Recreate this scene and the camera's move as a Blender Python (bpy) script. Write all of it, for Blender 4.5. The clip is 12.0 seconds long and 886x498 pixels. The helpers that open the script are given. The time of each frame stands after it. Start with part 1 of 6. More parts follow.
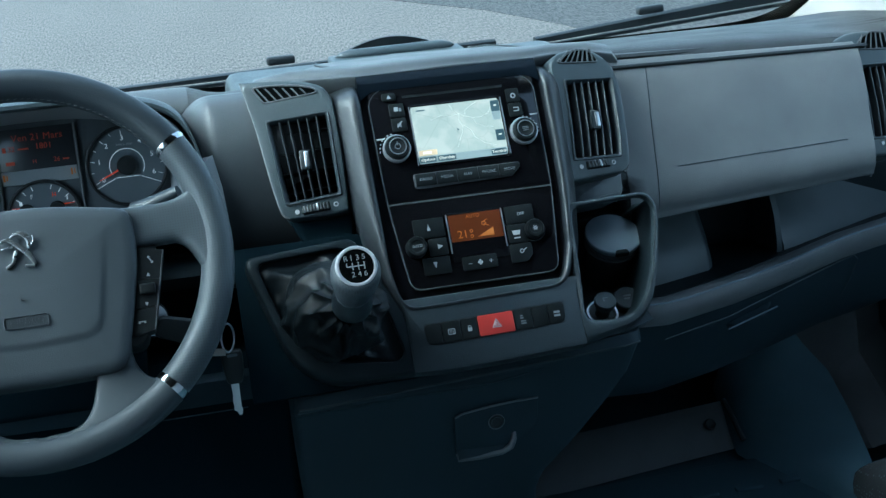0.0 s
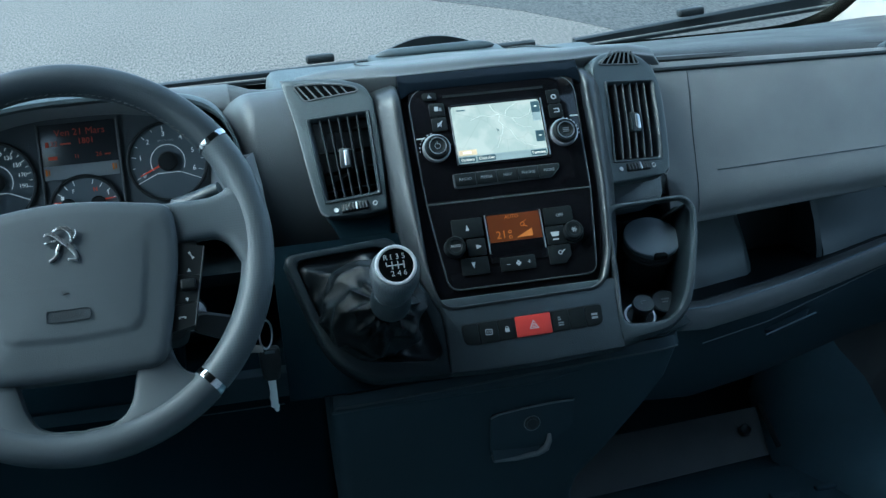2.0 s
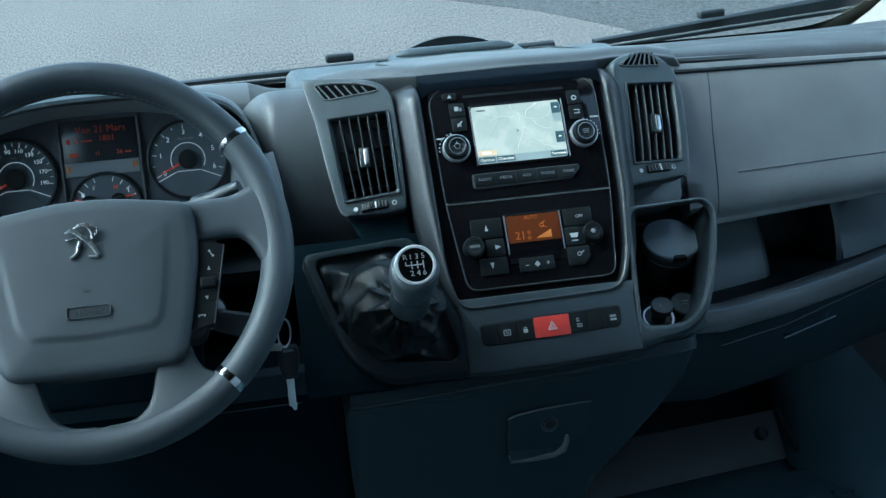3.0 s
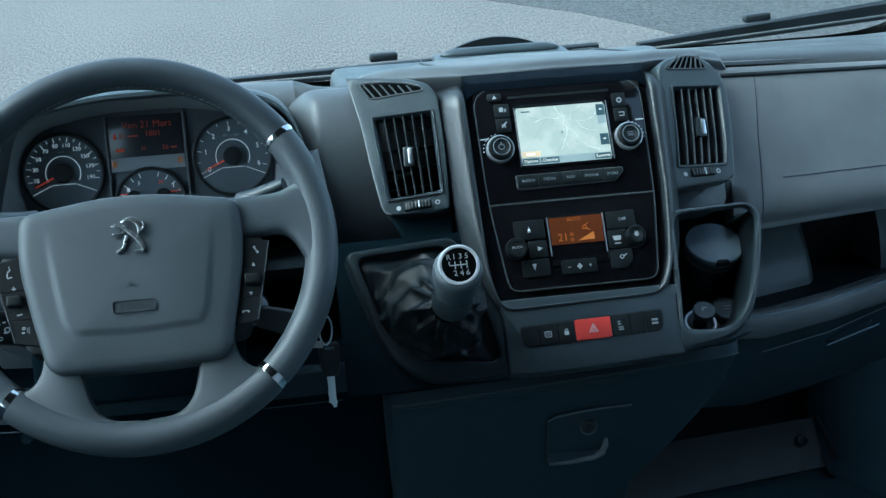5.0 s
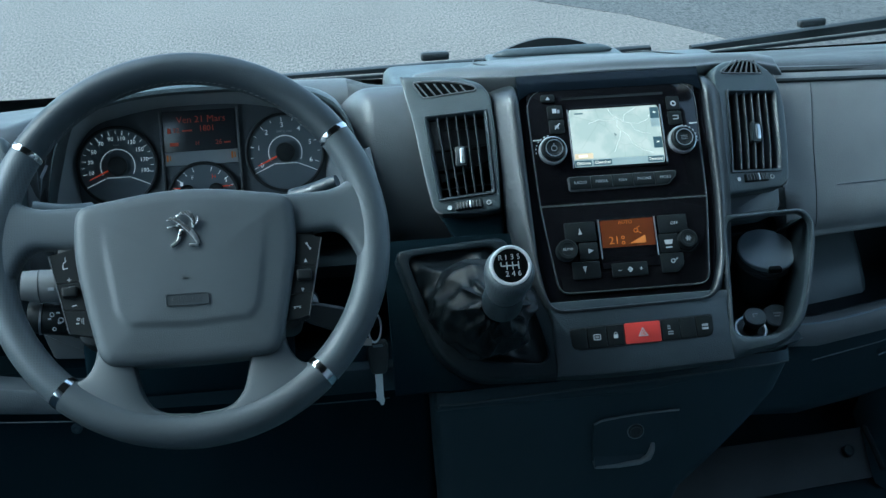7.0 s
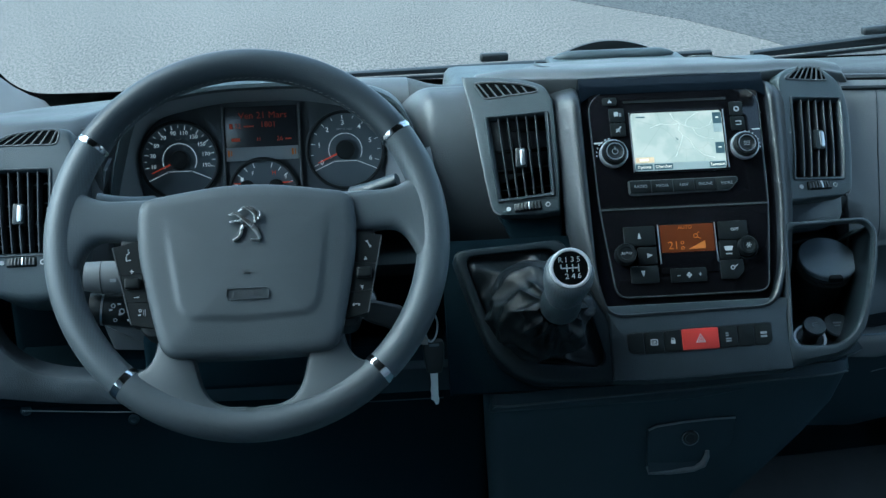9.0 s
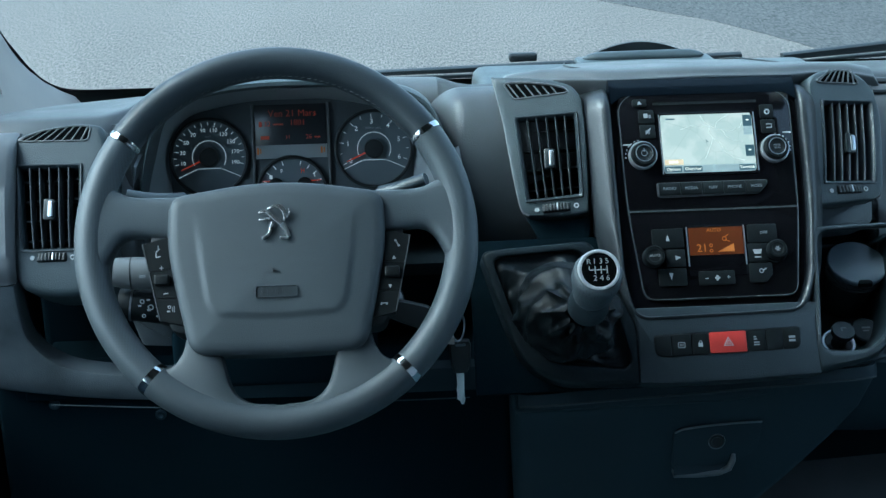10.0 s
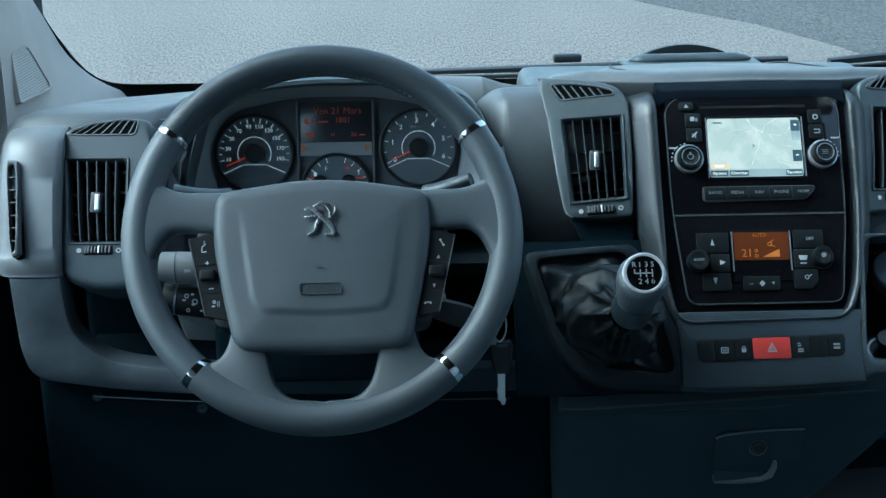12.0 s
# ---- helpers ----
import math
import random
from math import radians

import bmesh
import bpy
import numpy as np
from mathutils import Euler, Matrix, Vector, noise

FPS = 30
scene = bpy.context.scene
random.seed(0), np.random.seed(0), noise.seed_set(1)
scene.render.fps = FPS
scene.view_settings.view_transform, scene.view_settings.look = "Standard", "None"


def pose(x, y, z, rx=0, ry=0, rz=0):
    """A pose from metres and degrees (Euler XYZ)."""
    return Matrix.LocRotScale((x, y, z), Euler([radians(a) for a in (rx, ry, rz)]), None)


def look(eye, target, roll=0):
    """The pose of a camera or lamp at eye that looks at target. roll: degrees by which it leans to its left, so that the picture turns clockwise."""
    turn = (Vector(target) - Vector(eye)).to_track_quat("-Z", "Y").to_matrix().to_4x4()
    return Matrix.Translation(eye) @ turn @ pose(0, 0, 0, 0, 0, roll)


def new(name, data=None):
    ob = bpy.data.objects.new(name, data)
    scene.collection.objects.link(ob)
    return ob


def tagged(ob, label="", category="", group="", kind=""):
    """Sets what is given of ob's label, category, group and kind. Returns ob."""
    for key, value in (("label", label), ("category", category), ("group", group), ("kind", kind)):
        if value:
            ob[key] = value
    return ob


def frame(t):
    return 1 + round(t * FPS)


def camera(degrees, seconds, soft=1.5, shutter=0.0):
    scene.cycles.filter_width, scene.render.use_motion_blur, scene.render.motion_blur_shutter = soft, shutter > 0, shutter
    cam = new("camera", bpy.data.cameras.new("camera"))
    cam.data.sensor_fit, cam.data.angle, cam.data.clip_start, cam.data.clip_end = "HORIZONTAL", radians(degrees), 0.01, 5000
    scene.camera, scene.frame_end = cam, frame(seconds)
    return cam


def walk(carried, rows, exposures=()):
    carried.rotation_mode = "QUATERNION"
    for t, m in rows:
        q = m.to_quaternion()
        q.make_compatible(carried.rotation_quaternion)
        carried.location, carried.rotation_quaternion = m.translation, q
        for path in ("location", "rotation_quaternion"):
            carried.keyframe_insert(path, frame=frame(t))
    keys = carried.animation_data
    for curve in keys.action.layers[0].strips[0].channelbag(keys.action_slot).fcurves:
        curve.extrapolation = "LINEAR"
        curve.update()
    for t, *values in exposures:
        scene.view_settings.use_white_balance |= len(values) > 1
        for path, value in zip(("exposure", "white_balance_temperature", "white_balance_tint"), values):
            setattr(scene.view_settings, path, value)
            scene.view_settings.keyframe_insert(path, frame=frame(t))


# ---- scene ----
H = 1.75  # height of the first eye over the road
cam = camera(37.9, 12.0, soft=1.4)
ROWS = [  # seconds, eye, yaw, pitch, roll
    (0, 0.0001, 0.0000, 0.0000, -12.49, -18.78, -3.84),
    (0.5, -0.0020, 0.0005, 0.0001, -12.10, -18.75, -3.72),
    (1, -0.0033, 0.0008, 0.0002, -11.74, -18.73, -3.66),
    (1.5, -0.0053, 0.0012, 0.0003, -11.40, -18.71, -3.51),
    (2, -0.0068, 0.0018, 0.0004, -11.00, -18.69, -3.44),
    (2.5, -0.0086, 0.0021, 0.0008, -10.61, -18.67, -3.32),
    (3, -0.0103, 0.0030, 0.0008, -10.27, -18.66, -3.18),
    (5, -0.0174, 0.0034, 0.0011, -8.59, -18.56, -2.70),
    (5.5, -0.0196, 0.0040, 0.0011, -8.12, -18.54, -2.56),
    (6, -0.0213, 0.0046, 0.0014, -7.64, -18.53, -2.42),
    (6.5, -0.0243, 0.0046, 0.0018, -7.16, -18.52, -2.25),
    (7, -0.0265, 0.0050, 0.0016, -6.63, -18.50, -2.09),
    (9, -0.0371, 0.0060, 0.0009, -4.37, -18.38, -1.45),
    (9.5, -0.0393, 0.0061, 0.0016, -3.77, -18.40, -1.27),
    (10, -0.0410, 0.0061, 0.0022, -3.24, -18.41, -1.13),
    (10.5, -0.0439, 0.0065, 0.0028, -2.73, -18.43, -0.95),
    (11, -0.0458, 0.0074, 0.0028, -2.28, -18.44, -0.81),
    (11.5, -0.0482, 0.0074, 0.0033, -1.86, -18.45, -0.67),
    (12, -0.0492, 0.0073, 0.0029, -1.57, -18.43, -0.59),
]
walk(cam, [(t, pose(x, y, H + z, 90 + pitch, 0, yaw) @ pose(0, 0, 0, 0, 0, roll)) for t, x, y, z, yaw, pitch, roll in ROWS],
     [(0.0, 1.49, 4930, -13), (12.0, 1.49, 4930, -13)])

# ---- light ----
world = bpy.data.worlds.new("sky")
scene.world = world
world.use_nodes = True
sky = world.node_tree.nodes.new("ShaderNodeTexSky")
sky.sky_type, sky.sun_disc = "NISHITA", False
sky.sun_elevation, sky.sun_rotation = radians(48), radians(268)
sky.air_density, sky.dust_density = 1.0, 3.0
background = world.node_tree.nodes["Background"]
haze = world.node_tree.nodes.new("ShaderNodeHueSaturation")
haze.inputs["Saturation"].default_value = 0.6
world.node_tree.links.new(sky.outputs[0], haze.inputs["Color"])
world.node_tree.links.new(haze.outputs[0], background.inputs[0])
background.inputs[1].default_value = 0.185
sun = new("sun", bpy.data.lights.new("sun", "SUN"))
sun.data.energy, sun.data.angle, sun.data.color = 0.7, radians(30), (1.0, 0.95, 0.88)
sun.matrix_world = look((0, 0, 0), (-math.sin(radians(268)), -math.cos(radians(268)), -math.tan(radians(48))))


# ---- materials ----
def material(name, color, rough=0.5, metal=0.0, grain=1400.0, relief=0.12, spread=0.12, patches=9.0, spec=0.5, emit=0.0):
    """A surface with a fine grain in its relief and slow patches in its colour and gloss."""
    m = bpy.data.materials.new(name)
    m.use_nodes = True
    t, links = m.node_tree.nodes, m.node_tree.links
    b = t["Principled BSDF"]
    b.inputs["Metallic"].default_value = metal
    b.inputs["Specular IOR Level"].default_value = spec
    c = t.new("ShaderNodeTexCoord")
    n = t.new("ShaderNodeTexNoise")
    n.inputs["Scale"].default_value, n.inputs["Detail"].default_value = patches, 5
    links.new(c.outputs["Object"], n.inputs["Vector"])
    r = t.new("ShaderNodeMapRange")
    r.inputs[1].default_value, r.inputs[2].default_value = 0.3, 0.7
    r.inputs[3].default_value, r.inputs[4].default_value = 1 - spread, 1 + spread
    links.new(n.outputs[0], r.inputs[0])
    mix = t.new("ShaderNodeVectorMath")
    mix.operation = "SCALE"
    mix.inputs[0].default_value = color
    links.new(r.outputs[0], mix.inputs["Scale"])
    links.new(mix.outputs[0], b.inputs["Base Color"])
    rr = t.new("ShaderNodeMapRange")
    rr.inputs[1].default_value, rr.inputs[2].default_value = 0.3, 0.7
    rr.inputs[3].default_value, rr.inputs[4].default_value = max(0.02, rough * (1 - spread)), min(1, rough * (1 + spread))
    links.new(n.outputs[0], rr.inputs[0])
    links.new(rr.outputs[0], b.inputs["Roughness"])
    if relief:
        g = t.new("ShaderNodeTexVoronoi")
        g.inputs["Scale"].default_value = grain
        links.new(c.outputs["Object"], g.inputs["Vector"])
        bump = t.new("ShaderNodeBump")
        bump.inputs["Strength"].default_value, bump.inputs["Distance"].default_value = relief, 0.0006
        links.new(g.outputs[0], bump.inputs["Height"])
        links.new(bump.outputs[0], b.inputs["Normal"])
    if emit:
        b.inputs["Emission Color"].default_value = (*color, 1)
        b.inputs["Emission Strength"].default_value = emit
    return m


def perforated(name, color, rough, pitch=400, dark=0.62):
    """Leather with rows of small punched holes."""
    m = material(name, color, rough, grain=900, relief=0.15)
    t, links = m.node_tree.nodes, m.node_tree.links
    b = t["Principled BSDF"]
    c = t.new("ShaderNodeTexCoord")
    v = t.new("ShaderNodeTexVoronoi")
    v.voronoi_dimensions = "2D"
    v.inputs["Scale"].default_value, v.inputs["Randomness"].default_value = pitch, 0.08
    links.new(c.outputs["Object"], v.inputs["Vector"])
    hole = t.new("ShaderNodeMapRange")
    hole.inputs[1].default_value, hole.inputs[2].default_value = 0.18, 0.30
    hole.inputs[3].default_value, hole.inputs[4].default_value = dark, 1.0
    links.new(v.outputs[0], hole.inputs[0])
    mult = t.new("ShaderNodeVectorMath")
    mult.operation = "SCALE"
    old = b.inputs["Base Color"].links[0].from_socket
    links.new(old, mult.inputs[0])
    links.new(hole.outputs[0], mult.inputs["Scale"])
    links.new(mult.outputs[0], b.inputs["Base Color"])
    return m


# Also colours the highlights painted on the vent pods and drawer.
SILVER = material("end_trim_plastic", (0.118, 0.123, 0.128), 0.4, relief=0.2, grain=1000, spread=0.16, patches=24)
PLASTIC = material("dash_plastic", (0.06975, 0.075, 0.0795), 0.45, relief=0.3, grain=800, spread=0.16, patches=14, spec=0.45)
AIRBAG = material("airbag_panel_plastic", (0.124, 0.127, 0.129), 0.44, relief=0.14, grain=800, spread=0.16, patches=12)
RAIL = material("lower_rail_plastic", (0.072, 0.083, 0.092), 0.5, relief=0.35, grain=700, spread=0.34, patches=22)
PANEL = material("panel_plastic", (0.0335, 0.0445, 0.0502), 0.42, relief=0.32, grain=800, spread=0.18, patches=16)
CONSOLE = material("console_plastic", (0.0195, 0.0265, 0.032), 0.42, relief=0.32, grain=800, spread=0.18, patches=16)
# Darker copy of the console plastic, with shade mixed into the colour.
SHADED_TRIM = material("shaded_trim_plastic", (0.0085, 0.0127, 0.0158), 0.45, relief=0.3, grain=800, spec=0.2)
LOWER = material("lower_plastic", (0.0185, 0.0315, 0.0405), 0.6, relief=0.3, grain=800, spec=0.25)
TRIM = material("silver_grey_trim", (0.06045, 0.065, 0.0689), 0.36, relief=0.06, spread=0.05)
STACK = material("stack_frame_plastic", (0.018, 0.0212, 0.0243), 0.36, relief=0.25, grain=800, spread=0.14, patches=14)
# Dash plastic darkened for the weaker light on the passenger side.
DIM_DECK = material("dimmed_deck_plastic", (0.027, 0.029, 0.031), 0.48, relief=0.3, grain=800, spread=0.14, patches=14, spec=0.22)
SLAT = material("slat_plastic", (0.026, 0.029, 0.032), 0.3, relief=0.03)
# Near-zero black paints the shade inside ducts and slots; also the gear plate.
VOID = material("duct_shade_and_plate_black", (0.00152, 0.00206, 0.00234), 0.9, relief=0, spec=0.05)
MATT = material("matt_black", (0.016, 0.021, 0.024), 0.85, relief=0.1, spec=0.12)
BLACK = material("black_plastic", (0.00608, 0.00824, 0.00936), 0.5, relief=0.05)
VANE = material("vane_plastic", (0.01049, 0.01421, 0.01615), 0.38, relief=0.05)
GLOSS = material("piano_black", (0.004, 0.004, 0.005), 0.06, relief=0.0, spread=0.3, spec=0.5)
KEY_PLASTIC = material("button_plastic", (0.004864, 0.006592, 0.007488), 0.5, relief=0.05, spec=0.22)
CHROME = material("chrome", (0.75, 0.76, 0.78), 0.12, 1.0, relief=0.0, spread=0.1)
SATIN = material("satin_chrome", (0.5, 0.51, 0.53), 0.32, 1.0, relief=0.0, spread=0.1)
EMBLEM = material("emblem_chrome", (0.85, 0.86, 0.88), 0.28, 1.0, relief=0.0, spread=0.1)
LEATHER = material("smooth_leather", (0.021, 0.028, 0.035), 0.46, grain=900, relief=0.16, spread=0.08)
HOLED = perforated("perforated_leather", (0.062, 0.073, 0.083), 0.46)
SPOKE = material("spoke_plastic", (0.045, 0.0535, 0.061), 0.48, grain=1300, relief=0.2)
PAD = material("pad_plastic", (0.050, 0.059, 0.067), 0.5, grain=1300, relief=0.2)
RADIO_RING = material("radio_ring_metal", (0.5, 0.51, 0.53), 0.3, 0.8, relief=0.0, spread=0.1)
KNOB_RING = material("knob_ring_metal", (0.62, 0.63, 0.65), 0.42, 0.45, relief=0.0, spread=0.1)
BOOT = material("boot_leather", (0.0042, 0.0062, 0.0076), 0.37, grain=600, relief=0.25, spec=0.17)
THREAD = material("thread", (0.09, 0.09, 0.09), 0.8, relief=0)
RED = material("hazard_red", (0.37, 0.030, 0.024), 0.4, relief=0.05, spread=0.06)
WHITE_INK = material("white_ink", (0.37, 0.38, 0.39), 0.6, relief=0, spread=0.03)
DIAL_INK = material("dial_ink", (0.85, 0.86, 0.86), 0.6, relief=0, spread=0.03, emit=0.09)
GREY_INK = material("grey_ink", (0.19, 0.205, 0.22), 0.6, relief=0, spread=0.03)
FAINT_INK = material("faint_ink", (0.044, 0.049, 0.055), 0.6, relief=0, spread=0.03)
# Black dials greyed for sky haze on a cluster lens that isn't modelled.
DIAL = material("dial_haze_grey", (0.112, 0.13, 0.145), 0.35, relief=0.0)
NEEDLE = material("orange_needle", (0.7, 0.075, 0.03), 0.5, relief=0, emit=0.07)
LCD_TEXT = material("lit_red_dots", (0.33, 0.04, 0.014), 0.5, relief=0, emit=0.042)
AMBER_TEXT = material("lit_amber_symbols", (0.4, 0.13, 0.02), 0.5, relief=0, emit=0.055)
AMBER = material("amber_display", (0.075, 0.017, 0.004), 0.3, relief=0, spread=0.1, emit=0.045)
# Lid grey, also used for glints painted on the shelf lip and handle.
LID_GREY = material("lid_plastic", (0.15, 0.18, 0.214), 0.4, relief=0.05)
PALE = material("pillar_trim", (0.325, 0.30, 0.275), 0.6, relief=0.15)
HEADLINER = material("headlining", (0.07, 0.07, 0.07), 0.9, relief=0.2)
# Unseen lining; kept pale so that its bounce fills the shadows.
SHELL = material("cab_lining", (0.38, 0.38, 0.39), 0.8, relief=0.2)
KICK = material("kick_panel_plastic", (0.125, 0.195, 0.235), 0.6, relief=0.2)
RUBBER = material("black_rubber", (0.00912, 0.01236, 0.01404), 0.55, relief=0.1)
FRIT = material("black_enamel", (0.003, 0.003, 0.003), 0.7, relief=0, spec=0.1)
DOOR_BLUE = material("door_panel_plastic", (0.06, 0.085, 0.105), 0.65, relief=0.3, grain=700)
# Below any real plastic: deep shade under the wheel is in this colour.
DEEP_SHADE = material("deep_shade_black", (0.004, 0.0095, 0.0135), 0.9, relief=0.25, grain=1000, spec=0.04)
CARPET = material("rubber_mat", (0.062, 0.105, 0.13), 0.65, grain=500, relief=0.4)
STEEL = material("key_steel", (0.8, 0.8, 0.78), 0.5, 1.0, relief=0)


def asphalt(name, low, high):
    m = bpy.data.materials.new(name)
    m.use_nodes = True
    t, links = m.node_tree.nodes, m.node_tree.links
    b = t["Principled BSDF"]
    c = t.new("ShaderNodeTexCoord")
    stones = t.new("ShaderNodeTexNoise")
    stones.inputs["Scale"].default_value, stones.inputs["Detail"].default_value, stones.inputs["Roughness"].default_value = 60, 5, 0.75
    wide = t.new("ShaderNodeTexNoise")
    wide.inputs["Scale"].default_value, wide.inputs["Detail"].default_value = 0.9, 6
    grit = t.new("ShaderNodeMapping")
    grit.inputs["Scale"].default_value = (1.0, 0.22, 1.0)
    links.new(c.outputs["Object"], grit.inputs["Vector"])
    for n in (stones, wide):
        links.new(grit.outputs[0], n.inputs["Vector"])
    ramp = t.new("ShaderNodeValToRGB")
    ramp.color_ramp.elements[0].position, ramp.color_ramp.elements[0].color = 0.38, (*low, 1)
    ramp.color_ramp.elements[1].position, ramp.color_ramp.elements[1].color = 0.62, (*high, 1)
    links.new(stones.outputs[0], ramp.inputs[0])
    r = t.new("ShaderNodeMapRange")
    r.inputs[1].default_value, r.inputs[2].default_value, r.inputs[3].default_value, r.inputs[4].default_value = 0.3, 0.7, 0.9, 1.1
    links.new(wide.outputs[0], r.inputs[0])
    scale = t.new("ShaderNodeVectorMath")
    scale.operation = "SCALE"
    links.new(ramp.outputs[0], scale.inputs[0])
    links.new(r.outputs[0], scale.inputs["Scale"])
    links.new(scale.outputs[0], b.inputs["Base Color"])
    b.inputs["Roughness"].default_value = 0.85
    bump = t.new("ShaderNodeBump")
    bump.inputs["Strength"].default_value, bump.inputs["Distance"].default_value = 0.06, 0.01
    links.new(stones.outputs[0], bump.inputs["Height"])
    links.new(bump.outputs[0], b.inputs["Normal"])
    return m


ASPHALT = asphalt("worn_asphalt", (0.053, 0.047, 0.0415), (0.227, 0.202, 0.1765))
DARK_STRIP = asphalt("darker_strip", (0.012, 0.0115, 0.011), (0.115, 0.11, 0.102))


def map_display():
    """The lit navigation map: pale ground, whiter blotches, grey roads."""
    m = bpy.data.materials.new("map_display")
    m.use_nodes = True
    t, links = m.node_tree.nodes, m.node_tree.links
    b = t["Principled BSDF"]
    c = t.new("ShaderNodeTexCoord")
    blot = t.new("ShaderNodeTexNoise")
    blot.inputs["Scale"].default_value, blot.inputs["Detail"].default_value = 34, 4
    roads = t.new("ShaderNodeTexVoronoi")
    roads.feature = "DISTANCE_TO_EDGE"
    roads.inputs["Scale"].default_value = 30
    for n in (blot, roads):
        links.new(c.outputs["Object"], n.inputs["Vector"])
    ramp = t.new("ShaderNodeValToRGB")
    e = ramp.color_ramp.elements
    e[0].position, e[0].color = 0.46, (0.56, 0.57, 0.50, 1)
    e[1].position, e[1].color = 0.56, (0.69, 0.66, 0.575, 1)
    links.new(blot.outputs[0], ramp.inputs[0])
    line = t.new("ShaderNodeMapRange")
    line.inputs[1].default_value, line.inputs[2].default_value, line.inputs[3].default_value, line.inputs[4].default_value = 0.0, 0.02, 0.86, 1.0
    links.new(roads.outputs[0], line.inputs[0])
    s = t.new("ShaderNodeVectorMath")
    s.operation = "SCALE"
    links.new(ramp.outputs[0], s.inputs[0])
    links.new(line.outputs[0], s.inputs["Scale"])
    links.new(s.outputs[0], b.inputs["Emission Color"])
    b.inputs["Emission Strength"].default_value = 0.40
    b.inputs["Base Color"].default_value = (0.02, 0.02, 0.02, 1)
    b.inputs["Roughness"].default_value = 0.2
    return m


MAP = map_display()
MAP_BAR = material("map_bar", (0.17, 0.19, 0.185), 0.3, relief=0, emit=0.5)
MAP_KEY = material("map_key", (0.03, 0.05, 0.06), 0.3, relief=0, emit=0.4)
MAP_ORANGE = material("map_orange", (0.42, 0.29, 0.18), 0.3, relief=0, emit=0.5)
MAP_WHITE = material("map_white", (0.6, 0.53, 0.44), 0.3, relief=0, emit=0.5)


def cloth():
    m = material("speckled_seat_cloth", (0.011, 0.0135, 0.016), 0.9, grain=700, relief=0.5)
    t, links = m.node_tree.nodes, m.node_tree.links
    b = t["Principled BSDF"]
    c = t.new("ShaderNodeTexCoord")
    v = t.new("ShaderNodeTexVoronoi")
    v.inputs["Scale"].default_value, v.inputs["Randomness"].default_value = 170, 0.3
    links.new(c.outputs["Object"], v.inputs["Vector"])
    r = t.new("ShaderNodeMapRange")
    r.inputs[1].default_value, r.inputs[2].default_value, r.inputs[3].default_value, r.inputs[4].default_value = 0.2, 0.3, 5.0, 1.0
    links.new(v.outputs[0], r.inputs[0])
    s = t.new("ShaderNodeVectorMath")
    s.operation = "SCALE"
    links.new(b.inputs["Base Color"].links[0].from_socket, s.inputs[0])
    links.new(r.outputs[0], s.inputs["Scale"])
    links.new(s.outputs[0], b.inputs["Base Color"])
    return m


CLOTH = cloth()
PERF = perforated("perforated_trim", (0.36, 0.34, 0.32), 0.6, 300, 0.22)
BAND = material("dark_lacquer", (0.004, 0.006, 0.009), 0.1, relief=0, spread=0.05, spec=0.2)
STALK = material("stalk_plastic", (0.11, 0.114, 0.118), 0.45, relief=0.1)


def glass():
    m = bpy.data.materials.new("clear_glass")
    m.use_nodes = True
    b = m.node_tree.nodes["Principled BSDF"]
    b.inputs["Base Color"].default_value = (0.96, 0.98, 0.98, 1)
    b.inputs["Roughness"].default_value, b.inputs["IOR"].default_value = 0.0, 1.15
    b.inputs["Transmission Weight"].default_value = 1.0
    return m


GLASS = glass()


# ---- shapes ----
def P(x, y, z):
    """A place in the cab: x to the right, y ahead, z from the eye's height."""
    return Vector((x, y, z + H))


def thing(name, m=None, label="", category="", group="", kind=""):
    ob = new(name)
    ob.empty_display_size = 0.02
    if m is not None:
        ob.matrix_world = m
    return tagged(ob, label, category, group, kind)


def part(name, bm, mat, parent=None, label="", smooth=40):
    """Links a bmesh as one mesh object under a thing or a part."""
    bmesh.ops.recalc_face_normals(bm, faces=bm.faces)
    me = bpy.data.meshes.new(name)
    bm.to_mesh(me)
    bm.free()
    me.materials.append(mat)
    if smooth:
        me.shade_smooth()
        me.set_sharp_from_angle(angle=radians(smooth))
    ob = new(name, me)
    if parent is not None:
        ob.parent = parent
    if label:
        ob["label"] = label
    return ob


def mm(pts):
    return [(a / 1000, b / 1000) for a, b in pts]


def rounded(pts, r, n=5):
    """A closed outline in two dimensions with its corners rounded by r (metres, or one value a corner)."""
    out, k = [], len(pts)
    for i in range(k):
        p, a, b = Vector(pts[i]), Vector(pts[i - 1]), Vector(pts[(i + 1) % k])
        ra = r[i] if isinstance(r, (list, tuple)) else r
        da, db = a - p, b - p
        t = min(ra, 0.48 * da.length, 0.48 * db.length)
        p0, p1 = p + da.normalized() * t, p + db.normalized() * t
        for j in range(n + 1):
            s = j / n
            q = p0 * (1 - s) ** 2 + p * 2 * s * (1 - s) + p1 * s * s
            out.append((q.x, q.y))
    return out


def rect(cx, cy, w, h, r=0.0015, n=4):
    return rounded([(cx - w / 2, cy - h / 2), (cx + w / 2, cy - h / 2), (cx + w / 2, cy + h / 2), (cx - w / 2, cy + h / 2)], r, n)


def disc(cx, cy, r, n=40):
    return [(cx + r * math.cos(2 * math.pi * i / n), cy + r * math.sin(2 * math.pi * i / n)) for i in range(n)]


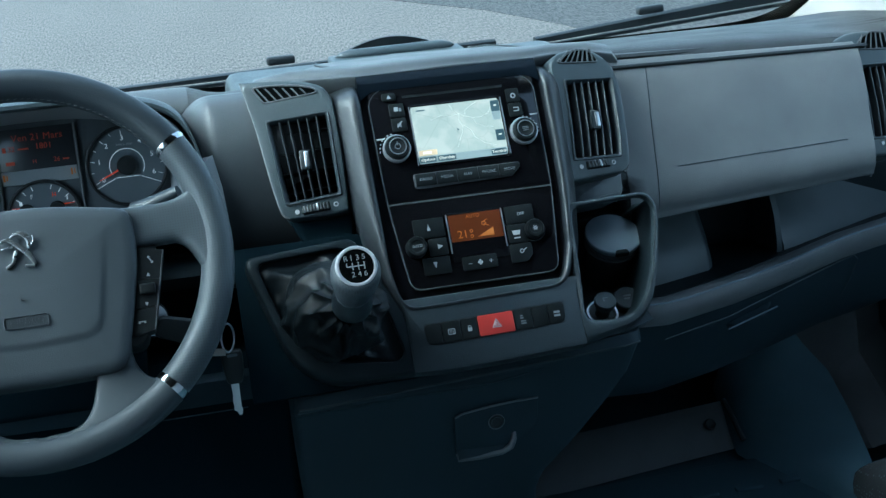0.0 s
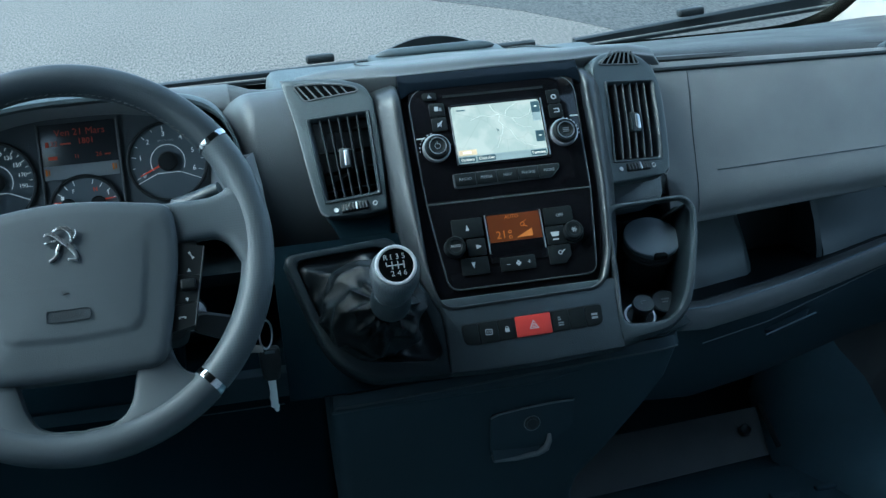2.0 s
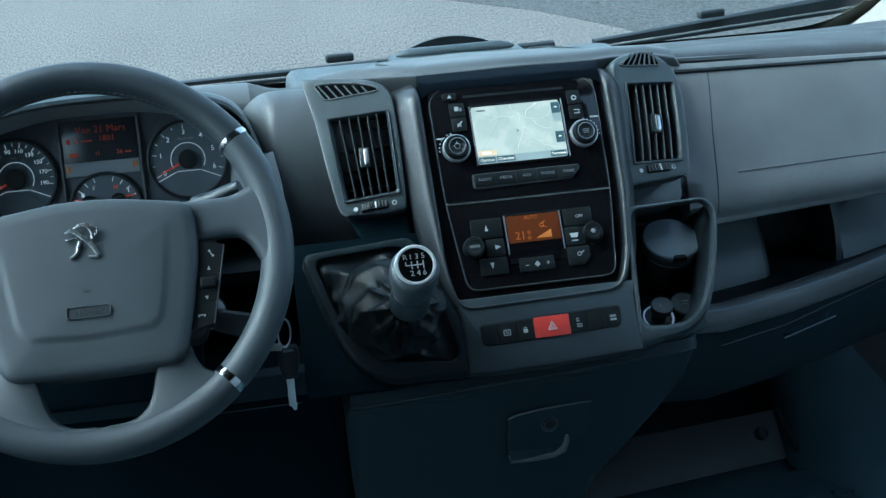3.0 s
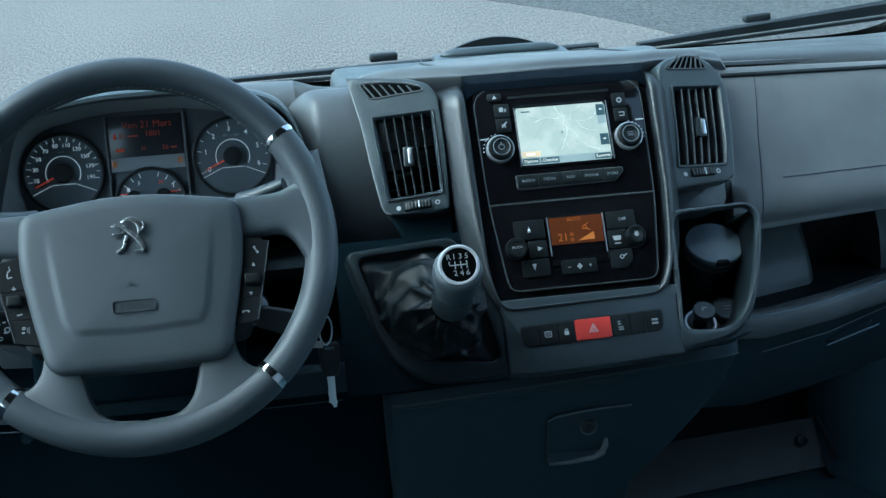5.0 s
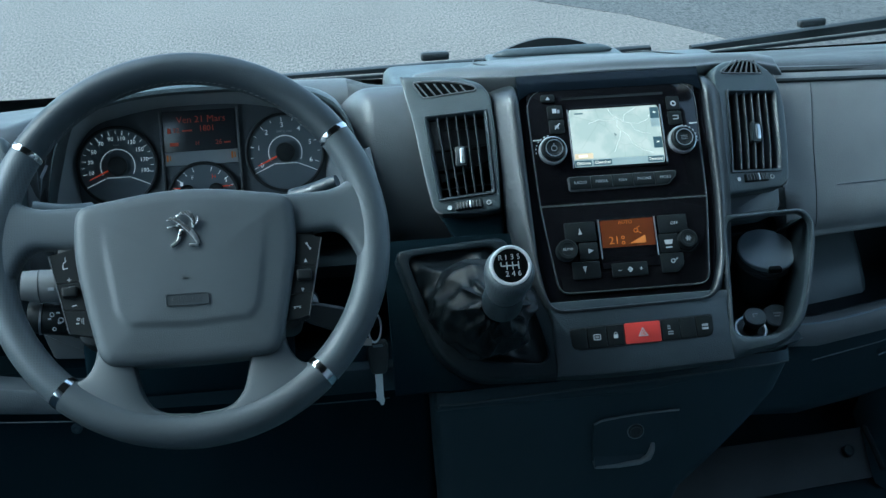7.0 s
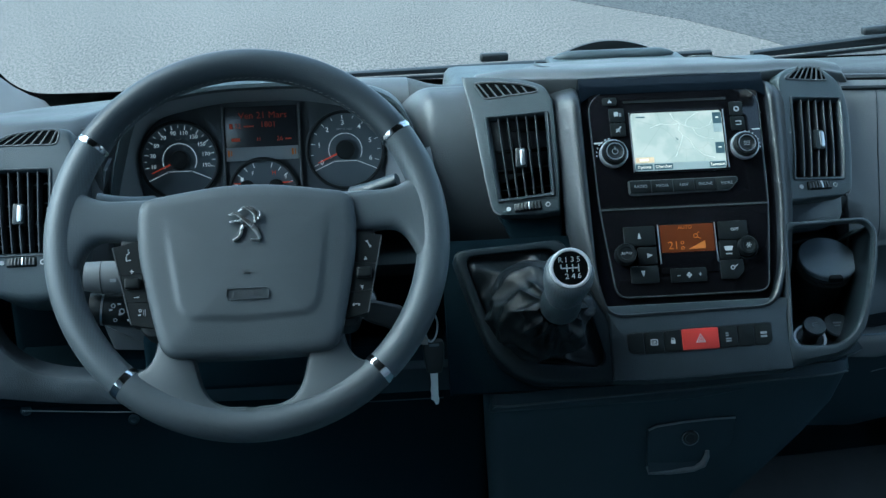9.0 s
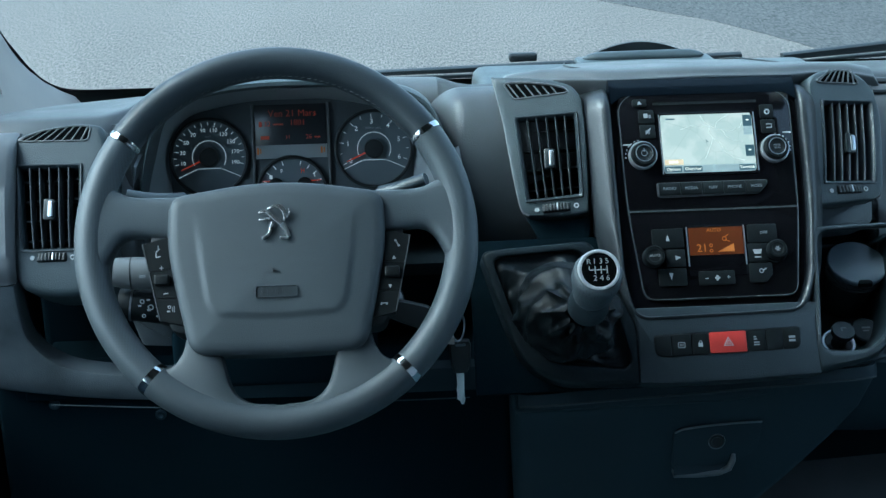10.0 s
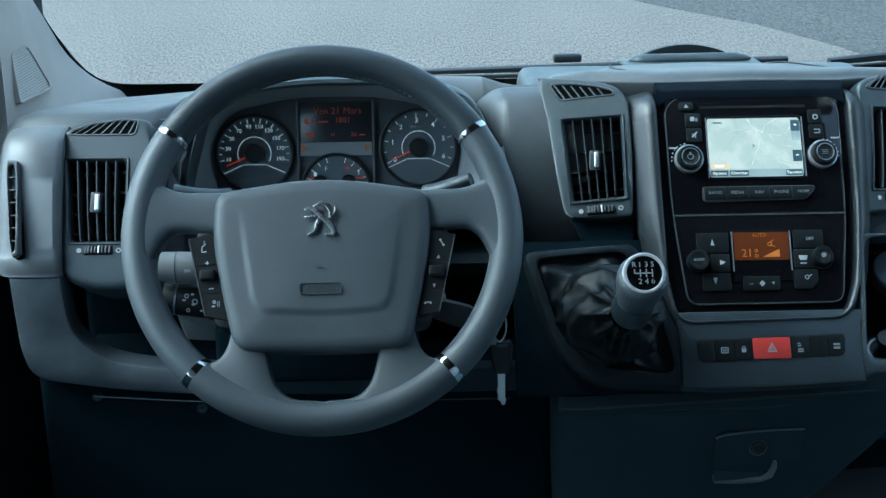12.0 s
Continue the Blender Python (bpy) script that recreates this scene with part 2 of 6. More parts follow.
def inset(pts, d):
    """The outline moved inwards by d (outline wound anticlockwise or not)."""
    k = len(pts)
    area = sum(pts[i - 1][0] * pts[i][1] - pts[i][0] * pts[i - 1][1] for i in range(k))
    sign = 1 if area > 0 else -1
    out = []
    for i in range(k):
        a, b = Vector(pts[i - 1]), Vector(pts[(i + 1) % k])
        t = b - a
        if t.length < 1e-9:
            out.append(pts[i])
            continue
        t.normalize()
        out.append((pts[i][0] - sign * t.y * d, pts[i][1] + sign * t.x * d))
    return out


def prism(pts, z0, z1, edge=0.0, bm=None, dome=0.0):
    """An extruded outline whose upper edge is rounded by edge; dome lifts its middle."""
    bm = bm or bmesh.new()
    levels = [(0.0, z0), (0.0, z1 - edge)]
    if edge:
        levels += [(edge * 0.3, z1 - edge * 0.3), (edge, z1)]
    rings = [[bm.verts.new((x, y, z)) for x, y in (inset(pts, d) if d else pts)] for d, z in levels]
    k = len(pts)
    for a, b in zip(rings, rings[1:]):
        for i in range(k):
            bm.faces.new((a[i - 1], a[i], b[i], b[i - 1]))
    bm.faces.new(rings[0][::-1])
    if dome:
        cx, cy = sum(p[0] for p in pts) / k, sum(p[1] for p in pts) / k
        last = rings[-1]
        for s, l in ((0.8, 0.4), (0.55, 0.75), (0.25, 0.95)):
            ring = [bm.verts.new((cx + (v.co.x - cx) * s, cy + (v.co.y - cy) * s, z1 + dome * l)) for v in rings[-1]]
            for i in range(k):
                bm.faces.new((last[i - 1], last[i], ring[i], ring[i - 1]))
            last = ring
        bm.faces.new(last)
    else:
        bm.faces.new(rings[-1])
    return bm


def resample(pts, n, centre):
    """n points of the outline at even angles round a centre that sees all of it."""
    out, k = [], len(pts)
    c = Vector(centre)
    for i in range(n):
        a = 2 * math.pi * i / n
        d = Vector((math.cos(a), math.sin(a)))
        best = None
        for j in range(k):
            p, q = Vector(pts[j - 1]) - c, Vector(pts[j]) - c
            e = q - p
            den = d.x * e.y - d.y * e.x
            if abs(den) < 1e-12:
                continue
            t = (p.x * e.y - p.y * e.x) / den
            s = (p.x * d.y - p.y * d.x) / den
            if t > 0 and -1e-6 <= s <= 1 + 1e-6 and (best is None or t > best):
                best = t
        out.append(tuple(c + d * (best or 0.001)))
    return out


def ring_plate(outer, inner, z0, z1, edge=0.002, n=96, centre=None, lift=0.0):
    """A frame: an outline with a hole, its upper edges rounded; lift raises the inner edge."""
    k = len(inner)
    centre = centre or (sum(p[0] for p in inner) / k, sum(p[1] for p in inner) / k)
    o, i = resample(outer, n, centre), resample(inner, n, centre)
    def mixed(s):
        return [(a[0] + (b[0] - a[0]) * s, a[1] + (b[1] - a[1]) * s) for a, b in zip(o, i)]
    bm = bmesh.new()
    def near(src, dst, d):
        out = []
        for a, b in zip(src, dst):
            v = Vector(b) - Vector(a)
            out.append(tuple(Vector(a) + v * min(0.45, d / max(v.length, 1e-6))))
        return out
    levels = [(o, z0), (o, z1 - edge), (near(o, i, edge * 0.3), z1 - edge * 0.3), (near(o, i, edge), z1), (mixed(0.5), z1 + lift * 0.5), (near(i, o, edge), z1 + lift), (near(i, o, edge * 0.3), z1 + lift - edge * 0.3), (i, z1 + lift - edge), (i, z0)]
    rings = [[bm.verts.new((x, y, z)) for x, y in pts] for pts, z in levels]
    rings.append(rings[0])
    for a, b in zip(rings, rings[1:]):
        for j in range(n):
            bm.faces.new((a[j - 1], a[j], b[j], b[j - 1]))
    return bm


def ring_steps(outer, inner, steps, n=128, centre=(0, 0)):
    """A closed frame between two outlines; steps: share of the way inwards, and height."""
    o, i = resample(outer, n, centre), resample(inner, n, centre)
    bm = bmesh.new()
    rings = [[bm.verts.new((a[0] + (b[0] - a[0]) * k, a[1] + (b[1] - a[1]) * k, z)) for a, b in zip(o, i)] for k, z in steps]
    rings.append(rings[0])
    for a, b in zip(rings, rings[1:]):
        for j in range(n):
            bm.faces.new((a[j - 1], a[j], b[j], b[j - 1]))
    return bm


def box(x0, x1, y0, y1, z0, z1, edge=0.0, bm=None):
    bm = bm or bmesh.new()
    v = [bm.verts.new((x, y, z)) for x in (x0, x1) for y in (y0, y1) for z in (z0, z1)]
    fs = [bm.faces.new([v[i] for i in f]) for f in ((0, 1, 3, 2), (4, 6, 7, 5), (0, 4, 5, 1), (2, 3, 7, 6), (0, 2, 6, 4), (1, 5, 7, 3))]
    if edge:
        es = list({e for f in fs for e in f.edges})
        bmesh.ops.bevel(bm, geom=es, offset=edge, segments=3, profile=0.6, affect="EDGES")
    return bm


def lathe(profile, n=40, bm=None):
    """A body turned about z from pairs of radius and height."""
    bm = bm or bmesh.new()
    rings = [[bm.verts.new((r * math.cos(2 * math.pi * i / n), r * math.sin(2 * math.pi * i / n), z)) for i in range(n)] for r, z in profile]
    for a, b in zip(rings, rings[1:]):
        for i in range(n):
            bm.faces.new((a[i - 1], a[i], b[i], b[i - 1]))
    bm.faces.new(rings[0][::-1])
    bm.faces.new(rings[-1])
    return bm


def loft(rows, closed=False, caps=False, bm=None):
    """A skin over rows of places; closed joins the last place of a row to its first."""
    bm = bm or bmesh.new()
    vs = [[bm.verts.new(p) for p in row] for row in rows]
    k = len(rows[0])
    for a, b in zip(vs, vs[1:]):
        for i in range(0 if closed else 1, k):
            bm.faces.new((a[i - 1], a[i], b[i], b[i - 1]))
    if caps:
        bm.faces.new(vs[0][::-1])
        bm.faces.new(vs[-1])
    return bm


def smooth_line(pts, n=8):
    """A Catmull-Rom line through places."""
    out = []
    pts = [Vector(p) for p in pts]
    for i in range(len(pts) - 1):
        p0, p1, p2, p3 = pts[max(i - 1, 0)], pts[i], pts[i + 1], pts[min(i + 2, len(pts) - 1)]
        for j in range(n):
            t = j / n
            out.append(0.5 * (2 * p1 + (p2 - p0) * t + (2 * p0 - 5 * p1 + 4 * p2 - p3) * t * t + (3 * p1 - p0 - 3 * p2 + p3) * t ** 3))
    out.append(pts[-1])
    return out


def tube(path, r, n=12, bm=None, flat=1.0):
    """A round bar along a line; r may be one radius or one a point."""
    path = [Vector(p) for p in path]
    rows, up = [], None
    for i, p in enumerate(path):
        d = (path[min(i + 1, len(path) - 1)] - path[max(i - 1, 0)]).normalized()
        if up is None:
            up = Vector((0, 0, 1)) if abs(d.z) < 0.9 else Vector((0, 1, 0))
        a = d.cross(up).normalized()
        up = a.cross(d).normalized()
        rad = r[i] if isinstance(r, (list, tuple)) else r
        rows.append([p + a * rad * math.cos(2 * math.pi * j / n) + up * rad * flat * math.sin(2 * math.pi * j / n) for j in range(n)])
    return loft(rows, closed=True, caps=True, bm=bm)


def lettering(text, size, x, y, z, mat, parent, depth=0.0002, turn=0.0, name="lettering", spacing=1.0, bold=0.0):
    """Flat letters in the parent's plane, centred at x, y."""
    cu = bpy.data.curves.new(name, "FONT")
    cu.body, cu.size, cu.align_x, cu.align_y, cu.extrude, cu.resolution_u, cu.space_character, cu.offset = text, size, "CENTER", "CENTER", depth, 2, spacing, bold
    tmp = new(name, cu)
    me = bpy.data.meshes.new_from_object(tmp)
    bpy.data.objects.remove(tmp)
    bpy.data.curves.remove(cu)
    me.materials.clear()
    me.materials.append(mat)
    ob = new(name, me)
    ob.parent = parent
    ob.matrix_local = pose(x, y, z, 0, 0, turn)
    return ob


def mark(pts, z, mat, parent, name="symbol", t=0.0004):
    return part(name, prism(pts, z - 0.0006, z + t), mat, parent)


def bar(cx, cy, w, h, z, mat, parent, name="print", turn=0.0):
    c, s = math.cos(radians(turn)), math.sin(radians(turn))
    pts = [(cx + c * a - s * b, cy + s * a + c * b) for a, b in ((-w / 2, -h / 2), (w / 2, -h / 2), (w / 2, h / 2), (-w / 2, h / 2))]
    return mark(pts, z, mat, parent, name)


def ring_mark(cx, cy, r0, r1, z, mat, parent, name="symbol", n=28):
    ob = part(name, ring_plate(disc(cx, cy, r1, n), disc(cx, cy, r0, n), z - 0.0005, z + 0.0003, 0.0001, n), mat, parent)
    return ob

# ---- the setting ----
bm = bmesh.new()
bmesh.ops.create_grid(bm, x_segments=2, y_segments=2, size=1500)
ground = part("ground", bm, ASPHALT, smooth=0)
tagged(ground, "pale grey worn asphalt yard in daylight", "ground", kind="structure")
# Darker strip laid 4 mm over the ground.
road_edge = [(-2.5, 26.0), (1.6, 14.6), (2.44, 12.67), (3.07, 11.4), (3.42, 10.15), (3.7, 8.2), (6.0, 7.2), (11.0, 7.6), (13.0, 30.0), (4.0, 40.0)]
road = part("road", prism(road_edge, 0.0, 0.004), DARK_STRIP, smooth=0)
tagged(road, "darker strip with pale grit across the yard", "road", kind="structure")

CON = pose(0.335, 1.3709, H - 0.3747, 59, 0, 0)  # the sloping face of the centre console


def slab(name, x0, x1, y0, y1, z0, z1, mat, label, category, edge=0.004):
    ob = part(name, box(x0, x1, y0, y1, z0 + H, z1 + H, edge), mat)
    return tagged(ob, label, category, kind="structure")


slab("floor", -0.66, 1.32, -1.2, 2.3, -1.09, -1.04, CARPET, "dark grey ribbed rubber cab floor", "floor")
slab("ceiling", -0.66, 1.32, -1.2, 0.84, 0.58, 0.63, HEADLINER, "grey fabric cab headlining", "ceiling")
# Out of view, added to keep overhead light off the lower console.
header = part("ceiling_light_stop", loft([[P(x, y, z) for y, z in ((0.835, 0.58), (0.835, 0.63), (1.10, 0.43), (1.14, 0.375), (1.11, 0.355), (1.02, 0.39))] for x in (-0.66, 1.32)], closed=True, caps=True), HEADLINER)
tagged(header, "unseen headlining slope added to cut windscreen light", "ceiling", kind="structure")
slab("wall_rear", -0.66, 1.32, -1.25, -1.2, -1.09, 0.60, SHELL, "grey lined wall behind the cab", "wall")
# Added out of view: keeps rear light off the low dash, bounces into footwell.
slab("light_baffle", -0.60, 1.26, 0.24, 0.30, -1.09, -0.21, SHELL, "unseen grey partition added to block and bounce light", "wall")
slab("wall_front", -0.66, 1.32, 2.08, 2.14, -1.09, -0.47, LOWER, "dark firewall lining under the dashboard", "wall")


def side(name, x, inward, label):
    """A door side: lower panel, posts and roof rail round a window opening."""
    t = tagged(new(name), label, "door", kind="structure")
    a, b = (x - 0.05, x) if inward > 0 else (x, x + 0.05)
    part("door_panel", box(a, b, 0.25, 2.1, H - 1.09, H - 0.47, 0.012), DOOR_BLUE, t)
    part("door_top", box(a, b, 0.25, 1.46, H - 0.47, H - 0.45, 0.008), PANEL, t)
    part("mirror_corner", box(a, b, 1.46, 2.05, H - 0.47, H - 0.16, 0.012), MATT, t)
    part("rear_post", box(a, b, 0.13, 0.60, H - 1.09, H + 0.46, 0.01), SHELL, t)
    part("rear_panel", box(a, b, -1.2, 0.13, H - 1.09, H + 0.46, 0.01), SHELL, t)
    part("roof_rail", box(a, b, -1.2, 0.85, H + 0.46, H + 0.58, 0.01), SHELL, t)
    return t


side("wall_left", -0.61, 1, "dark plastic driver door with its window")
side("wall_right", 1.27, -1, "dark plastic passenger door with its window")

# windscreen: raked pane with a black enamel border along its foot
WS = [P(-0.64, 2.10, -0.43), P(1.27, 2.10, -0.43), P(1.27, 1.12, 0.3775), P(-0.64, 1.12, 0.3775)]
ws_n = (WS[1] - WS[0]).cross(WS[3] - WS[0]).normalized()
bm = bmesh.new()
lo, hi = [bm.verts.new(p) for p in WS], [bm.verts.new(p + ws_n * 0.005) for p in WS]
bm.faces.new(lo[::-1]), bm.faces.new(hi)
for i in range(4):
    bm.faces.new((lo[i - 1], lo[i], hi[i], hi[i - 1]))
window_1 = part("window_1", bm, GLASS, smooth=0)
window_1.visible_shadow = False
tagged(window_1, "clear raked windscreen over the dashboard", "windscreen", kind="structure")


def ws_at(s, t, lift=-0.004):
    a, b = WS[0].lerp(WS[1], s), WS[3].lerp(WS[2], s)
    return a.lerp(b, t) + ws_n * lift


rows = []
for i in range(121):
    s = 0.5 - 0.5 * math.cos(math.pi * i / 120)
    rise = 0.02 * max(0.0, min(1.0, (s - 0.5) / 0.2))
    corner = math.exp(-max(0.0, s - 0.0325) / 0.0085) + math.exp(-max(0.0, 0.925 - s) / 0.018)
    rows.append([ws_at(s, 0.0), ws_at(s, 0.042 + rise + 0.242 * min(1.0, corner))])
frit = part("window_border", loft(rows), FRIT, window_1, smooth=0)

# pillars beside the windscreen
def pillar(name, sign, label):
    cx = 0.268
    def q(x, y, z):
        return P(x if sign < 0 else 2 * cx - x, y, z)
    rows = []
    for (ax, ay, az), (bx, by, bz) in (((-0.492, 2.06, -0.42), (-0.565, 1.56, -0.44)), ((-0.503, 2.05, -0.402), (-0.55, 1.59, -0.39)), ((-0.520, 2.03, -0.3885), (-0.548, 1.60, -0.37)), ((-0.538, 2.005, -0.369), (-0.549, 1.605, -0.345)), ((-0.550, 1.98, -0.348), (-0.550, 1.61, -0.32)),
                                      ((-0.557, 1.955, -0.328), (-0.5515, 1.615, -0.296)), ((-0.561, 1.93, -0.307), (-0.553, 1.62, -0.272)), ((-0.5725, 1.86, -0.233), (-0.556, 1.58, -0.18)), ((-0.60, 1.58, 0.0), (-0.60, 1.44, 0.03)), ((-0.63, 0.85, 0.60), (-0.63, 0.79, 0.60))):
        a, b = Vector((ax, ay, az)), Vector((bx, by, bz))
        m = a.lerp(b, 0.5) + Vector((0.008, -0.010, 0))
        rows.append([q(*a), q(*a.lerp(m, 0.5)), q(*m), q(*m.lerp(b, 0.5)), q(*b), q(bx - 0.06, by + 0.03, bz), q(ax - 0.07, ay + 0.02, az)])
    return part(name, loft(rows, closed=True, caps=True), PALE)


pillar_l = tagged(pillar("pillar_left", -1, ""), "pale grey moulded windscreen pillar trim with speaker grille", "pillar", kind="structure")
pillar_r = tagged(pillar("pillar_right", 1, ""), "pale grey moulded windscreen pillar trim", "pillar", kind="structure")

# ---- dashboard ----
dash = thing("dashboard", None, "dark grey moulded plastic van dashboard with silver-grey trim", "dashboard")


def sweep(stations, mat, name, label="", smooth=50):
    """A skin over profiles (lists of y, z) set at x stations, smoothed along the profile."""
    rows = []
    for x, prof in stations:
        rows.append([P(x, p.y, p.z) for p in smooth_line([(0, y, z) for y, z in prof], 5)])
    return part(name, loft(rows, closed=True, caps=True), mat, dash, label, smooth)


def deck(f, c, b=0.0):
    """The top: front edge y f and height c; falls away to the windscreen."""
    return [(f + 0.05, c - 0.06), (f, c - 0.03), (f + 0.012, c - 0.004), (f + 0.06, c), (1.70, -0.325 + 0.6 * b), (1.95, -0.367 + b), (2.12, -0.45), (2.12, -0.5), (1.6, -0.46)]


sweep([(-0.560, deck(1.64, -0.376, -0.085)), (-0.549, deck(1.61, -0.366, -0.08)), (-0.53, deck(1.53, -0.348, -0.07)), (-0.51, deck(1.465, -0.330, -0.055)), (-0.495, deck(1.435, -0.320, -0.048)), (-0.48, deck(1.425, -0.313, -0.040)), (-0.44, deck(1.42, -0.309, -0.03)), (-0.34, deck(1.42, -0.308, -0.02)), (-0.315, deck(1.45, -0.307, -0.015)), (-0.295, deck(1.55, -0.308, -0.018)), (-0.20, deck(1.57, -0.306, -0.02)), (-0.05, deck(1.57, -0.306, -0.02)), (0.045, deck(1.56, -0.306, -0.02))], PLASTIC, "left_deck")
# Same deck as the left run, its dimmer light put into the colour.
sweep([(0.045, deck(1.56, -0.306, -0.02)), (0.056, deck(1.535, -0.305, -0.02)), (0.068, deck(1.505, -0.304, -0.02)), (0.082, deck(1.482, -0.302, -0.02)), (0.10, deck(1.474, -0.301, -0.02)), (0.15, deck(1.47, -0.298, -0.02)), (0.25, deck(1.47, -0.30, -0.015)), (0.45, deck(1.47, -0.30, -0.01)), (0.58, deck(1.49, -0.300)), (0.75, deck(1.50, -0.306)), (0.95, deck(1.53, -0.318)), (1.1, deck(1.60, -0.328, 0.006)), (1.24, deck(1.70, -0.328, 0.02))], DIM_DECK, "top_deck")

# face between the instruments and the centre vent
def face(f, x):
    return [(f + 0.055, -0.2945), (f + 0.022, -0.303), (f - 0.004, -0.335), (f - 0.013, -0.375), (f - 0.010, -0.425), (f + 0.002, -0.475), (f + 0.020, -0.52), (1.60, -0.52), (1.60, -0.345)]


sweep([(x, [(y, z - d * 0.6) if i < 3 else (y, z) for i, (y, z) in enumerate(face(f, 0))]) for x, f, d in [(0.034 + 0.036 * u, 1.437 + 0.05 * (1 - u) ** 2.4, 0.05 * (1 - u) ** 2.4) for u in [k / 10 for k in range(11)]] + [(0.085, 1.436, 0.0), (0.10, 1.436, 0.0), (0.20, 1.435, 0.0)]], PLASTIC, "inner_face")
# left end cheek and its rounded lower run
def cheek(f, top):
    return [(f + 0.06, top - 0.02), (f + 0.03, top - 0.03), (f, top - 0.07), (f - 0.025, top - 0.13), (f - 0.032, -0.44), (f - 0.033, -0.455), (f - 0.028, -0.459), (f + 0.02, -0.46), (1.6, -0.46), (1.6, -0.34)]


sweep([(-0.506, cheek(1.46, -0.330)), (-0.503, cheek(1.41, -0.318)), (-0.497, cheek(1.38, -0.308)), (-0.489, cheek(1.362, -0.301)), (-0.478, cheek(1.355, -0.297)), (-0.43, cheek(1.352, -0.295)), (-0.424, cheek(1.358, -0.297))], SILVER, "end_cheek")
sweep([(-0.43, [(1.44, -0.315), (1.425, -0.36), (1.385, -0.45), (1.392, -0.485), (1.42, -0.495), (1.55, -0.50), (1.55, -0.32)]), (-0.32, [(1.44, -0.315), (1.425, -0.36), (1.385, -0.45), (1.392, -0.485), (1.42, -0.495), (1.55, -0.50), (1.55, -0.32)]), (-0.305, [(1.42, -0.31), (1.41, -0.36), (1.40, -0.46), (1.41, -0.49), (1.44, -0.50), (1.55, -0.50), (1.55, -0.31)])], PLASTIC, "vent_backing")
# lower run under the wheel
inner_run = smooth_line([(-0.424, 0, -0.460), (-0.4225, 0, -0.49), (-0.4165, 0, -0.522), (-0.395, 0, -0.5477), (-0.366, 0, -0.561), (-0.317, 0, -0.569), (-0.25, 0, -0.574)], 6)
outer_run = smooth_line([(-0.480, 0, -0.460), (-0.478, 0, -0.51), (-0.4745, 0, -0.55), (-0.462, 0, -0.575), (-0.425, 0, -0.585), (-0.34, 0, -0.597), (-0.25, 0, -0.6035)], 6)
rail_rows = []
for a, b in zip(inner_run, outer_run):
    d = (b - a).normalized() * 0.005
    rail_rows.append([P(p.x, y, p.z) for p, y in ((a, 1.355), (a, 1.327), (a + d * 0.3, 1.3235), (a + d, 1.322), (a.lerp(b, 0.5), 1.3212), (b - d, 1.322), (b - d * 0.3, 1.3235), (b, 1.327), (b, 1.355))])
part("lower_rail", loft(rail_rows, closed=True, caps=True), RAIL, dash)
# Rest of the lower rail, split off and darkened for the column's shade.
low = part("shaded_rail", prism([(-0.2505, -0.603), (-0.1, -0.606), (0.095, -0.606), (0.095, -0.576), (-0.1, -0.576), (-0.2505, -0.5745)], 0.052, 0.0785, 0.004), LOWER, dash)
low.matrix_local = pose(0, 1.402, H, 90, 0, 0)
# Knee panel and cavity carry their shade in the colour.
part("knee_panel", box(-0.466, 0.112, 1.338, 1.40, H - 0.98, H - 0.575, 0.012), DEEP_SHADE, dash)
part("cavity_back", box(-0.44, 0.11, 1.47, 1.56, H - 0.62, H - 0.475, 0.01), DEEP_SHADE, dash)
part("cavity_shelf", box(-0.43, 0.11, 1.33, 1.50, H - 0.60, H - 0.585, 0.004), DEEP_SHADE, dash)
# centre block behind the console and the block below it
part("centre_core", box(0.10, 0.56, 1.47, 1.75, H - 0.60, H - 0.315, 0.02), PANEL, dash)


def hump(f, c, drop):
    return [(f + 0.012, c - 0.05), (f, c - 0.0125), (f + 0.004, c - 0.006), (f + 0.028, c), (1.58, c - 0.4 * drop), (1.735, c - drop), (1.76, c - drop - 0.018), (1.70, c - 0.10), (1.5, c - 0.09)]


sweep([(0.106, hump(1.488, -0.312, 0.06)), (0.111, hump(1.482, -0.296, 0.06)), (0.122, hump(1.476, -0.284, 0.058)), (0.16, hump(1.466, -0.277, 0.052)), (0.20, hump(1.456, -0.2755, 0.048)), (0.232, hump(1.438, -0.2735, 0.043)), (0.335, hump(1.436, -0.2715, 0.042)), (0.438, hump(1.438, -0.2735, 0.043)), (0.47, hump(1.456, -0.2755, 0.048)), (0.52, hump(1.466, -0.279, 0.05)), (0.552, hump(1.472, -0.286, 0.05)), (0.566, hump(1.478, -0.304, 0.05))], PLASTIC, "centre_hump")
SEAM = [(0.432, 1.71, -0.3105), (0.450, 1.69, -0.306), (0.459, 1.64, -0.300), (0.460, 1.58, -0.2915), (0.455, 1.52, -0.2825), (0.447, 1.475, -0.2755), (0.441, 1.452, -0.2765)]
for side_x in (1, -1):
    part("lid_seam", tube([P(0.335 + side_x * (x - 0.335), y, z) for x, y, z in SEAM], 0.0011, 6), BLACK, dash)

# lower centre block with the drawer
rows = []
